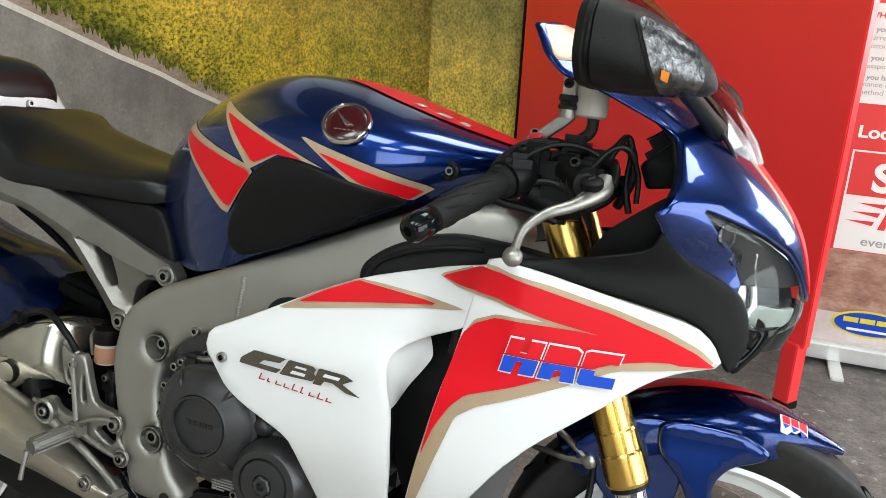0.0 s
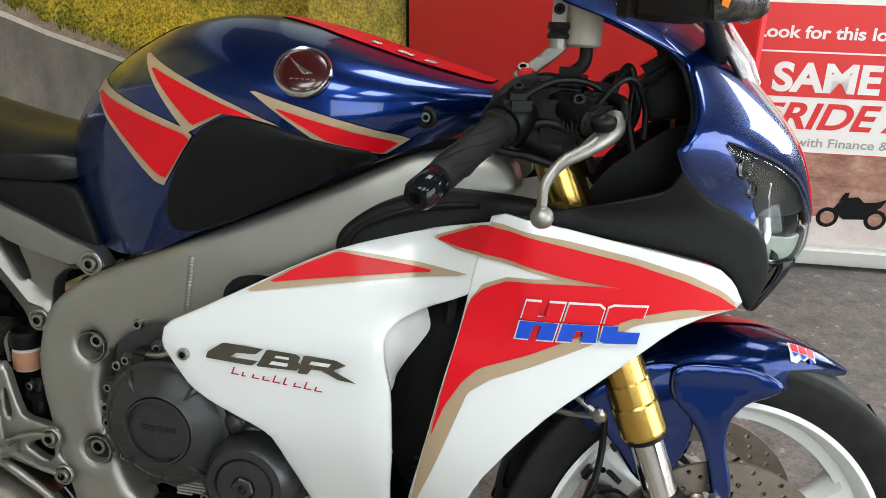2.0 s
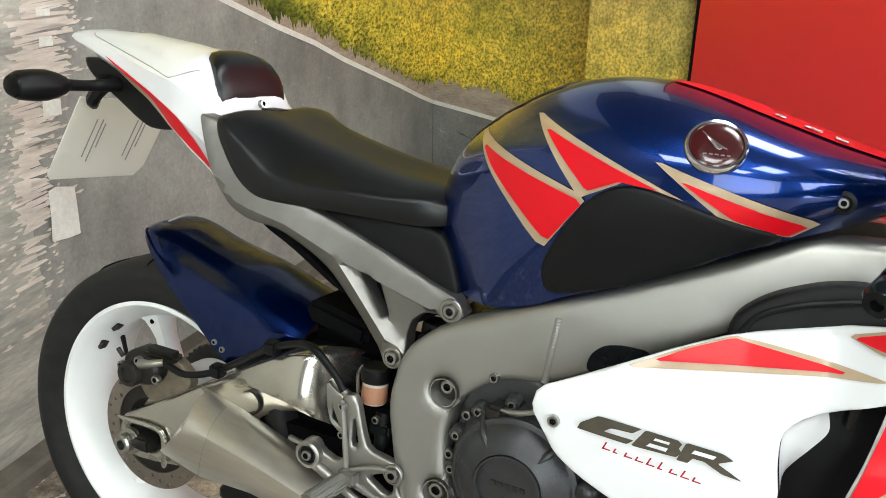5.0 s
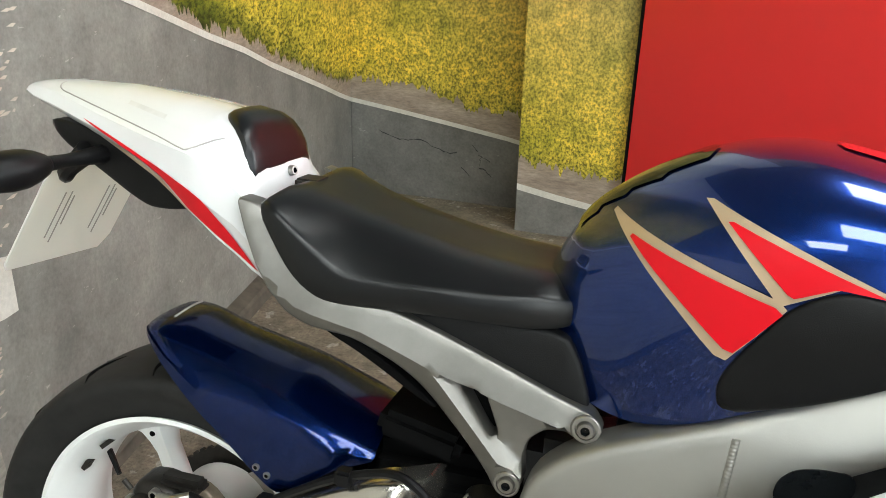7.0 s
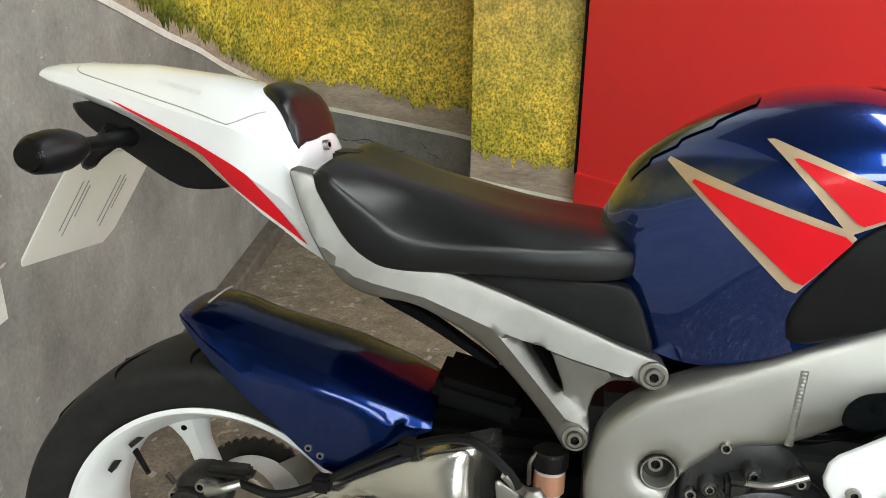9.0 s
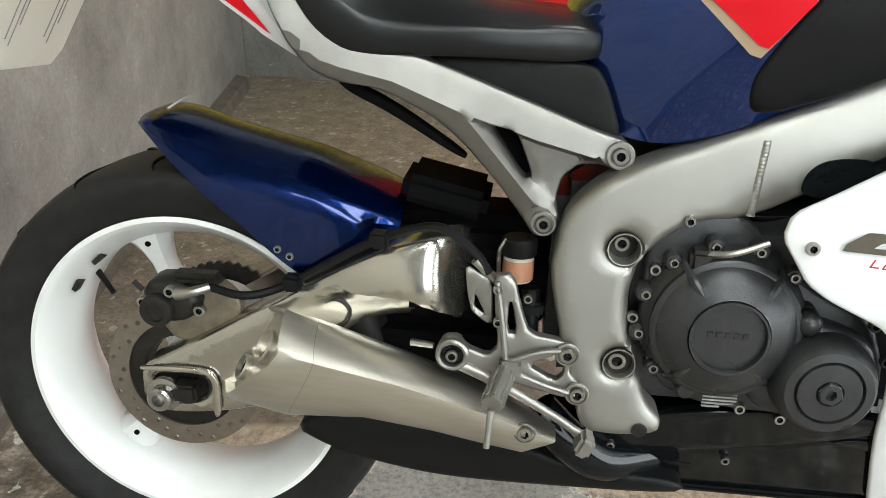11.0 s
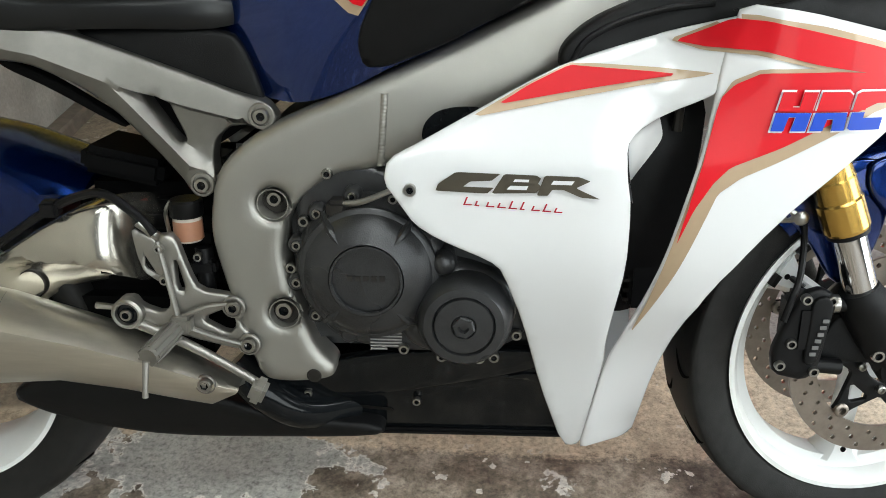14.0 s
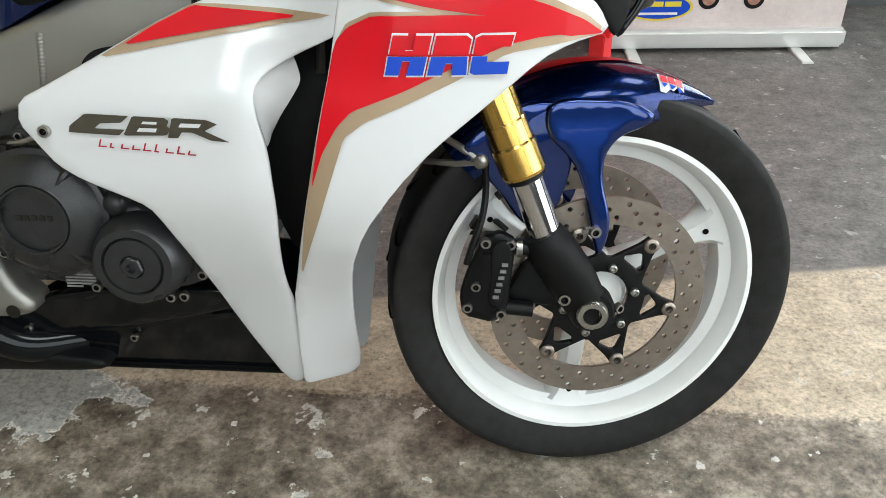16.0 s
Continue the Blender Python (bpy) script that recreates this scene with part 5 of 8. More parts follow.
RIDGE = [(0.129, 0.858), (0.165, 0.808), (0.200, 0.770), (0.235, 0.757), (0.300, 0.742), (0.383, 0.707), (0.474, 0.679), (0.548, 0.660), (0.60, 0.650)]
SUB = [(0.132, 0.884), (0.158, 0.878), (0.178, 0.862), (0.200, 0.830), (0.225, 0.797), (0.255, 0.780), (0.312, 0.777), (0.379, 0.753), (0.472, 0.719), (0.538, 0.694), (0.575, 0.684), (0.591, 0.662), (0.574, 0.646), (0.550, 0.652), (0.524, 0.650), (0.506, 0.634), (0.500, 0.608), (0.505, 0.580), (0.492, 0.560), (0.476, 0.559), (0.466, 0.573), (0.431, 0.619), (0.382, 0.672), (0.341, 0.704), (0.286, 0.732), (0.231, 0.738), (0.205, 0.750), (0.178, 0.778), (0.170, 0.795), (0.147, 0.845)]
HOLE = [(0.414, 0.694), (0.447, 0.689), (0.470, 0.632), (0.459, 0.630)]
SUB_BOLTS = ((0.571, 0.666), (0.487, 0.577))


def sub_y(x, z):
    """The casting: a beam that leans back above its ridge, a strut below it, and a sunk web between the two."""
    yb = -0.126 - 0.022 * math.exp(-((x - 0.20) / 0.14) ** 2)
    near = min(math.hypot(x - a, z - b) for a, b in SUB_BOLTS)
    if near < 0.019:
        return yb - 0.001
    h = z - float(np.interp(x, [p[0] for p in RIDGE], [p[1] for p in RIDGE]))
    s = (x - 0.383) * 0.755 + (z - 0.707) * 0.656
    if h >= 0:
        y = yb - 0.006 + 0.28 * h
    elif s > 0 and x > 0.383:
        y = yb - 0.006 + 0.014 * min(1.0, s / 0.013, -h / 0.006)
    else:
        y = yb - 0.006 + 0.42 * min(-h, -s if x > 0.36 else 1.0)
    return y + (yb - 0.001 - y) * max(0.0, 1 - (near - 0.019) / 0.008)


sub = part("subframe", sheet(SUB, sub_y, 0.028, 0.011, 0.004, [HOLE], 2, 0.15, [[(0.24, 0.756), (0.300, 0.742), (0.383, 0.707), (0.474, 0.679), (0.540, 0.662)], [(0.388, 0.701), (0.474, 0.602)], [(0.402, 0.696), (0.476, 0.671), (0.520, 0.660)]]), SUBM, bike, "cast aluminium seat subframe", mirror=True, angle=26)
part("underseat_tray", sheet([(0.19, 0.765), (0.30, 0.725), (0.40, 0.66), (0.46, 0.60), (0.50, 0.62), (0.56, 0.66), (0.5, 0.72), (0.3, 0.77)], -0.09, 0.18, 0.03, 0.005), DULL, bike, "black underseat tray")
part("tray_lip", sheet([(0.22, 0.742), (0.29, 0.716), (0.39, 0.652), (0.385, 0.645), (0.29, 0.700), (0.24, 0.722)], -0.112, 0.02, 0.015, 0.003), DULL, bike)
for (x, z), c in zip(SUB_BOLTS, (0.017, 0.016)):
    bolt((x, -0.130, z), RIGHT, 0.010, sub, collar=c)

# ---- swingarm, hugger, exhaust ----
SW_O = [(-0.052, 0.330), (-0.02, 0.346), (0.126, 0.433), (0.207, 0.484), (0.261, 0.516), (0.299, 0.537), (0.336, 0.551), (0.368, 0.555), (0.392, 0.545), (0.402, 0.51), (0.400, 0.45), (0.390, 0.430), (0.365, 0.424), (0.26, 0.415), (0.195, 0.362), (0.13, 0.278), (0.0, 0.257), (-0.050, 0.266)]


def ease(v):
    v = max(0.0, min(1.0, v))
    return v * v * (3 - 2 * v)


def swing_y(x, z):
    """A plain arm that swells into a pressed bulge, sharply undercut along its foot."""
    foot = float(np.interp(x, [0.15, 0.181, 0.227, 0.316, 0.353, 0.374, 0.40], [0.425, 0.443, 0.456, 0.459, 0.450, 0.436, 0.41]))
    grow = ease((x - 0.14) / 0.20)
    up = ease((z - foot + 0.006) / 0.022)
    y = -0.120 - 0.038 * grow * up * (1 - 0.35 * ease((z - foot - 0.03) / 0.07))
    y += 0.040 * grow * (1 - up)
    return y + 0.075 * max(0.0, (x - 0.345) / 0.057) ** 2
swing = part("swingarm", sheet(SW_O, swing_y, 0.045, 0.010, 0.012, [[(-0.034, 0.322), (0.040, 0.325), (0.044, 0.285), (-0.030, 0.276)]], creases=[[(0.181, 0.443), (0.227, 0.456), (0.316, 0.459), (0.353, 0.450), (0.374, 0.436)], [(0.185, 0.430), (0.227, 0.441), (0.316, 0.443), (0.353, 0.434)]]), POLISH, bike, "polished aluminium swingarm", mirror=True)
part("axle_plate", sheet([(-0.046, 0.336), (0.05, 0.340), (0.065, 0.322), (0.066, 0.268), (0.055, 0.264), (0.056, 0.318), (0.045, 0.332), (-0.046, 0.328)], -0.129, 0.006, 0.01, 0.002), POLISH, swing)
part("axle_slot_floor", sheet([(-0.04, 0.33), (0.05, 0.33), (0.05, 0.27), (-0.04, 0.27)], -0.105, 0.01, 0.02, 0.0, (), 0), DARKST, swing)
part("chain_adjuster", block((0.0, -0.138, 0.288), (0.034, -0.108, 0.314), 0.004), DARKST, swing)
part("axle_nut", lathe([(0.024, -0.014), (0.024, -0.006), (0.017, -0.004), (0.017, 0.010), (0.014, 0.013), (0.009, 0.013), (0.008, -0.004)], (-0.012, -0.140, 0.298), RIGHT, 24), STEEL, swing, "worn steel axle nut")
part("spool_boss", lathe([(0.022, -0.01), (0.0215, 0.002), (0.019, 0.003), (0.017, -0.006), (0.0005, -0.007)], (0.222, -0.106, 0.426), RIGHT, 24), DARKST, swing)
# plain block added where the linkage sits, fills the dark gap under the arm
part("linkage_filler", block((0.19, -0.085, 0.30), (0.48, 0.085, 0.425), 0.025), DULL, bike)
# crossbeam in dull black: the hollow's shade is put into its colour
part("swingarm_cross", block((0.30, -0.10, 0.42), (0.50, 0.10, 0.52), 0.02), DULL, bike)
part("shock_absorber", lathe([(0.03, 0), (0.03, 0.08), (0.02, 0.085), (0.02, 0.2)], (0.47, 0, 0.40), (0.1, 0, 1), 20), DARKST, bike)

HX = [-0.062, -0.050, -0.030, 0.0, 0.05, 0.10, 0.15, 0.18, 0.22, 0.26, 0.305]
HT = [0.659, 0.668, 0.672, 0.668, 0.654, 0.642, 0.630, 0.622, 0.606, 0.591, 0.571]  # crown
HC = [0.656, 0.663, 0.661, 0.648, 0.622, 0.608, 0.599, 0.592, 0.581, 0.569, 0.553]  # crease
HL = [0.654, 0.657, 0.648, 0.622, 0.577, 0.539, 0.497, 0.481, 0.505, 0.530, 0.548]  # lower edge
HW = [0.034, 0.060, 0.080, 0.093, 0.100, 0.104, 0.106, 0.106, 0.106, 0.102, 0.094]
rings = []
for i in range(41):
    x = -0.062 + 0.367 * i / 40
    w, zt, zc, zl = spline1(HX, HW, x), spline1(HX, HT, x), spline1(HX, HC, x), spline1(HX, HL, x)
    c, d = w * 0.86, zt - zc
    half = [(0, zt), (c * 0.4, zt - 0.06 * d), (c * 0.72, zt - 0.32 * d), (c * 0.92, zt - 0.74 * d), (c * 0.985, zt - 0.94 * d), (c + 0.003, zc - 0.003), (c + 0.008, zc - 0.012), (w, zc * 0.6 + zl * 0.4), (w * 1.01, zl)]
    half = [(y, max(z, zl)) for y, z in half]
    outer = [Vector((x, -y, z)) for y, z in reversed(half)] + [Vector((x, y, z)) for y, z in half[1:]]
    rings.append(outer)
bm = loft(rings, False)
bmesh.ops.solidify(bm, geom=bm.faces[:], thickness=0.004)
hug = part("rear_hugger", bm, BLUE, bike, "dark metallic blue rear tyre hugger")
for x, z in ((0.147, 0.512), (0.163, 0.503)):
    bolt((x, -0.107, z), RIGHT, 0.005, hug)
part("hugger_mark", tube([(-0.016, -0.042, 0.676), (-0.008, -0.01, 0.684), (-0.004, 0.01, 0.685)], 0.0015, 6), GREYP, hug, "small grey lettering bar")
# added block that keeps the see-through gap behind the hugger dark
part("hugger_gap_filler", block((0.28, -0.06, 0.46), (0.50, 0.07, 0.556), 0.02), DULL, bike, "dull black filler block behind the hugger")
part("battery_box", block((0.305, -0.085, 0.572), (0.42, 0.03, 0.610), 0.010, Matrix.Translation((0.345, 0, 0.6)) @ Matrix.Rotation(radians(12), 4, "Y") @ Matrix.Translation((-0.345, 0, -0.6))), DULL, bike, "black plastic mudguard box")
part("brake_line", tube([(0.06, -0.13, 0.462), (0.11, -0.135, 0.455), (0.16, -0.125, 0.468), (0.22, -0.125, 0.505), (0.29, -0.14, 0.548), (0.36, -0.155, 0.572), (0.405, -0.158, 0.545), (0.425, -0.155, 0.518)], 0.006, 8), BLACK, bike, "black rubber brake hose")
for c in ((0.172, -0.128, 0.476), (0.287, -0.142, 0.548)):
    part("hose_clip", block((c[0] - 0.012, c[1] - 0.01, c[2] - 0.012), (c[0] + 0.012, c[1] + 0.012, c[2] + 0.010), 0.004), BLACK, bike)

# foot, crest and top of the silencer's sections, rear to front, and how far the crest stands out
EXR = (((0.078, 0.314), (0.171, 0.403), (0.168, 0.447), -0.205), ((0.090, 0.310), (0.178, 0.4015), (0.176, 0.4445), -0.206), ((0.166, 0.293), (0.217, 0.396), (0.211, 0.432), -0.208), ((0.267, 0.300), (0.325, 0.376), (0.319, 0.398), -0.208), ((0.358, 0.290), (0.405, 0.353), (0.395, 0.371), -0.204), ((0.433, 0.277), (0.462, 0.332), (0.458, 0.345), -0.197), ((0.478, 0.271), (0.500, 0.313), (0.497, 0.322), -0.189), ((0.512, 0.290), (0.522, 0.303), (0.522, 0.309), -0.178))


def ex_ring(f, c, t, y, k):
    """Flat lower face up to the crest, a rounded upper face, a plain inner side."""
    lo, cr, up = Vector((f[0], -0.150, f[1])), Vector((c[0], y, c[1])), Vector((t[0], -0.150, t[1]))
    back = (0.030, 0.024, 0.0)[min(k, 2)]
    out = [Vector((f[0] - back * 0.7, -0.095, f[1] + 0.004)), lo]
    out += [lo.lerp(cr, u) + Vector((0, -b, 0)) for u, b in ((0.12, 0.010), (0.5, 0.008), (0.86, 0.002))]
    out += [cr.lerp(up, u) + Vector((0, -b, 0)) for u, b in ((0.10, 0.0), (0.35, 0.007), (0.65, 0.010), (0.88, 0.007), (1.0, 0.0))]
    out += [Vector((t[0] - back, -0.125, t[1] - 0.008)), Vector((t[0] - back * 1.1, -0.095, t[1] - 0.030))]
    return out


rings = [ex_ring(*r, k) for k, r in enumerate(EXR)]
cen = sum(rings[0], Vector()) / len(rings[0])
face_n = (rings[0][4] - rings[0][0]).cross(rings[0][9] - rings[0][1]).normalized()
face_n = face_n if face_n.x < 0 else -face_n
lip_in = [cen + (p - cen) * 0.93 - face_n * 0.001 for p in rings[0]]
deep = [cen + (p - cen) * 0.90 - face_n * 0.014 for p in rings[0]]
exh = part("silencer", loft([deep, lip_in, *rings]), TITAN, bike, "brushed steel exhaust silencer", angle=30)
for u, r in ((0.32, 0.018), (0.68, 0.0235)):
    c = rings[0][0].lerp(rings[0][1], 0.5).lerp(rings[0][9].lerp(rings[0][5], 0.35), u) - face_n * 0.012
    part("outlet", lathe([(r, -0.02), (r, 0.010), (r * 0.86, 0.012), (r * 0.82, -0.02)], c, face_n, 28, False), TITAN, exh)
    part("outlet_hole", lathe([(r * 0.84, 0.004), (0.001, 0.004)], c, face_n, 28, False), DULL, exh)
part("seam", tube([p + (p - (rings[2][0] + rings[2][9]) * 0.5).normalized() * 0.0002 for p in rings[2][1:10]], 0.0003, 6, 1), CAST, exh)
bolt((0.482, -0.186, 0.318), RIGHT, 0.010, exh, collar=0.014)
part("exhaust_shield", sheet([(0.16, 0.262), (0.25, 0.300), (0.36, 0.292), (0.46, 0.272), (0.543, 0.232), (0.60, 0.222), (0.70, 0.215), (0.71, 0.188), (0.455, 0.180), (0.357, 0.184), (0.268, 0.203), (0.211, 0.225)], lambda x, z: -0.125 + 0.35 * max(0, 0.25 - z), 0.10, 0.018, 0.01), MATT, bike, "matt black exhaust shield")
part("link_pipe", tube([(0.50, -0.115, 0.315), (0.54, -0.115, 0.272), (0.59, -0.10, 0.235), (0.66, -0.06, 0.225)], [0.026, 0.03, 0.03, 0.028], 14), GLOSS, bike, "black exhaust link pipe")

# ---- rear brake, rearset ----
cal = part("rear_caliper", join(
    loft([[Vector((-0.004 + 0.9 * k * x, y, 0.432 + k * z)) for x, z in chaikin([(-0.036, 0.012), (-0.022, 0.030), (0.014, 0.033), (0.046, 0.020), (0.052, -0.004), (0.036, -0.024), (0.004, -0.030), (-0.028, -0.022)], 1, 0.2)] for y, k in ((-0.078, 0.94), (-0.082, 1.0), (-0.116, 1.0), (-0.124, 0.93), (-0.128, 0.78))]),
    lathe([(0.023, -0.02), (0.023, 0.014), (0.021, 0.018), (0.014, 0.019), (0.013, 0.016), (0.0005, 0.016)], (-0.012, -0.122, 0.424), RIGHT, 24),
    block((0.0, -0.120, 0.452), (0.070, -0.088, 0.472), 0.008)), DARKST, bike, "dark single-piston rear brake caliper")
part("caliper_bracket", sheet([(-0.03, 0.40), (-0.02, 0.455), (0.06, 0.462), (0.10, 0.42), (0.06, 0.38), (0.0, 0.36)], -0.10, 0.02, 0.015, 0.004), mat("stained_bracket", (0.24, 0.2, 0.15), 0.5, metal=0.6, vary=0.3, scale=40), cal)
for x, z in ((0.047, 0.428), (0.008, 0.452), (-0.03, 0.435)):
    bolt((x, -0.132, z), RIGHT, 0.008, cal)
part("banjo", tube([(0.02, -0.14, 0.452), (0.04, -0.142, 0.457), (0.062, -0.132, 0.462)], [0.009, 0.007, 0.006], 10), STEEL, cal)
part("bleed_nipple", tube([(-0.03, -0.13, 0.45), (-0.042, -0.13, 0.462)], 0.004, 8), DARKST, cal)

rs = part("rearset", sheet([(0.432, 0.520), (0.456, 0.522), (0.470, 0.47), (0.480, 0.446), (0.520, 0.440), (0.540, 0.432), (0.538, 0.412), (0.530, 0.40), (0.548, 0.380), (0.548, 0.364), (0.528, 0.362), (0.50, 0.368), (0.462, 0.378), (0.425, 0.388), (0.398, 0.402), (0.372, 0.402), (0.366, 0.418), (0.374, 0.434), (0.393, 0.436), (0.402, 0.422), (0.43, 0.412), (0.442, 0.425), (0.436, 0.47)], lambda x, z: -0.170, 0.014, 0.009, 0.004, [[(0.452, 0.487), (0.456, 0.487), (0.464, 0.445), (0.452, 0.445)], [(0.478, 0.405), (0.522, 0.424), (0.526, 0.395), (0.515, 0.384)]], 1, 0.2), CAST, bike, "cast aluminium footrest hanger")
for pts, rr in (([(0.437, -0.176, 0.515), (0.446, -0.178, 0.46), (0.452, -0.178, 0.415)], [0.003, 0.004, 0.004]), ([(0.452, -0.178, 0.408), (0.49, -0.178, 0.426), (0.53, -0.176, 0.432)], [0.004, 0.0035, 0.004]), ([(0.452, -0.178, 0.402), (0.50, -0.178, 0.384), (0.540, -0.176, 0.372)], [0.004, 0.0035, 0.004])):
    part("hanger_rib", tube(pts, rr, 8), CAST, rs)
for x, z in ((0.527, 0.426), (0.543, 0.373)):
    bolt((x, -0.176, z), RIGHT, 0.010, rs, collar=0.015)
for x, z in ((0.438, 0.505), (0.440, 0.462)):
    bolt((x, -0.176, z), RIGHT, 0.006, rs)
part("pivot_ring", lathe([(0.021, -0.004), (0.021, 0.006), (0.018, 0.009), (0.015, 0.008), (0.0145, 0.0)], (0.386, -0.174, 0.415), RIGHT, 28), CAST, rs)
part("pivot_cap", lathe([(0.015, -0.002), (0.014, 0.003), (0.009, 0.004), (0.008, 0.007), (0.002, 0.007)], (0.386, -0.174, 0.415), RIGHT, 24), GLOSS, rs)
bolt((0.386, -0.180, 0.415), RIGHT, 0.008, rs)
peg = part("footpeg", tube([(0.452, -0.185, 0.400), (0.448, -0.21, 0.398), (0.440, -0.255, 0.392)], [0.011, 0.013, 0.012], 12), CAST, bike, "ribbed aluminium footpeg")
for i in range(9):
    a = i * math.tau / 9
    part("rib", tube([Vector((0.451 + 0.0125 * math.cos(a), -0.195, 0.399 + 0.0125 * math.sin(a))), Vector((0.440 + 0.0125 * math.cos(a), -0.252, 0.392 + 0.0125 * math.sin(a)))], 0.0022, 6), CAST, peg)
part("hero_blob", tube([(0.440, -0.262, 0.390), (0.438, -0.268, 0.36), (0.437, -0.27, 0.345)], [0.0045, 0.0035, 0.004], 10), CAST, peg)
part("peg_block", block((0.444, -0.192, 0.392), (0.472, -0.170, 0.415), 0.004), CAST, peg)
lev = part("brake_pedal", tube([(0.395, -0.172, 0.400), (0.45, -0.174, 0.376), (0.51, -0.178, 0.345), (0.552, -0.185, 0.322)], [0.008, 0.007, 0.006, 0.006], 10), CAST, bike, "aluminium rear brake pedal")
part("toe_piece", block((0.546, -0.212, 0.302), (0.566, -0.178, 0.330), 0.005, Matrix.Translation((0.556, 0, 0.316)) @ Matrix.Rotation(radians(25), 4, "Y") @ Matrix.Translation((-0.556, 0, -0.316))), CAST, lev)
part("heel_guard", sheet([(0.396, 0.527), (0.43, 0.508), (0.433, 0.452), (0.425, 0.452), (0.406, 0.466), (0.400, 0.49)], -0.158, 0.005, 0.009, 0.002, [[(0.409, 0.492), (0.409, 0.472), (0.424, 0.462)]], 1, 0.15), CAST, bike, "aluminium heel guard")
part("master_cylinder", join(tube([(0.478, -0.125, 0.49), (0.480, -0.13, 0.43), (0.478, -0.13, 0.40)], [0.012, 0.011, 0.007], 12), block((0.462, -0.14, 0.455), (0.495, -0.12, 0.475), 0.004)), BLACK, bike)
bolt((0.475, -0.142, 0.482), RIGHT, 0.006, bike)
rv = part("rear_fluid_reservoir", lathe([(0.017, 0), (0.019, 0.004), (0.019, 0.034)], (0.460, -0.125, 0.500), (0, 0, 1), 24), RESV, bike, "translucent rear brake fluid reservoir")
part("fluid", lathe([(0.0194, 0.003), (0.0194, 0.029)], (0.460, -0.125, 0.500), (0, 0, 1), 24, False), FLUID, rv)
part("cap", lathe([(0.021, 0.034), (0.022, 0.036), (0.022, 0.054), (0.019, 0.057)], (0.460, -0.125, 0.500), (0, 0, 1), 24), BLACK, rv, "black screw cap")
part("reservoir_bracket", tube([(0.436, -0.13, 0.51), (0.436, -0.135, 0.54), (0.444, -0.135, 0.556)], 0.003, 6), STEEL, bike)
part("banjo", tube([(0.408, -0.158, 0.535), (0.417, -0.156, 0.525), (0.428, -0.15, 0.512), (0.436, -0.145, 0.505)], [0.007, 0.006, 0.007, 0.008], 10), STEEL, bike)
part("pushrod", tube([(0.36, -0.15, 0.412), (0.33, -0.145, 0.412)], [0.004, 0.005], 8), STEEL, bike)

# ---- engine and belly pan ----
part("crankcase", block((0.58, -0.13, 0.345), (0.94, 0.13, 0.60), 0.02), ENGINE, bike, "black engine crankcase")
part("cylinder_block", block((0.80, -0.10, 0.40), (1.00, 0.10, 0.70), 0.03), ENGINE, bike)
part("gearbox_case", block((0.50, -0.10, 0.36), (0.62, 0.10, 0.62), 0.02), ENGINE, bike)
part("clutch_case", sheet([(0.612, 0.585), (0.66, 0.612), (0.72, 0.612), (0.76, 0.56), (0.82, 0.52), (0.885, 0.492), (0.908, 0.43), (0.910, 0.385), (0.87, 0.358), (0.77, 0.352), (0.69, 0.36), (0.645, 0.38), (0.625, 0.42), (0.608, 0.49)], lambda x, z: -0.152, 0.03, 0.016, 0.01), ENGINE, bike, "black engine side case")
clutch = part("clutch_cover", lathe([(0.098, 0.0), (0.097, 0.012), (0.090, 0.022), (0.080, 0.038), (0.066, 0.050), (0.050, 0.055), (0.047, 0.057), (0.044, 0.052), (0.0005, 0.052)], (0.706, -0.152, 0.478), RIGHT, 64), ENGINE, bike, "round black clutch cover")
part("cover_ridge", lathe([(0.0455, 0.050), (0.0455, 0.060), (0.0425, 0.060), (0.0415, 0.055)], (0.706, -0.152, 0.478), RIGHT, 64, False), ENGINE, clutch)
for i in range(5):
    part("name_bar", block((0.682 + 0.010 * i, -0.2052, 0.476), (0.689 + 0.010 * i, -0.203, 0.483), 0.0005), DARKST, clutch)
for a0 in range(12):
    a = a0 * math.tau / 12 + 0.2
    if a0 == 9:
        continue
    part("cover_lug", lathe([(0.012, -0.004), (0.0115, 0.012), (0.009, 0.015)], (0.706 + 0.098 * math.cos(a), -0.154, 0.478 + 0.098 * math.sin(a)), RIGHT, 16), ENGINE, clutch)
    if a0 not in (8, 9):
        bolt((0.706 + 0.098 * math.cos(a), -0.168, 0.478 + 0.098 * math.sin(a)), RIGHT, 0.006, clutch)
part("cover_step", lathe([(0.088, 0.018), (0.087, 0.034), (0.083, 0.037), (0.076, 0.038)], (0.706, -0.152, 0.478), RIGHT, 64, False), ENGINE, clutch)
for a0 in (0.9, 2.2, 4.0, 5.4):
    d = Vector((math.cos(a0), 0, math.sin(a0)))
    c0 = Vector((0.706, -0.152, 0.478))
    part("cover_rib", tube([c0 + d * 0.052 + Vector((0, -0.050, 0)), c0 + d * 0.074 + Vector((0, -0.042, 0)), c0 + d * 0.092 + Vector((0, -0.020, 0))], [0.004, 0.006, 0.005], 8), ENGINE, clutch)
part("case_dome", lathe([(0.016, 0.0), (0.015, 0.012), (0.010, 0.018), (0.0005, 0.020)], (0.800, -0.172, 0.492), RIGHT, 24), ENGINE, bike)
part("oil_filler", lathe([(0.015, 0), (0.015, 0.010), (0.012, 0.013)], (0.802, -0.160, 0.488), RIGHT, 28), ENGINE, bike)
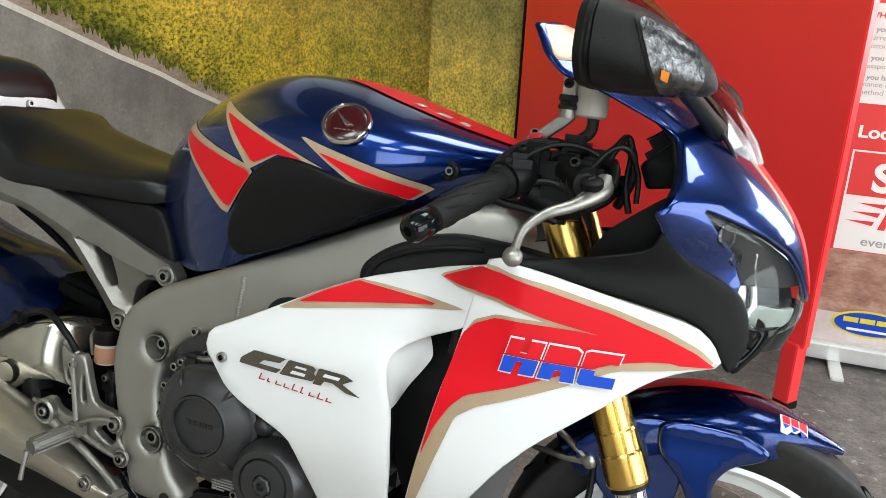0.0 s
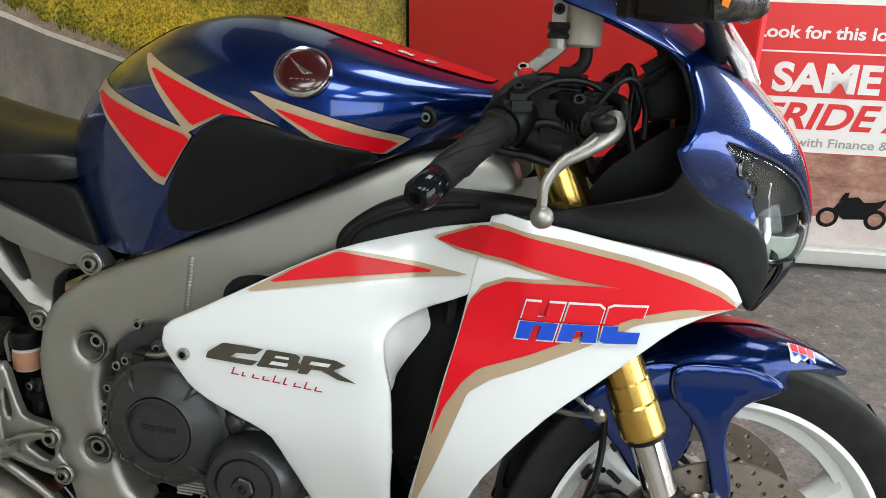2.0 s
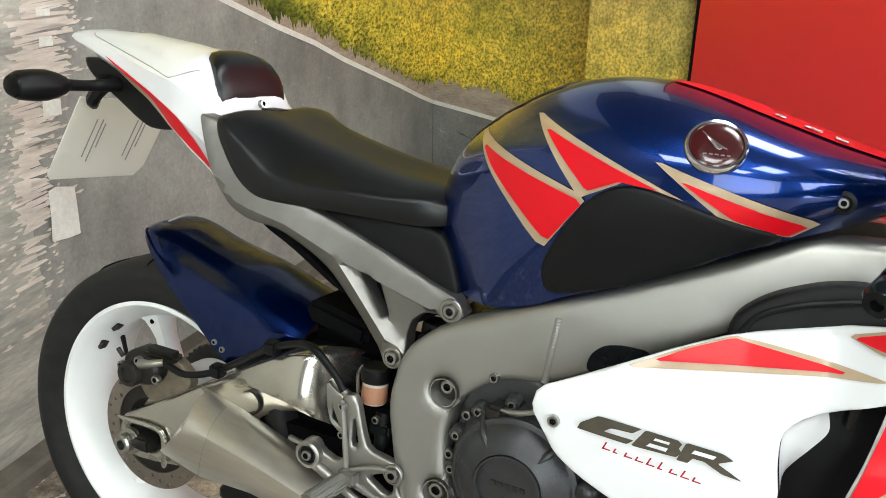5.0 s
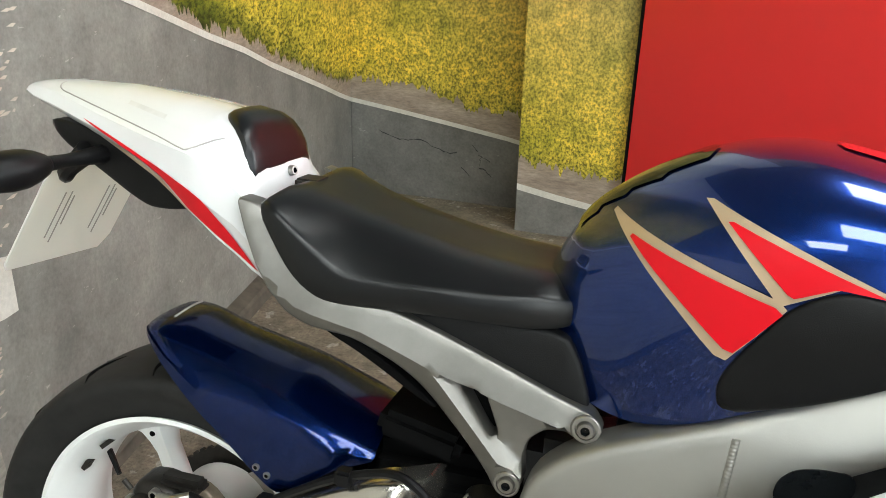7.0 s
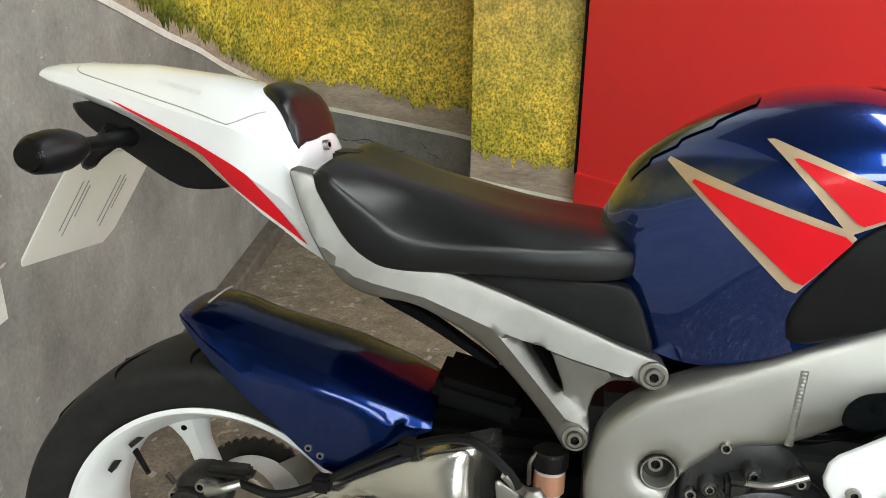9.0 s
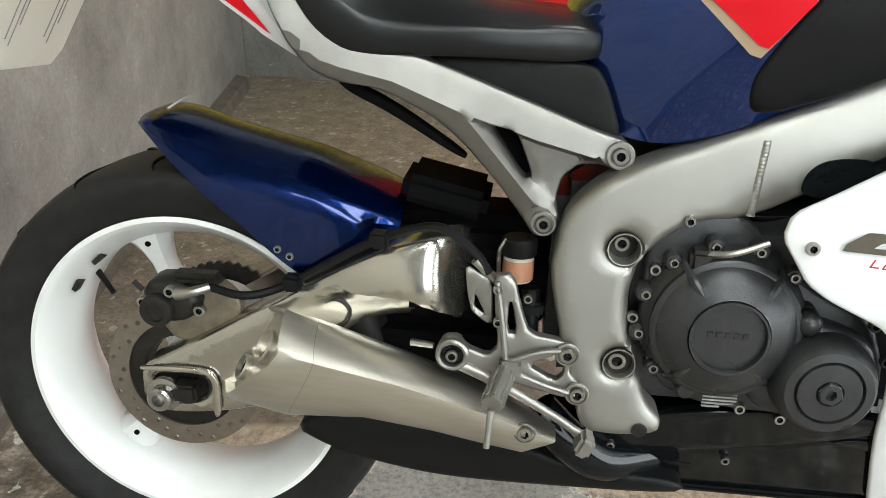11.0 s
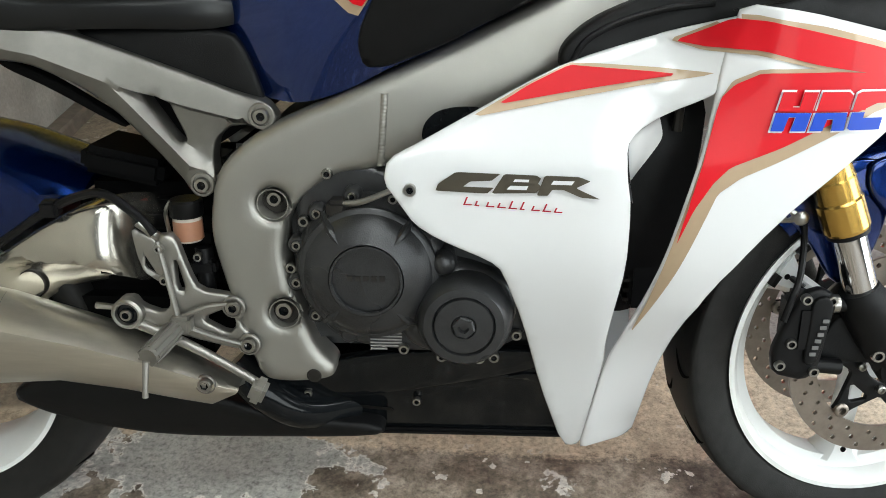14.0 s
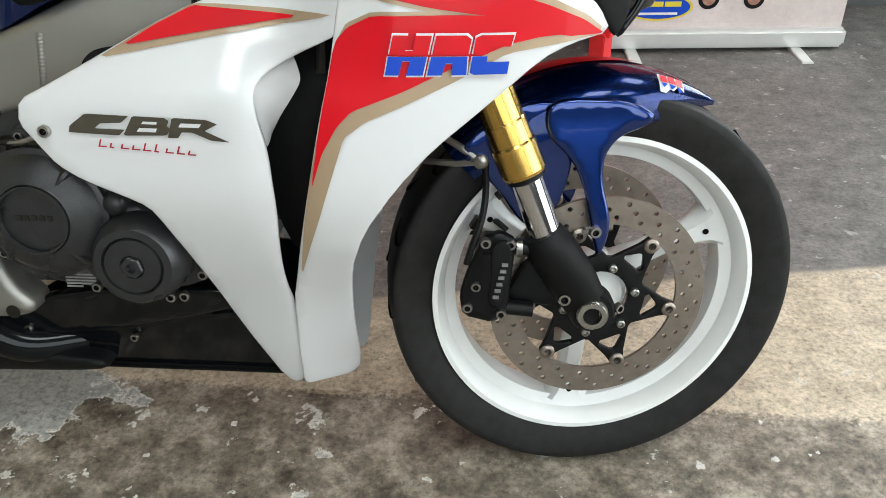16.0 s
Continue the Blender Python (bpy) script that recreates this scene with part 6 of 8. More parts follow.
pulse = part("pulse_cover", lathe([(0.062, 0.0), (0.061, 0.03), (0.055, 0.048), (0.050, 0.054), (0.040, 0.055), (0.038, 0.050), (0.036, 0.055), (0.016, 0.056), (0.014, 0.053)], (0.826, -0.160, 0.421), RIGHT, 56), ENGINE, bike, "round black timing cover")
part("centre_hex", lathe([(0.015, 0.048), (0.015, 0.058), (0.013, 0.060), (0.007, 0.060), (0.006, 0.052)], (0.826, -0.160, 0.421), RIGHT, 6), ENGINE, pulse)
part("case_web", sheet([(0.76, 0.50), (0.83, 0.49), (0.88, 0.47), (0.895, 0.43), (0.88, 0.38), (0.82, 0.36), (0.76, 0.37), (0.73, 0.41)], lambda x, z: -0.180, 0.04, 0.014, 0.014), ENGINE, bike)
for x, z in ((0.622, 0.538), (0.602, 0.475), (0.630, 0.425), (0.672, 0.392), (0.745, 0.362), (0.795, 0.352), (0.845, 0.350), (0.893, 0.385), (0.905, 0.44), (0.884, 0.485), (0.84, 0.515), (0.655, 0.600), (0.864, 0.352)):
    bolt((x, -0.158, z), RIGHT, 0.007, bike)
part("clutch_arm", tube([(0.665, -0.17, 0.565), (0.70, -0.185, 0.572), (0.74, -0.185, 0.588)], [0.005, 0.004, 0.0035], 8), STEEL, bike, "clutch release arm and cable end")
part("cable_holder", join(block((0.656, -0.185, 0.548), (0.682, -0.155, 0.572), 0.005), block((0.672, -0.18, 0.535), (0.69, -0.16, 0.556), 0.004)), DARKST, bike)
for i in range(7):
    part("stamp_bar", block((0.70, -0.1535, 0.385 - 0.0045 * i), (0.742 - (0.02 if i == 6 else 0.0), -0.1515, 0.3872 - 0.0045 * i), 0), GREYP, bike, smooth=False)
part("coolant_hose", tube([(0.62, -0.10, 0.585), (0.68, -0.105, 0.605), (0.76, -0.10, 0.60), (0.84, -0.09, 0.62)], 0.013, 12), GLOSS, bike)
part("radiator", block((1.035, -0.15, 0.42), (1.07, 0.15, 0.70), 0.005), BLACK, bike, "black radiator behind the side vents")
for i in range(20):
    part("fin", block((1.029, -0.146, 0.43 + 0.0133 * i), (1.036, 0.146, 0.4345 + 0.0133 * i), 0), DARKST, bike, smooth=False)

# ---- side fairing ----


def fair_y(x, z):
    """Outer face of the fairing: widest at mid height, tucked in towards the keel and the nose."""
    y = spline1([0.10, 0.16, 0.25, 0.35, 0.43, 0.51, 0.58, 0.65, 0.90], [-0.045, -0.066, -0.108, -0.155, -0.198, -0.232, -0.243, -0.246, -0.246], z)
    y += 0.85 * max(0.0, x - 1.05) ** 2 + 0.5 * max(0.0, x - 1.0) * min(1.0, max(0.0, (0.45 - z) / 0.25))
    return y + 0.4 * max(0.0, z - 0.64) * max(0.0, min(1.0, (1.16 - x) / 0.12))


FA = [(0.735, 0.613), (0.741, 0.640), (0.778, 0.658), (0.833, 0.687), (0.891, 0.718), (0.942, 0.742), (1.045, 0.773), (1.150, 0.800), (1.140, 0.770), (1.118, 0.735), (1.108, 0.714), (1.049, 0.686), (1.020, 0.668), (1.008, 0.653), (1.010, 0.620), (1.017, 0.583), (1.018, 0.504), (1.010, 0.433), (1.007, 0.381), (1.010, 0.343), (1.000, 0.231), (0.994, 0.163), (0.968, 0.160), (0.926, 0.300), (0.898, 0.422), (0.872, 0.500), (0.856, 0.515), (0.796, 0.543), (0.769, 0.562), (0.754, 0.585)]
FB = [(1.103, 0.735), (1.110, 0.770), (1.121, 0.806), (1.187, 0.797), (1.259, 0.780), (1.308, 0.768), (1.366, 0.752), (1.388, 0.733), (1.403, 0.704), (1.357, 0.694), (1.325, 0.680), (1.265, 0.632), (1.205, 0.584), (1.162, 0.537), (1.121, 0.477), (1.096, 0.409), (1.082, 0.309), (1.077, 0.182), (1.065, 0.164), (1.005, 0.161), (0.992, 0.161), (1.000, 0.242), (1.011, 0.348), (1.029, 0.412), (1.058, 0.520), (1.078, 0.608), (1.091, 0.661), (1.099, 0.707)]


def fa_y(x, z):
    # the rear panel turns in towards the vent
    d = max(0.0, x - 0.99) * max(0.0, min(1.0, (z - 0.40) / 0.1)) * max(0.0, min(1.0, (0.70 - z) / 0.03))
    return fair_y(x, z) + 0.25 * d


def belly_y(x, z):
    return max(-0.15, fair_y(min(x, 1.0), z) + 0.016)


BP = [(0.469, 0.189), (0.549, 0.255), (0.655, 0.262), (0.801, 0.291), (0.933, 0.329), (1.012, 0.274), (1.005, 0.180), (0.980, 0.172), (0.781, 0.179), (0.594, 0.177)]
belly = part("belly_pan", sheet(BP, belly_y, 0.012, 0.018, 0.008), GLOSS, bike, "gloss black belly pan", mirror=True)
part("belly_floor", block((0.50, -0.065, 0.172), (1.0, 0.065, 0.182), 0.004), BLACK, bike)
part("belly_rib", sheet([(0.86, 0.30), (0.93, 0.315), (0.985, 0.262), (0.97, 0.255), (0.925, 0.295)], lambda x, z: belly_y(x, z) - 0.004, 0.006, 0.01, 0.003), GLOSS, belly)
part("lower_rail", sheet([(0.554, 0.270), (0.593, 0.312), (0.700, 0.345), (0.820, 0.355), (0.903, 0.356), (0.943, 0.352), (0.934, 0.322), (0.760, 0.272), (0.590, 0.243)], lambda x, z: belly_y(x, z) - 0.006, 0.02, 0.014, 0.004), GLOSS, bike, "black rail above the belly pan")
for x, z in ((0.60, 0.262), (0.755, 0.250)):
    bolt((x, belly_y(x, z) - 0.008, z), RIGHT, 0.006, belly)
part("keel_mark", sheet([(0.655, 0.235), (0.715, 0.228), (0.72, 0.221), (0.66, 0.228)], lambda x, z: belly_y(x, z) - 0.0012, 0.001, 0.006, 0.0, (), 0), DARKST, belly)
bmA = sheet(FA, fa_y, 0.006, 0.014, 0.0035, (), 1, 0.2)
bmB = sheet(FB, lambda x, z: fair_y(x, z) - 0.004, 0.006, 0.014, 0.0035, (), 1, 0.2)
T_A, T_B = tree_of(bmA), tree_of(bmB)
TAB = Pair(T_A, T_B)
fa = part("side_fairing", bmA, WHITE, bike, "white side fairing panel", mirror=True)
fb = part("front_fairing", bmB, WHITE, bike, "white front fairing panel with red flashes", mirror=True)
# returns of the panels into the vent
SC_OUT = [(1.052, 0.688), (1.030, 0.675), (1.013, 0.661), (1.009, 0.647), (1.012, 0.620), (1.018, 0.588)]
SC_IN = [(1.046, 0.684), (1.050, 0.672), (1.052, 0.655), (1.040, 0.634), (1.025, 0.612), (1.014, 0.592)]
rows = []
for u in (0.0, 0.08, 0.25, 0.5, 0.75, 1.0):
    rows.append([Vector((a[0] + (b[0] - a[0]) * u, (fa_y(a[0], a[1]) + 0.001) * (1 - u ** 0.7) - 0.198 * u ** 0.7, a[1] + (b[1] - a[1]) * u)) for a, b in zip(curve3([(p[0], p[1], 0) for p in SC_OUT], 4), curve3([(p[0], p[1], 0) for p in SC_IN], 4))])
part("vent_scoop", loft(rows, False), WHITE, fa, "white inner face of the vent")
part("inner_duct", sheet([(0.99, 0.69), (1.11, 0.72), (1.10, 0.60), (1.07, 0.46), (1.05, 0.40), (1.0, 0.40)], lambda x, z: fair_y(x, z) + 0.07, 0.01, 0.03, 0), BLACK, bike, "black inner duct")
part("duct_bolt", tube([(1.075, -0.18, 0.70), (1.072, -0.18, 0.66)], [0.005, 0.006], 8), DARKST, bike)
bolt((0.766, -0.246, 0.605), RIGHT, 0.0075, fa)


def film(o, m_, lb, par, lvl=1, tr=TAB, **k):
    return part("stripe", decal(o, tr, 0.0009 * lvl, 0.007, **k), m_, par, lb)


film([(0.833, 0.684), (0.947, 0.705), (1.085, 0.729), (1.098, 0.733), (0.97, 0.741), (0.943, 0.741), (0.89, 0.716)], TAN, "tan flash", fa, 1, T_A)
film([(0.863, 0.698), (0.946, 0.712), (1.065, 0.730), (0.97, 0.737), (0.943, 0.739), (0.90, 0.719)], RED, "red flash", fa, 2, T_A)
film([(1.050, 0.766), (1.118, 0.794), (1.135, 0.794), (1.155, 0.790), (1.21, 0.781), (1.275, 0.765), (1.335, 0.745), (1.375, 0.725), (1.400, 0.703), (1.355, 0.700), (1.292, 0.720), (1.205, 0.737), (1.14, 0.753), (1.085, 0.756)], TAN, "tan edging", fb, 1)
film([(1.056, 0.765), (1.114, 0.790), (1.145, 0.788), (1.20, 0.776), (1.273, 0.759), (1.33, 0.739), (1.37, 0.721), (1.394, 0.704), (1.35, 0.704), (1.300, 0.725), (1.203, 0.742), (1.142, 0.758), (1.088, 0.760)], RED, "red flash", fb, 2)
film([(1.104, 0.708), (1.115, 0.726), (1.144, 0.739), (1.23, 0.738), (1.305, 0.728), (1.390, 0.704), (1.356, 0.698), (1.286, 0.690), (1.233, 0.664), (1.174, 0.638), (1.132, 0.621), (1.108, 0.603), (1.095, 0.566), (1.072, 0.501), (1.032, 0.400), (1.060, 0.523), (1.083, 0.62)], TAN, "tan edging", fb, 1, T_B)
film([(1.103, 0.707), (1.117, 0.722), (1.144, 0.735), (1.23, 0.734), (1.30, 0.729), (1.376, 0.707), (1.323, 0.706), (1.286, 0.700), (1.22, 0.675), (1.173, 0.654), (1.118, 0.634), (1.101, 0.616), (1.083, 0.585), (1.068, 0.543), (1.072, 0.565), (1.093, 0.66)], RED, "red flash", fb, 2, T_B)
# two-colour racing mark: white blocks, red above and blue below
HX0, HX1, SL = 1.160, 1.289, 0.007


def hrc(u, v):
    """u along the mark, v up from its foot."""
    z0 = 0.674 - 0.005 * u
    return (HX0 + (HX1 - HX0) * u + (SL * v - 0.004), z0 + 0.042 * v)


def hrc_poly(us):
    return [hrc(u, v) for u, v in us]


MARKS = (
    ([(0.02, 1), (0.14, 1), (0.135, 0.62), (0.195, 0.62), (0.20, 1), (0.33, 1), (0.32, 0.52), (0.01, 0.52)], [(0.005, 0.47), (0.315, 0.47), (0.305, 0), (0.17, 0), (0.185, 0.36), (0.125, 0.36), (0.11, 0), (0.0, 0)]),
    ([(0.365, 1), (0.61, 1), (0.655, 0.9), (0.65, 0.52), (0.355, 0.52)], [(0.35, 0.47), (0.645, 0.47), (0.66, 0), (0.54, 0), (0.53, 0.30), (0.475, 0.30), (0.46, 0), (0.34, 0)]),
    ([(0.69, 0.94), (0.73, 1), (1.0, 1), (0.99, 0.70), (0.81, 0.70), (0.81, 0.52), (0.685, 0.52)], [(0.685, 0.47), (0.81, 0.47), (0.81, 0.32), (1.0, 0.32), (1.0, 0), (0.72, 0), (0.685, 0.06)]))
for up, lo in MARKS:
    us = up + lo
    cu = sum(u for u, v in us) / len(us)
    rim_ = [[(cu + (u - cu) * 1.07, 0.5 + (v - 0.5) * 1.10) for u, v in h] for h in (up, lo)]
    mk = part("racing_mark", decal(hrc_poly(rim_[0]), T_B, 0.0026, 0.006, 0), WHITE, fb, "white-edged block mark")
    part("white_edge", decal(hrc_poly(rim_[1]), T_B, 0.0026, 0.006, 0), WHITE, mk)
    part("red_half", decal(hrc_poly(up), T_B, 0.0033, 0.006, 0), RED, mk)
    part("blue_half", decal(hrc_poly(lo), T_B, 0.0033, 0.006, 0), HBLUE, mk)
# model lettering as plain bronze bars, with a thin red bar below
MODEL = (
    [(0.795, 0.605), (0.798, 0.613), (0.818, 0.627), (0.868, 0.625), (0.858, 0.617), (0.834, 0.616), (0.826, 0.610), (0.861, 0.609), (0.853, 0.602)],
    [(0.872, 0.625), (0.908, 0.6235), (0.913, 0.620), (0.910, 0.614), (0.914, 0.610), (0.908, 0.603), (0.858, 0.602)],
    [(0.917, 0.6235), (0.955, 0.622), (0.968, 0.617), (0.952, 0.609), (0.980, 0.596), (0.958, 0.598), (0.938, 0.607), (0.926, 0.607), (0.921, 0.600), (0.909, 0.600)])
for o in MODEL:
    part("model_mark", decal(o, T_A, 0.0014, 0.006, 1, 0.06), BRONZE, fa, "dark bronze block lettering bar")
for o in ([(0.884, 0.6195), (0.900, 0.619), (0.899, 0.616), (0.882, 0.6165)], [(0.879, 0.612), (0.899, 0.6115), (0.897, 0.607), (0.875, 0.6075)], [(0.927, 0.618), (0.950, 0.6175), (0.947, 0.613), (0.924, 0.6135)]):
    part("mark_slit", decal(o, T_A, 0.0021, 0.005, 0), WHITE, fa)
# the thin script line as plain slanted bars
for k, tall in enumerate((1, 0, 0, 0, 1, 1, 0, 1, 0)):
    x0, z0, h, w = 0.826 + 0.0128 * k, 0.5880 - 0.00105 * k, (0.0095 if tall else 0.0058), (0.0060 if k in (1, 5) else 0.0108)
    part("script_mark", decal([(x0, z0), (x0 + w * 0.9, z0 - 0.0005), (x0 + w * 0.9 + 0.0004, z0 + 0.0011), (x0 + 0.0026, z0 + 0.0014), (x0 + 0.0020 + h * 0.4, z0 + h), (x0 + h * 0.4, z0 + h)], T_A, 0.0012, 0.005, 0), REDSC, fa, "thin red slanted bar")

# ---- black upper trim, cowl, headlight ----
part("cockpit_trim", sheet([(0.932, 0.728), (0.934, 0.758), (0.967, 0.786), (1.019, 0.808), (1.06, 0.815), (1.13, 0.812), (1.20, 0.805), (1.13, 0.785), (1.045, 0.765), (0.97, 0.738)], lambda x, z: -0.195 + 0.25 * max(0, z - 0.76), 0.03, 0.012, 0.008), MATT, bike, "matt black cockpit side trim", mirror=True)
part("trim_bead", tube([(0.945, -0.197, 0.738), (0.962, -0.197, 0.765), (1.0, -0.195, 0.785), (1.05, -0.19, 0.798), (1.10, -0.187, 0.803)], 0.0035, 8), BLACK, bike)
BM = [(1.10, 0.798), (1.17, 0.790), (1.255, 0.776), (1.309, 0.765), (1.362, 0.752), (1.386, 0.733), (1.402, 0.702), (1.412, 0.695), (1.428, 0.735), (1.420, 0.775), (1.408, 0.795), (1.380, 0.812), (1.346, 0.828), (1.318, 0.862), (1.312, 0.858), (1.303, 0.838), (1.274, 0.829), (1.215, 0.815), (1.154, 0.804)]


def mid_y(x, z):
    return -0.222 + 0.33 * max(0.0, x - 1.16) - 0.42 * max(0.0, min(1.0, (z - 0.81) / 0.06)) * max(0.0, 1.40 - x)


part("mid_cowl", sheet(BM, mid_y, 0.008, 0.014, 0.006), MATT, bike, "matt black middle cowl", mirror=True)
part("cockpit_inner", sheet([(1.20, 0.79), (1.235, 0.842), (1.254, 0.858), (1.308, 0.900), (1.335, 0.90), (1.345, 0.88), (1.42, 0.80), (1.42, 0.76), (1.30, 0.76)], -0.1, 0.008, 0.03, 0.0), BLACK, bike, "black inner cockpit panel", mirror=True)
part("dash_panel", sheet([(1.262, 0.930), (1.300, 0.964), (1.330, 0.957), (1.336, 0.902), (1.310, 0.906), (1.275, 0.900)], -0.098, 0.05, 0.02, 0.004, (), 1, 0.1), BLACK, bike, "black dash side panel", mirror=True)

def nose_x(y, z):
    """The nose seen from the front: how far forward it stands at a given width and height."""
    c = spline1([0.70, 0.75, 0.80, 0.875, 0.945, 1.005, 1.04, 1.11], [1.470, 1.487, 1.487, 1.462, 1.405, 1.335, 1.285, 1.185], z)
    wide = spline1([0.70, 0.75, 0.82, 0.87, 0.90, 0.95, 1.04], [0.40, 0.40, 0.42, 0.52, 0.57, 0.57, 0.53], z)
    return c - (abs(y) / wide) ** 2.08


def nose_sheet(outline, off=0.0, thick=0.004, step=0.012, smooth=2, q=0.2, dent=0.0, rnd=0.003):
    """A panel of the nose, its outline given in y and z."""
    vs, fs, loops = fill(outline, step, (), smooth, q, rnd)
    bm = bmesh.new()
    rows = []
    for v in vs:
        edge = gap(v, loops[0])
        dip = rnd * (1 - math.sqrt(max(0.0, 1 - (1 - min(1, edge / rnd)) ** 2)))
        x = nose_x(v.x, v.y) + off - dip - dent * math.sin(150 * v.x) * math.sin(95 * v.y)
        rows.append((bm.verts.new((x, v.x, v.y)), bm.verts.new((x - thick - dip * 0.2, v.x * 0.99, v.y))))
    count = {}
    for f in fs:
        bm.faces.new([rows[i][0] for i in f])
        bm.faces.new([rows[i][1] for i in reversed(f)])
        for i in range(3):
            e = (f[i], f[(i + 1) % 3])
            count[frozenset(e)] = (count.get(frozenset(e), (0,))[0] + 1, e)
    for n, (a, b) in count.values():
        if n == 1:
            bm.faces.new([rows[b][0], rows[a][0], rows[a][1], rows[b][1]])
    return bm


NB = [(-0.15, 1.002), (-0.153, 0.968), (-0.171, 0.946), (-0.184, 0.929), (-0.207, 0.901), (-0.217, 0.883), (-0.2, 0.86), (-0.159, 0.818), (-0.121, 0.788), (-0.119, 0.805), (-0.133, 0.838), (-0.16, 0.863), (-0.183, 0.893), (-0.151, 0.88), (-0.112, 0.865), (-0.07, 0.843), (-0.045, 0.82), (-0.024, 0.785), (0.0, 0.776), (0.024, 0.785), (0.045, 0.82), (0.07, 0.843), (0.112, 0.865), (0.151, 0.88), (0.183, 0.893), (0.16, 0.863), (0.133, 0.838), (0.119, 0.805), (0.121, 0.788), (0.159, 0.818), (0.2, 0.86), (0.217, 0.883), (0.207, 0.901), (0.184, 0.929), (0.171, 0.946), (0.153, 0.968), (0.15, 1.002), (0.1, 1.018), (0.0, 1.028), (-0.1, 1.018)]
part("cowl_lining", nose_sheet([(-0.148, 0.995), (-0.150, 0.968), (-0.168, 0.946), (-0.180, 0.929), (-0.202, 0.901), (-0.210, 0.883), (-0.195, 0.860), (-0.155, 0.822), (-0.118, 0.80), (0.118, 0.80), (0.155, 0.822), (0.195, 0.860), (0.210, 0.883), (0.202, 0.901), (0.180, 0.929), (0.168, 0.946), (0.150, 0.968), (0.148, 0.995)], -0.010, 0.003, 0.02, 1, 0.12), BLACK, bike, "black inner lining of the cowl")
cowl = part("upper_cowl", nose_sheet(NB, smooth=1, q=0.12), BLUE, bike, "dark metallic blue upper cowl with red centre")
part("stripe", nose_sheet([(-0.030, 1.02), (-0.042, 0.95), (-0.040, 0.88), (-0.018, 0.79), (0.018, 0.79), (0.040, 0.88), (0.042, 0.95), (0.030, 1.02)], 0.0014, 0.001, 0.01, 1, 0.15, 0.0, 0.0008), RED, cowl, "red nose flash")
for sd in (-1, 1):
    part("stripe", nose_sheet([(sd * 0.044, 1.02), (sd * 0.056, 0.95), (sd * 0.050, 0.88), (sd * 0.040, 0.88), (sd * 0.042, 0.95), (sd * 0.031, 1.02)], 0.0010, 0.001, 0.01, 1, 0.1, 0.0, 0.0008), TAN, cowl, "tan edging")
# the cowl's upper wings, beside the screen
WG = [(-0.095, 1.017), (-0.148, 0.996), (-0.1525, 0.967), (-0.158, 0.983), (-0.170, 0.997), (-0.181, 1.012), (-0.198, 1.026), (-0.190, 1.050), (-0.166, 1.088), (-0.135, 1.092), (-0.112, 1.060)]
bmW = nose_sheet(WG, 0.0006, 0.004, 0.010, 1, 0.12)
part("cowl_wing", bmW, BLUE, cowl, "")
part("cowl_wing", nose_sheet([(-y, z) for y, z in WG], 0.0006, 0.004, 0.010, 1, 0.12), BLUE, cowl, "")
part("stripe", nose_sheet([(-0.164, 1.086), (-0.187, 1.052), (-0.190, 1.044), (-0.165, 1.046), (-0.120, 1.050), (-0.114, 1.058), (-0.136, 1.090)], 0.0022, 0.001, 0.008, 1, 0.1, 0.0, 0.0008), TAN, cowl, "tan edging")
bolt((nose_x(-0.165, 1.052) + 0.002, -0.165, 1.052), (0.5, -0.85, 0.1), 0.005, cowl)
# headlight: clear lens over a dark bowl with a bright reflector band
HL = [(0.181, 0.890), (0.151, 0.877), (0.112, 0.862), (0.071, 0.840), (0.047, 0.818), (0.026, 0.783), (0.028, 0.757), (0.052, 0.746), (0.076, 0.738), (0.092, 0.735), (0.109, 0.757), (0.119, 0.784), (0.117, 0.806), (0.131, 0.838), (0.158, 0.861)]
H_IN = [(0.182, 0.892), (0.150, 0.876), (0.124, 0.866), (0.108, 0.848), (0.103, 0.815), (0.099, 0.781), (0.105, 0.760), (0.110, 0.768), (0.125, 0.788), (0.123, 0.814), (0.147, 0.843), (0.172, 0.872)]
H_OUT = [(0.106, 0.848), (0.066, 0.825), (0.041, 0.805), (0.027, 0.773), (0.060, 0.773), (0.098, 0.781), (0.102, 0.815)]
H_CHIN = [(0.098, 0.780), (0.060, 0.772), (0.026, 0.772), (0.028, 0.753), (0.058, 0.746), (0.090, 0.747), (0.104, 0.758)]
H_SEAM = [(0.109, 0.845), (0.105, 0.845), (0.0985, 0.810), (0.0950, 0.781), (0.101, 0.760), (0.105, 0.758), (0.0990, 0.782), (0.1025, 0.811)]
H_RIM = [(0.184, 0.894), (0.177, 0.893), (0.144, 0.846), (0.121, 0.816), (0.1205, 0.793), (0.1245, 0.791), (0.1255, 0.815), (0.149, 0.846)]
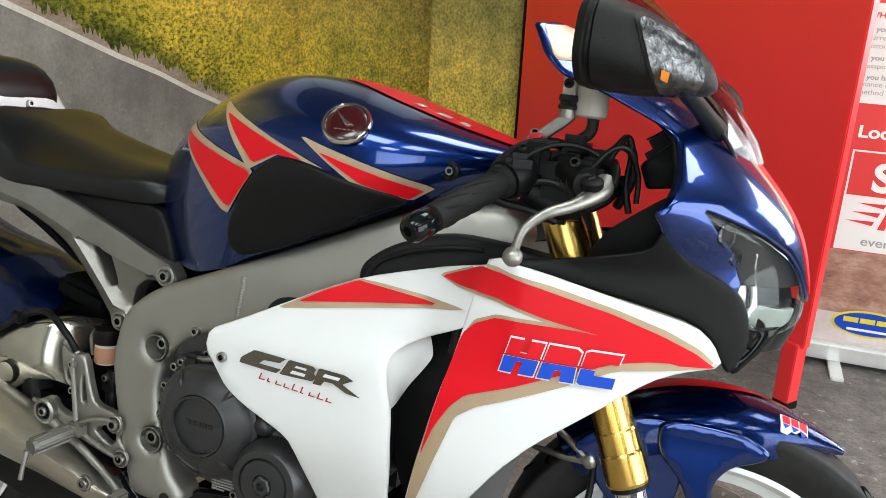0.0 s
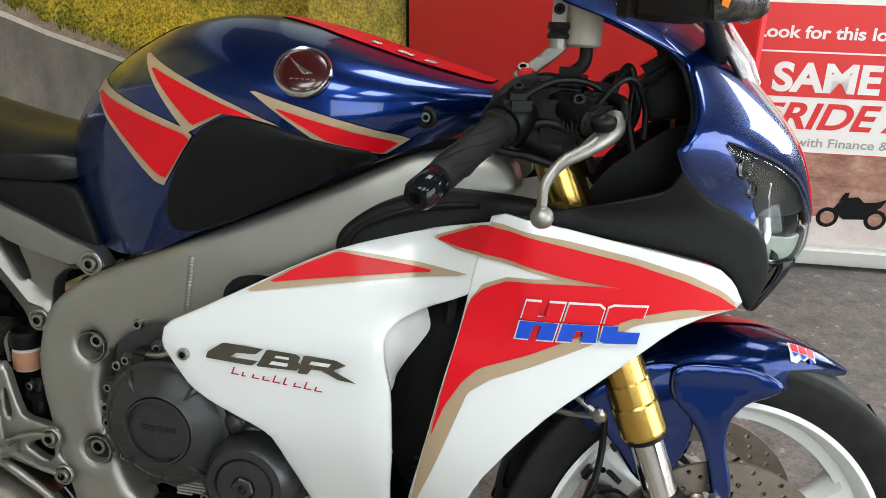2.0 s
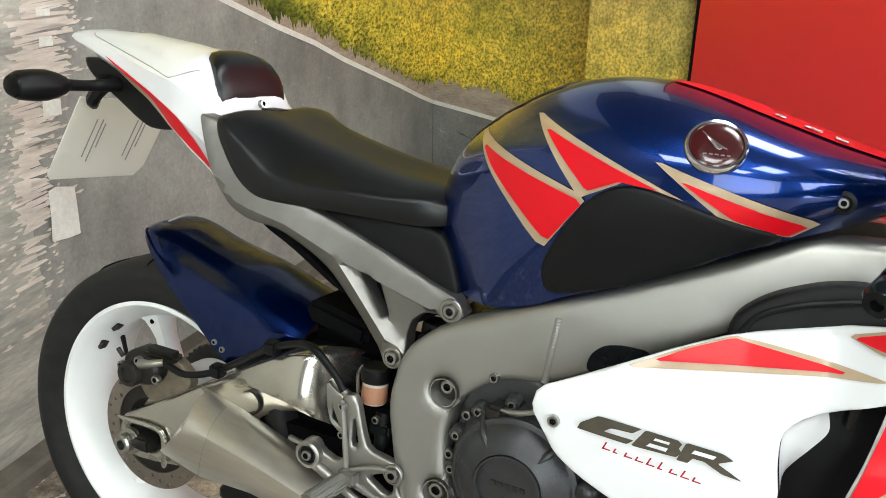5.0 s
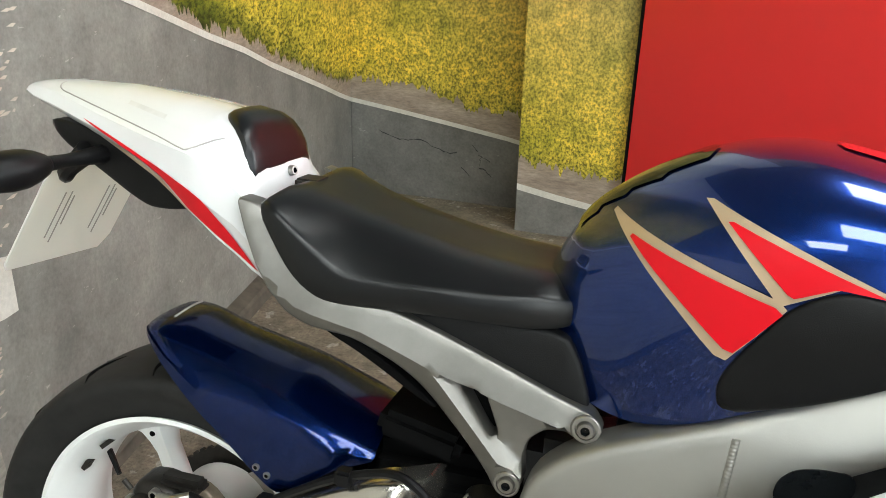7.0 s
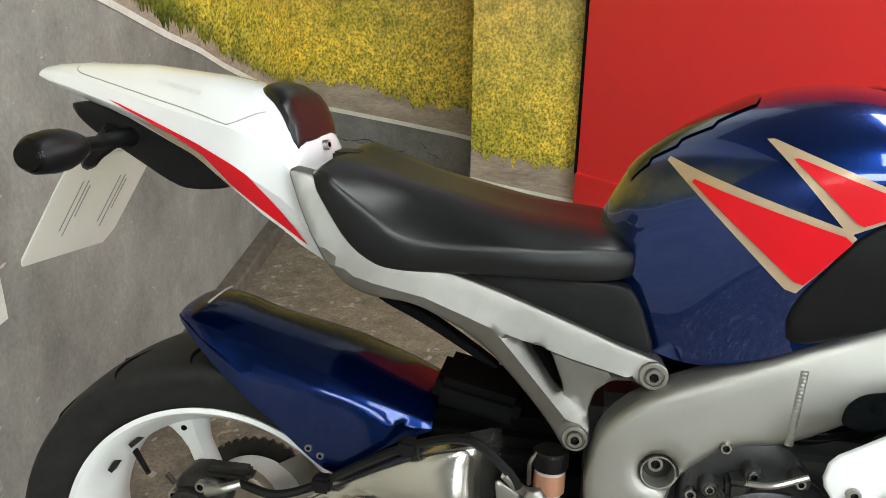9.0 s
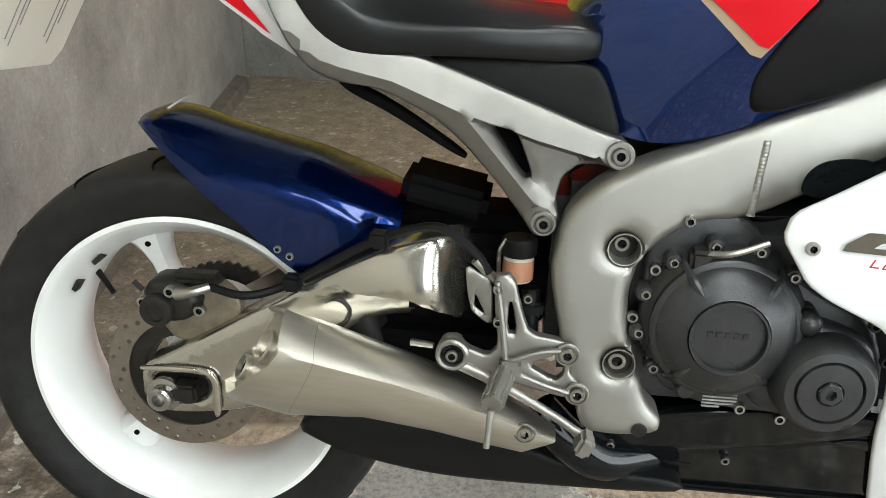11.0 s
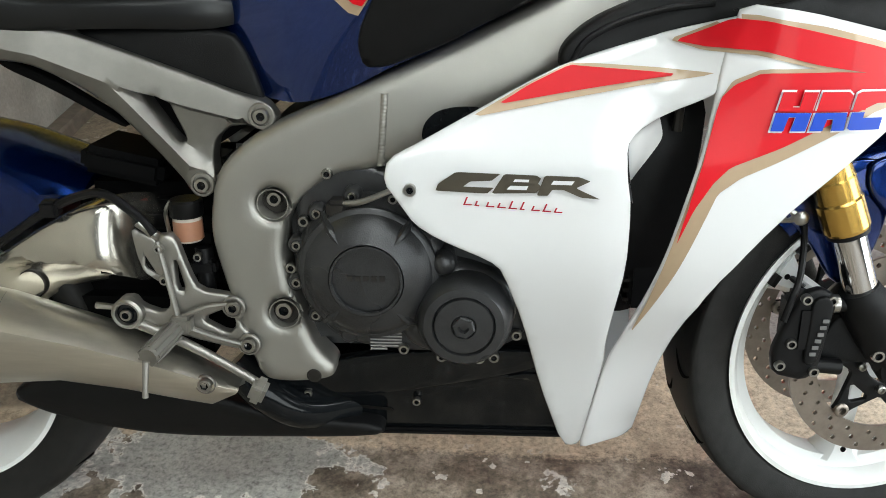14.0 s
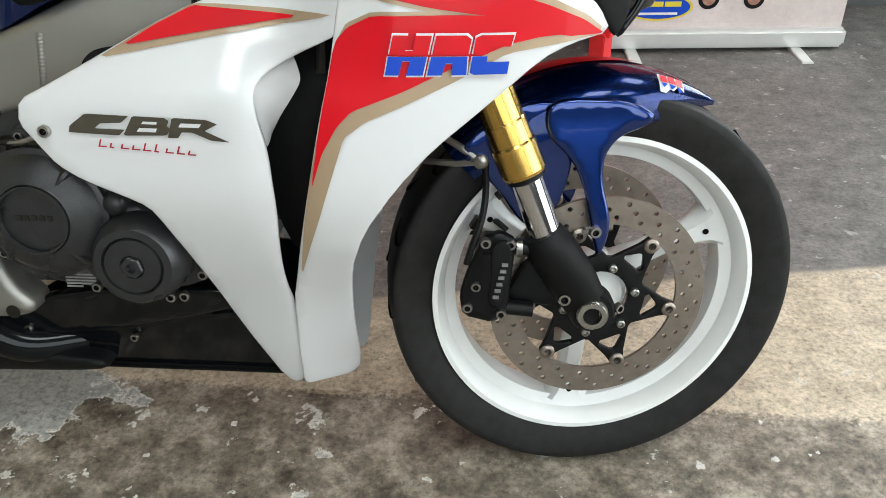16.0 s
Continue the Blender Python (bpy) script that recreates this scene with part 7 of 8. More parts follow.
for sd in (-1, 1):
    hl = part("headlight", nose_sheet([(sd * y, z) for y, z in HL], -0.001, 0.002, 0.009, 1, 0.12), LENS, bike, "clear headlight lens over a grey bowl")
    hl.visible_shadow = False
    for o, off, m_, dent, nm, lb in ((H_IN, -0.018, BOWL, 0.0012, "bowl", "satin grey bowl"), (H_OUT, -0.015, GLOSS, 0.0, "smoked_bowl", "dark smoked bowl"), (H_CHIN, -0.012, CHINM, 0.0008, "lower_bowl", "grey lower bowl"), (H_SEAM, -0.009, REFL, 0.0, "seam_strip", "bright strip"), (H_RIM, -0.007, REFL, 0.0, "rim_strip", "bright strip")):
        part(nm, nose_sheet([(sd * y, z) for y, z in o], off, 0.002, 0.007, 1, 0.12, dent), m_, hl, lb)
    for py, pz, pr in ((0.148, 0.864, 0.0135), (0.128, 0.836, 0.009)):
        c = (nose_x(sd * py, pz) - 0.013, sd * py, pz)
        part("lamp_bowl", lathe([(pr, 0.006), (pr * 0.92, 0.005), (pr * 0.6, -0.008), (0.0005, -0.012)], c, (0.85, sd * 0.5, 0.05), 28, False), DARKST, hl, "dark lamp bowl")
        part("lamp_ring", lathe([(pr * 1.12, 0.004), (pr * 1.10, 0.0075), (pr * 0.98, 0.0075), (pr * 0.95, 0.004)], c, (0.85, sd * 0.5, 0.05), 28, False), CHROME, hl)
part("nose_chin", nose_sheet([(-0.12, 0.752), (-0.06, 0.742), (-0.031, 0.750), (-0.031, 0.776), (0.031, 0.776), (0.031, 0.750), (0.06, 0.742), (0.12, 0.752), (0.08, 0.715), (-0.08, 0.715)], -0.006, 0.004, 0.012, 1, 0.1), GLOSS, bike, "gloss black chin panel")
part("ram_duct", sheet([(1.404, 0.702), (1.416, 0.692), (1.44, 0.722), (1.462, 0.758), (1.43, 0.752), (1.415, 0.77)], lambda x, z: -0.128 + 0.5 * max(0, x - 1.41), 0.01, 0.01, 0.003, [[(1.414, 0.705), (1.432, 0.728), (1.44, 0.748), (1.42, 0.748)]], 1, 0.15), GLOSS, bike, "black ram air intake", mirror=True)
part("ram_inner", sheet([(1.40, 0.70), (1.45, 0.75), (1.42, 0.77), (1.39, 0.75)], -0.09, 0.01, 0.02, 0), BLACK, bike, mirror=True)
# screen
SCL = [(1.420, 0.935, 0.080), (1.408, 0.962, 0.092), (1.370, 1.012, 0.108), (1.323, 1.062, 0.112), (1.274, 1.110, 0.105), (1.222, 1.150, 0.085)]
bm = loft([[Vector((x + 0.028 * (1 - u * u) - 0.04, u * w, z + 0.014 * (1 - u * u))) for u in (-1, -0.75, -0.5, -0.25, 0, 0.25, 0.5, 0.75, 1)] for x, z, w in SCL], False)
bmesh.ops.solidify(bm, geom=bm.faces[:], thickness=0.003)
scr = part("windscreen", bm, SMOKE, bike, "dark smoked windscreen")
part("screen_edge", tube([(x - 0.04, -w, z) for x, z, w in SCL], 0.0032, 8), BLACK, scr, mirror=True)
# mirrors
for s in (-1, 1):
    mr = part("mirror", loft([[Vector((x + (0.0 if k else 0), 0, 0)) + Vector((0, s * (0.325 + dy), zc + dz)) for dy, dz in [tuple(q * f) for q in chaikin([(-0.09, -0.034), (0.055, -0.042), (0.092, -0.016), (0.085, 0.034), (0.035, 0.050), (-0.085, 0.044)], 2, 0.2)]] for k, (x, f, zc) in enumerate(((1.232, 0.97, 1.048), (1.240, 1.02, 1.048), (1.243, 0.97, 1.048), (1.246, 0.97, 1.048), (1.249, 1.02, 1.048), (1.262, 1.0, 1.046), (1.287, 0.92, 1.042), (1.31, 0.76, 1.038), (1.335, 0.56, 1.032), (1.350, 0.34, 1.026), (1.357, 0.10, 1.022)))]), MATT, bike, "black mirror housing with built-in indicator", angle=35)
    if s < 0:
        T_M = BVHTree.FromPolygons([v.co.copy() for v in mr.data.vertices], [list(f.vertices) for f in mr.data.polygons])
        frame_o = [(1.280, 1.080), (1.335, 1.062), (1.352, 1.026), (1.338, 1.000), (1.314, 0.992), (1.300, 1.03)]
        part("lamp_frame", decal(frame_o, T_M, 0.001, 0.006), DARKST, mr)
        cc = Vector((1.320, 1.033))
        part("mirror_indicator", decal([tuple(cc + (Vector(p) - cc) * 0.88) for p in frame_o], T_M, 0.0022, 0.005), FACET, mr, "clear indicator with bright reflector")
        part("bulb", decal([(1.311, 1.030), (1.318, 1.028), (1.317, 1.020), (1.311, 1.022)], T_M, 0.0030, 0.005), ORANGE, mr, "amber bulb")
    part("mirror_glass", loft([[Vector((1.2335, s * (0.325 + dy), 1.05 + dz)) for dy, dz in ((-0.08, -0.028), (-0.03, -0.032), (0.055, -0.029), (0.08, -0.006), (0.074, 0.026), (0.02, 0.040), (-0.055, 0.035), (-0.083, 0.0))], [Vector((1.2305, s * (0.325 + dy * 0.96), 1.05 + dz * 0.96)) for dy, dz in ((-0.08, -0.028), (-0.03, -0.032), (0.055, -0.029), (0.08, -0.006), (0.074, 0.026), (0.02, 0.040), (-0.055, 0.035), (-0.083, 0.0))]]), MIRR, mr, "mirror glass")
    part("stem", tube([(1.310, s * 0.27, 1.030), (1.325, s * 0.20, 1.012), (1.337, s * 0.13, 0.996), (1.345, s * 0.085, 0.982)], [0.010, 0.010, 0.011, 0.016], 12), MATT, mr)
# instrument unit
part("instrument_panel", join(block((1.265, -0.075, 0.895), (1.335, 0.075, 0.960), 0.012, Matrix.Translation((1.27, 0, 0.94)) @ Matrix.Rotation(radians(-35), 4, "Y") @ Matrix.Translation((-1.27, 0, -0.94))), block((1.31, -0.06, 0.86), (1.36, 0.06, 0.93), 0.012)), BLACK, bike, "black instrument unit")
part("screen_glass", block((1.275, -0.07, 0.961), (1.325, 0.07, 0.963), 0.001, Matrix.Translation((1.27, 0, 0.94)) @ Matrix.Rotation(radians(-35), 4, "Y") @ Matrix.Translation((-1.27, 0, -0.94))), SMOKE, bike)

# ---- handlebar, controls ----
ga, gb = Vector((1.068, -0.335, 0.842)), Vector((1.128, -0.185, 0.903))
grip = part("throttle_grip", lathe([(0.014, 0), (0.0165, 0.002), (0.0165, 0.115), (0.021, 0.118), (0.021, 0.126), (0.016, 0.128)], ga + (gb - ga).normalized() * 0.022, gb - ga, 28), GRIP, bike, "black ribbed rubber throttle grip")
gd = (gb - ga).normalized()
gs = gd.orthogonal().normalized()
gu = gd.cross(gs)
for i in range(14):
    a = i * math.tau / 7
    b0 = ga + gd * (0.035 + 0.045 * (i >= 7))
    part("rib", tube([b0 + (gs * math.cos(a) + gu * math.sin(a)) * 0.0168, b0 + gd * 0.02 + (gs * math.cos(a + 0.35) + gu * math.sin(a + 0.35)) * 0.0172, b0 + gd * 0.04 + (gs * math.cos(a + 0.75) + gu * math.sin(a + 0.75)) * 0.0168], [0.0006, 0.0018, 0.0006], 6, 3), GRIP, grip)
part("bar_end", lathe([(0.004, -0.010), (0.006, -0.016), (0.013, -0.015), (0.0165, -0.009), (0.0165, 0.018), (0.014, 0.021)], ga, gd, 28), GLOSS, bike, "black bar-end weight")
part("switch_gear", join(lathe([(0.024, 0), (0.027, 0.006), (0.027, 0.035), (0.022, 0.042)], ga + gd * 0.150, gd, 24), block((1.125, -0.185, 0.895), (1.165, -0.13, 0.945), 0.010), tube([(1.11, -0.2, 0.915), (1.13, -0.17, 0.938), (1.16, -0.15, 0.945), (1.175, -0.12, 0.94)], 0.007, 8)), BLACK, bike, "black throttle housing and switches")
part("kill_switch", block((1.128, -0.150, 0.940), (1.146, -0.132, 0.955), 0.003), REDM, bike, "red kill switch")
mcb = part("front_master_cylinder", join(tube([(1.150, -0.13, 0.915), (1.185, -0.16, 0.915), (1.215, -0.19, 0.905)], [0.019, 0.021, 0.018], 14), block((1.15, -0.16, 0.885), (1.20, -0.12, 0.925), 0.010), block((1.185, -0.19, 0.89), (1.235, -0.15, 0.93), 0.008)), BLACK, bike, "black radial brake master cylinder")
for i in range(5):
    part("boot_ring", lathe([(0.016, 0), (0.019, 0.002), (0.016, 0.004)], Vector((1.19, -0.165, 0.905)) + Vector((0.005, -0.004, -0.001)) * i, (0.7, -0.6, -0.2), 18, False), RUBBER, mcb)
lv = part("brake_lever", tube([(1.238, -0.185, 0.910), (1.238, -0.20, 0.897), (1.215, -0.232, 0.880), (1.192, -0.268, 0.869), (1.180, -0.305, 0.853), (1.180, -0.328, 0.838), (1.181, -0.340, 0.829)], [0.0115, 0.0115, 0.0078, 0.0062, 0.0055, 0.005, 0.0048], 12), CAST, bike, "silver brake lever")
part("lever_blade", sheet([(1.196, 0.874), (1.214, 0.890), (1.236, 0.913), (1.246, 0.906), (1.240, 0.886), (1.218, 0.872)], lambda x, z: -0.225 + 0.9 * (x - 1.21), 0.010, 0.008, 0.003), CAST, lv)
part("ball_end", lathe([(0.0005, -0.011), (0.006, -0.0095), (0.010, -0.005), (0.011, 0), (0.010, 0.005), (0.006, 0.0095), (0.0005, 0.011)], (1.182, -0.343, 0.828), (0, -0.8, -0.5), 20), CAST, lv)
part("adjuster_dial", lathe([(0.012, 0), (0.0135, 0.003), (0.0135, 0.010), (0.010, 0.012), (0.004, 0.011)], (1.228, -0.207, 0.900), (0, -0.4, 0.9), 24), BLACK, lv, "black lever adjuster dial")
part("lever_perch", tube([(1.222, -0.16, 0.93), (1.245, -0.175, 0.925), (1.248, -0.19, 0.905)], [0.006, 0.007, 0.006], 10), BLACK, bike)
fr_ = part("front_fluid_reservoir", lathe([(0.017, 0), (0.021, 0.003), (0.021, 0.046), (0.023, 0.048), (0.023, 0.062), (0.020, 0.064)], (1.195, -0.115, 0.980), (0.0, 0, 1), 28), RESV, bike, "frosted front brake fluid reservoir")
part("reservoir_clip", block((1.160, -0.136, 0.985), (1.176, -0.112, 1.035), 0.003), RESV, fr_)
bolt((1.168, -0.138, 1.02), RIGHT, 0.006, fr_, material=BLACK)
part("reservoir_stay", join(sheet([(1.118, 0.948), (1.135, 0.958), (1.165, 0.985), (1.178, 0.985), (1.178, 0.975), (1.150, 0.952), (1.140, 0.942), (1.125, 0.940)], -0.132, 0.012, 0.008, 0.002), tube([(1.168, -0.128, 0.978), (1.168, -0.128, 1.005)], 0.010, 12)), CAST, bike, "silver reservoir bracket")
bolt((1.132, -0.134, 0.953), (0, -0.6, 0.8), 0.007, bike)
part("rubber_mount", join(lathe([(0.012, 0), (0.013, 0.004), (0.010, 0.008), (0.013, 0.012), (0.012, 0.018)], (1.168, -0.128, 0.988), (0, 0, 1), 18)), RUBBER, bike)
part("reservoir_hose", tube([(1.20, -0.115, 0.982), (1.198, -0.118, 0.962), (1.18, -0.13, 0.945), (1.165, -0.14, 0.925)], 0.0075, 10), RUBBER, bike, "black rubber fluid hose")
for pts, r in (([(1.245, -0.12, 0.875), (1.26, -0.13, 0.91), (1.255, -0.125, 0.945), (1.235, -0.10, 0.95), (1.215, -0.08, 0.93)], 0.006), ([(1.12, -0.16, 0.91), (1.16, -0.155, 0.93), (1.20, -0.13, 0.935), (1.23, -0.10, 0.90)], 0.0045), ([(1.17, -0.14, 0.88), (1.20, -0.13, 0.865), (1.23, -0.11, 0.88), (1.245, -0.09, 0.91)], 0.006), ([(1.13, -0.14, 0.885), (1.16, -0.12, 0.86), (1.20, -0.09, 0.85)], 0.008)):
    part("cable", tube(pts, r, 8), BLACK, bike, "black control cable")
for pts, r in (
    ([(1.115, -0.20, 0.895), (1.14, -0.20, 0.925), (1.175, -0.185, 0.945), (1.215, -0.16, 0.940), (1.245, -0.125, 0.905)], 0.0038),
    ([(1.225, -0.165, 0.900), (1.238, -0.150, 0.945), (1.248, -0.130, 0.962), (1.256, -0.130, 0.945), (1.255, -0.130, 0.903), (1.262, -0.128, 0.870)], 0.0045),
    ([(1.215, -0.185, 0.915), (1.238, -0.18, 0.945), (1.256, -0.165, 0.948), (1.270, -0.15, 0.92), (1.272, -0.145, 0.885)], 0.0036),
    ([(1.10, -0.215, 0.880), (1.12, -0.205, 0.868), (1.15, -0.19, 0.862), (1.18, -0.165, 0.850)], 0.005),
    ([(1.13, -0.185, 0.880), (1.16, -0.18, 0.898), (1.19, -0.175, 0.892), (1.21, -0.16, 0.870), (1.22, -0.14, 0.845)], 0.0048)):
    part("cable", tube(pts, r, 8), BLACK, bike, "black control cable")
for at, ax, r in (((1.135, -0.19, 0.935), (0, -0.5, 0.8), 0.006), ((1.165, -0.168, 0.905), (0, -1, 0.2), 0.006), ((1.20, -0.188, 0.925), (0, -0.8, 0.6), 0.007), ((1.152, -0.172, 0.872), (0, -1, 0), 0.005)):
    bolt(at, ax, r, bike, material=DARKST)
part("switch_pod", block((1.118, -0.215, 0.905), (1.150, -0.185, 0.930), 0.007, Matrix.Translation((1.134, -0.2, 0.917)) @ Matrix.Rotation(radians(25), 4, "Z") @ Matrix.Translation((-1.134, 0.2, -0.917))), BLACK, bike, "black switch pod")
part("lever_bellows", join(*[lathe([(0.011, 0), (0.0145, 0.003), (0.011, 0.006)], Vector((1.200, -0.182, 0.905)) + Vector((0.0052, -0.0038, -0.0008)) * i, (0.8, -0.58, -0.12), 18, False) for i in range(6)]), RUBBER, bike, "black rubber bellows on the lever")
part("lower_switch", join(tube([(1.14, -0.165, 0.885), (1.17, -0.15, 0.872), (1.205, -0.14, 0.868)], [0.02, 0.022, 0.016], 12), block((1.15, -0.16, 0.845), (1.20, -0.12, 0.885), 0.012)), BLACK, bike, "black throttle cable elbow")
part("starter_switch_housing", join(block((1.148, -0.178, 0.866), (1.212, -0.122, 0.936), 0.012), block((1.203, -0.168, 0.880), (1.240, -0.116, 0.944), 0.010), block((1.165, -0.150, 0.930), (1.205, -0.115, 0.958), 0.008)), BLACK, bike, "black starter switch housing")
part("top_yoke", sheet([(1.10, 0.905), (1.16, 0.93), (1.20, 0.925), (1.20, 0.895), (1.14, 0.88), (1.10, 0.885)], -0.135, 0.27, 0.02, 0.008), BLACK, bike, "black top yoke")
part("bar_clamp", lathe([(0.030, -0.015), (0.032, -0.012), (0.032, 0.012), (0.030, 0.015)], (1.148, -0.105, 0.905), (-0.42, 0, 0.9), 24), BLACK, bike, mirror=True)
part("left_bar", tube([(1.13, 0.15, 0.90), (1.06, 0.33, 0.842)], 0.016, 14), GRIP, bike)

# ---- fork, front brake, mudguard ----
CALO = [(1.261, 0.439), (1.284, 0.447), (1.304, 0.435), (1.302, 0.410), (1.294, 0.328), (1.278, 0.312), (1.235, 0.322), (1.230, 0.354), (1.240, 0.388)]
for s in (-1, 1):
    dx = 0.0 if s < 0 else -0.036
    dy = 0.0 if s < 0 else 0.03
    top, a1, a2, ax = [Vector((x + dx, s * 0.112 + dy, z)) for x, z in ((1.155, 0.90), (1.312, 0.520), (1.343, 0.428), (1.409, 0.327))]
    d = (a1 - top).normalized()
    fk = part("fork_leg", lathe([(0.0255, 0), (0.0265, 0.01), (0.0265, (a1 - top).length - 0.075), (0.0275, (a1 - top).length - 0.072), (0.0275, (a1 - top).length - 0.045), (0.0295, (a1 - top).length - 0.042), (0.0295, (a1 - top).length - 0.004), (0.028, (a1 - top).length)], top, d, 36), GOLD, bike, "gold upside-down fork tube", angle=10)
    part("dust_seal", lathe([(0.027, 0), (0.027, 0.006), (0.022, 0.009)], a1, d, 28), BLACK, fk)
    part("slider", tube([a1, a2 + d * 0.05], 0.0215, 24), CHROME, fk, "chromed fork slider")
    foot = tube([a2 - d * 0.012, a2 + (ax - a2) * 0.12, a2 + (ax - a2) * 0.55, ax + Vector((0.004, 0, -0.012))], [0.026, 0.033, 0.034, 0.027], 24)
    for v in foot.verts:
        k = max(0.0, min(1.0, (a2.z - v.co.z) / (a2.z - ax.z)))
        v.co.y = ax.y + (v.co.y - ax.y) * (1 - 0.5 * k)
    part("fork_foot", join(foot, lathe([(0.030, -0.02), (0.032, 0.004), (0.028, 0.012)], ax, (0, s, 0), 28), sheet([(ax.x - 0.085, ax.z + 0.075), (ax.x - 0.03, ax.z + 0.07), (ax.x + 0.01, ax.z), (ax.x - 0.05, ax.z + 0.0), (ax.x - 0.12, ax.z + 0.005), (ax.x - 0.11, ax.z + 0.03)], ax.y + 0.004, 0.016, 0.012, 0.004)), MATT, fk, "black fork foot casting")
    part("axle_end", lathe([(0.0215, 0.008), (0.0215, 0.019), (0.019, 0.022), (0.0125, 0.022), (0.011, 0.013), (0.0005, 0.013)], ax, (0, s, 0), 28), STEEL, fk, "steel axle end")
    bolt((ax.x - 0.038, ax.y + s * 0.014, ax.z + 0.022), (0, s, 0), 0.009, fk)
    bolt((ax.x + 0.036, ax.y + s * 0.002, ax.z + 0.004), (0.6, s, 0), 0.007, fk)
    yc = s * 0.130 + dy
    cl = part("front_caliper", join(
        sheet([(x + dx, z) for x, z in CALO], yc - 0.006, 0.012, 0.010, 0.006, (), 1, 0.18),
        block((1.2510 + dx, yc - 0.010, 0.3520), (1.2910 + dx, yc + 0.055 * -s, 0.4270), 0.010) if s < 0 else block((1.2510 + dx, yc - 0.055, 0.3520), (1.2910 + dx, yc + 0.010, 0.4270), 0.010)), BLACK, bike, "black radial brake caliper")
    part("caliper_bridge", sheet([(x + dx, z) for x, z in ((1.2720, 0.4320), (1.2910, 0.4390), (1.3010, 0.4250), (1.2950, 0.3790), (1.2850, 0.3370), (1.2690, 0.3420), (1.2720, 0.3870))], yc + s * 0.008 - 0.004, 0.010, 0.008, 0.003), MATT, cl)
    for x0, z0, x1, z1 in ((1.3010, 0.4190, 1.3540, 0.4150), (1.2810, 0.3300, 1.3290, 0.3250)):
        part("mount_pin", tube([(x0 + dx, s * 0.118 + dy, z0), (x1 + dx, s * 0.114 + dy, z1)], [0.010, 0.011], 14), BLACK, cl)
        part("pin_collar", tube([(x0 + dx + 0.004, s * 0.118 + dy, z0), (x0 + dx + 0.012, s * 0.118 + dy, z0)], 0.0125, 14, 2), STEEL, cl)
    for k in range(6):
        part("name_bar", block((1.2755 + dx + 0.0022 * k, yc + s * 0.0145 - 0.0006, 0.3550 + 0.0095 * k), (1.2835 + dx + 0.0022 * k, yc + s * 0.0145 + 0.0006, 0.3600 + 0.0095 * k), 0), DIMP, cl, smooth=False)
    for x, z in ((1.2650, 0.4320), (1.2420, 0.3370), (1.2970, 0.4310), (1.2530, 0.3690), (1.2870, 0.3290)):
        bolt((x + dx, yc + s * 0.007, z), (0, s, 0), 0.007, cl)
    part("brake_hose", tube([(1.262 + dx, s * 0.10 + dy, 0.53), (1.263 + dx, s * 0.108 + dy, 0.49), (1.258 + dx, s * 0.122 + dy, 0.455), (1.247 + dx, s * 0.132 + dy, 0.425), (1.240 + dx, s * 0.135 + dy, 0.40)], 0.0045, 8), BLACK, bike, "black front brake hose")
part("hose_joint", join(lathe([(0.009, -0.006), (0.010, 0.005), (0.006, 0.008)], (1.256, -0.100, 0.531), RIGHT, 18), tube([(1.256, -0.10, 0.531), (1.225, -0.095, 0.55), (1.19, -0.08, 0.565)], [0.006, 0.005, 0.004], 8), tube([(1.25, -0.10, 0.530), (1.215, -0.09, 0.524), (1.17, -0.07, 0.52)], [0.006, 0.005, 0.004], 8)), STEEL, bike, "steel brake hose junction")

MGC = Vector((1.409, 0, 0.322))
mg = new("front_mudguard")
mg.parent = bike
mg.matrix_local = Matrix.Translation(MGC) @ Matrix.Rotation(radians(10), 4, "Z")
mg["label"] = "dark metallic blue front mudguard with a small mark"
rings = []
for i in range(29):
    t = i / 28
    a = radians(134 - 76 * t)
    rr = 0.318 + 0.008 * math.sin(math.pi * t) - 0.010 * t
    w = 0.076 * (1 - 0.15 * (1 - t) ** 3) * max(0.09, 1 - (max(0.0, t - 0.45) / 0.56) ** 2.4)
    drop = float(np.interp(t, [0.0, 0.45, 0.76, 0.92, 1.0], [0.066, 0.075, 0.060, 0.026, 0.007]))
    o = Vector((math.cos(a), 0, math.sin(a)))
    half = [(0, rr), (w * 0.55, rr - 0.08 * drop), (w * 0.84, rr - 0.24 * drop), (w * 0.97, rr - 0.44 * drop), (w, rr - 0.54 * drop), (w * 1.03, rr - drop)]
    rings.append([o * r + Vector((0, -y, 0)) for y, r in reversed(half)] + [o * r + Vector((0, y, 0)) for y, r in half[1:]])
bm = loft(rings, False)
bmesh.ops.solidify(bm, geom=bm.faces[:], thickness=0.0035)
T_MG = tree_of(bm)
part("crown", bm, BLUE, mg)
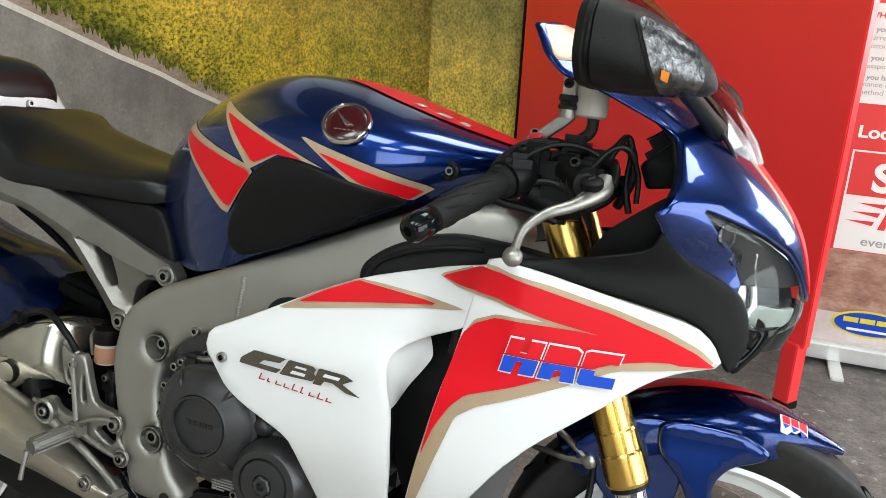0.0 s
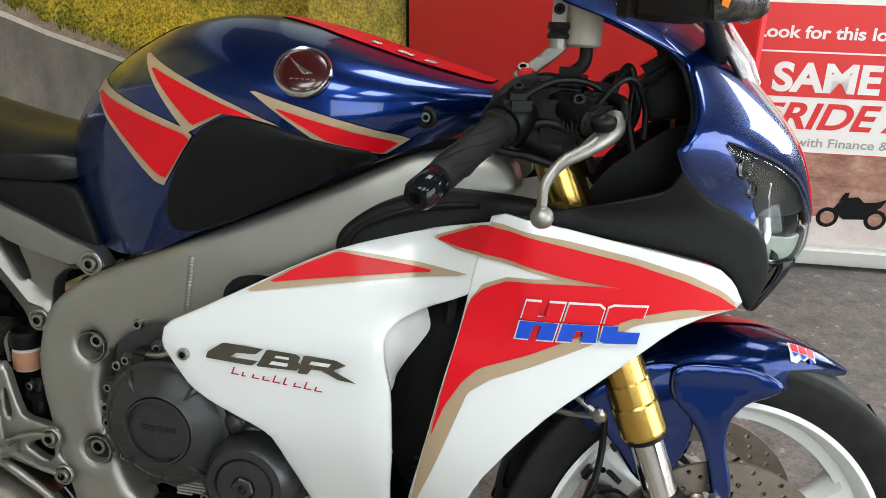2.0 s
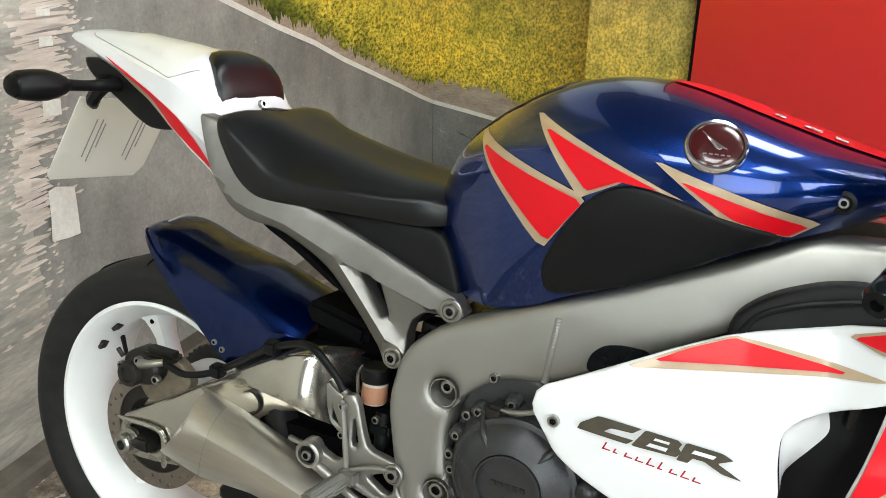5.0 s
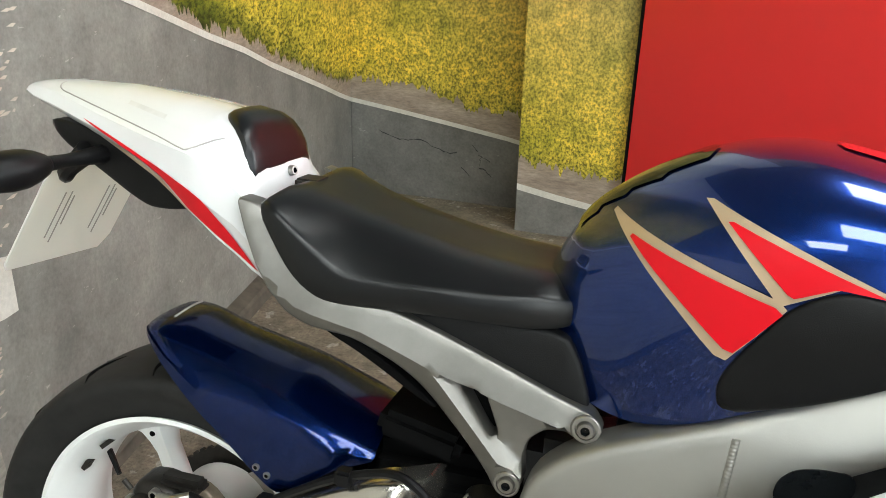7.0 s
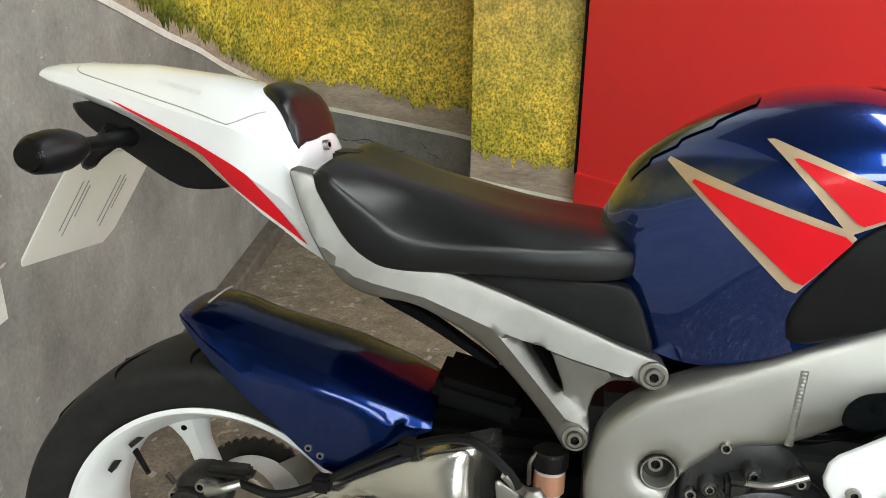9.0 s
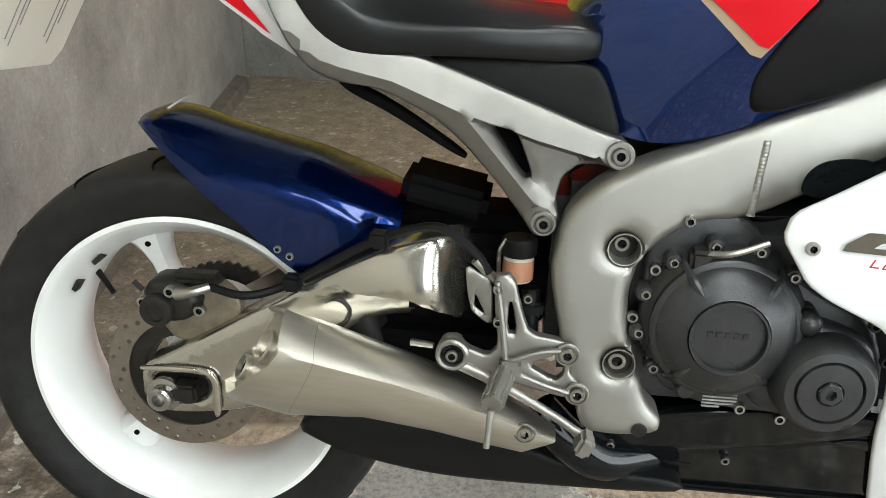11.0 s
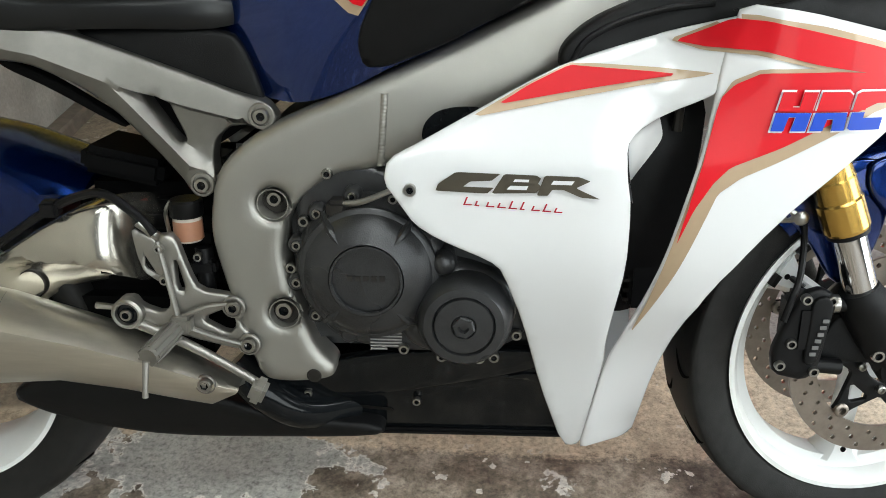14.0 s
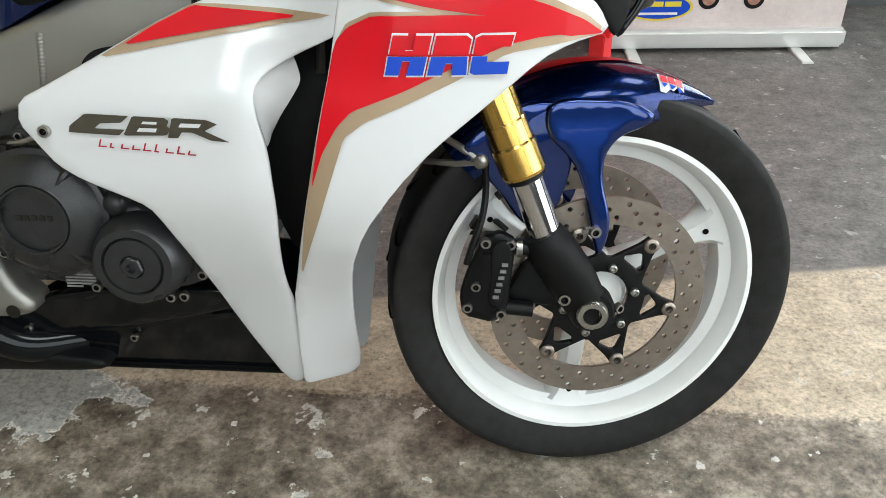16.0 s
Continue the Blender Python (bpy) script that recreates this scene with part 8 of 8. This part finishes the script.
part("leg_panel", sheet([(-0.085, 0.290), (0.02, 0.285), (0.06, 0.262), (0.045, 0.250), (0.010, 0.238), (-0.008, 0.215), (-0.010, 0.18), (0.004, 0.130), (0.002, 0.10), (-0.009, 0.074), (-0.016, 0.085), (-0.029, 0.155), (-0.047, 0.205), (-0.088, 0.245)], lambda x, z: -0.081 - 0.014 * max(0.0, min(1.0, (0.262 - z) / 0.18)), 0.006, 0.012, 0.005), BLUE, mg, "", mirror=True)
part("rear_skirt", sheet([(-0.205, 0.225), (-0.12, 0.285), (-0.04, 0.28), (-0.05, 0.17), (-0.085, 0.105), (-0.115, 0.12), (-0.15, 0.175)], -0.072, 0.004, 0.014, 0.004), BLUE, mg, "", mirror=True)
bolt((-0.018, -0.096, 0.113), RIGHT, 0.008, mg)
part("red_centre", decal([(-0.18, -0.012), (-0.1, -0.014), (0.0, -0.010), (0.07, 0.006), (0.0, 0.028), (-0.1, 0.035), (-0.18, 0.03)], T_MG, 0.0008, step=0.012, way=(0, 0, -1)), RED, mg, "red centre flash")
base_mark = part("racing_mark", decal([(0.066, -0.061), (0.104, -0.052), (0.104, -0.026), (0.066, -0.034)], T_MG, 0.0010, step=0.006, smooth=0, way=(0, 0, -1)), WHITE, mg, "white-edged red and blue block mark")
for k in range(3):
    x0, y0 = 0.0685 + 0.0118 * k, -0.0585 + 0.0028 * k
    for y1, m_ in ((0.001, RED), (0.0125, HBLUE)):
        part("mark_block", decal([(x0, y0 + y1), (x0 + 0.010, y0 + y1 + 0.0022), (x0 + 0.010, y0 + y1 + 0.0125), (x0, y0 + y1 + 0.0103)][::1], T_MG, 0.0016, step=0.006, smooth=0, way=(0, 0, -1)), HBLUE if m_ is RED else RED, base_mark)
# side stand on the far side
part("side_stand", tube([(0.60, 0.13, 0.27), (0.58, 0.20, 0.12), (0.56, 0.255, 0.052)], [0.012, 0.011, 0.010], 12), BLACK, bike, "black side stand")
part("stand_foot", block((0.53, 0.235, 0.040), (0.60, 0.275, 0.050), 0.003), BLACK, bike)
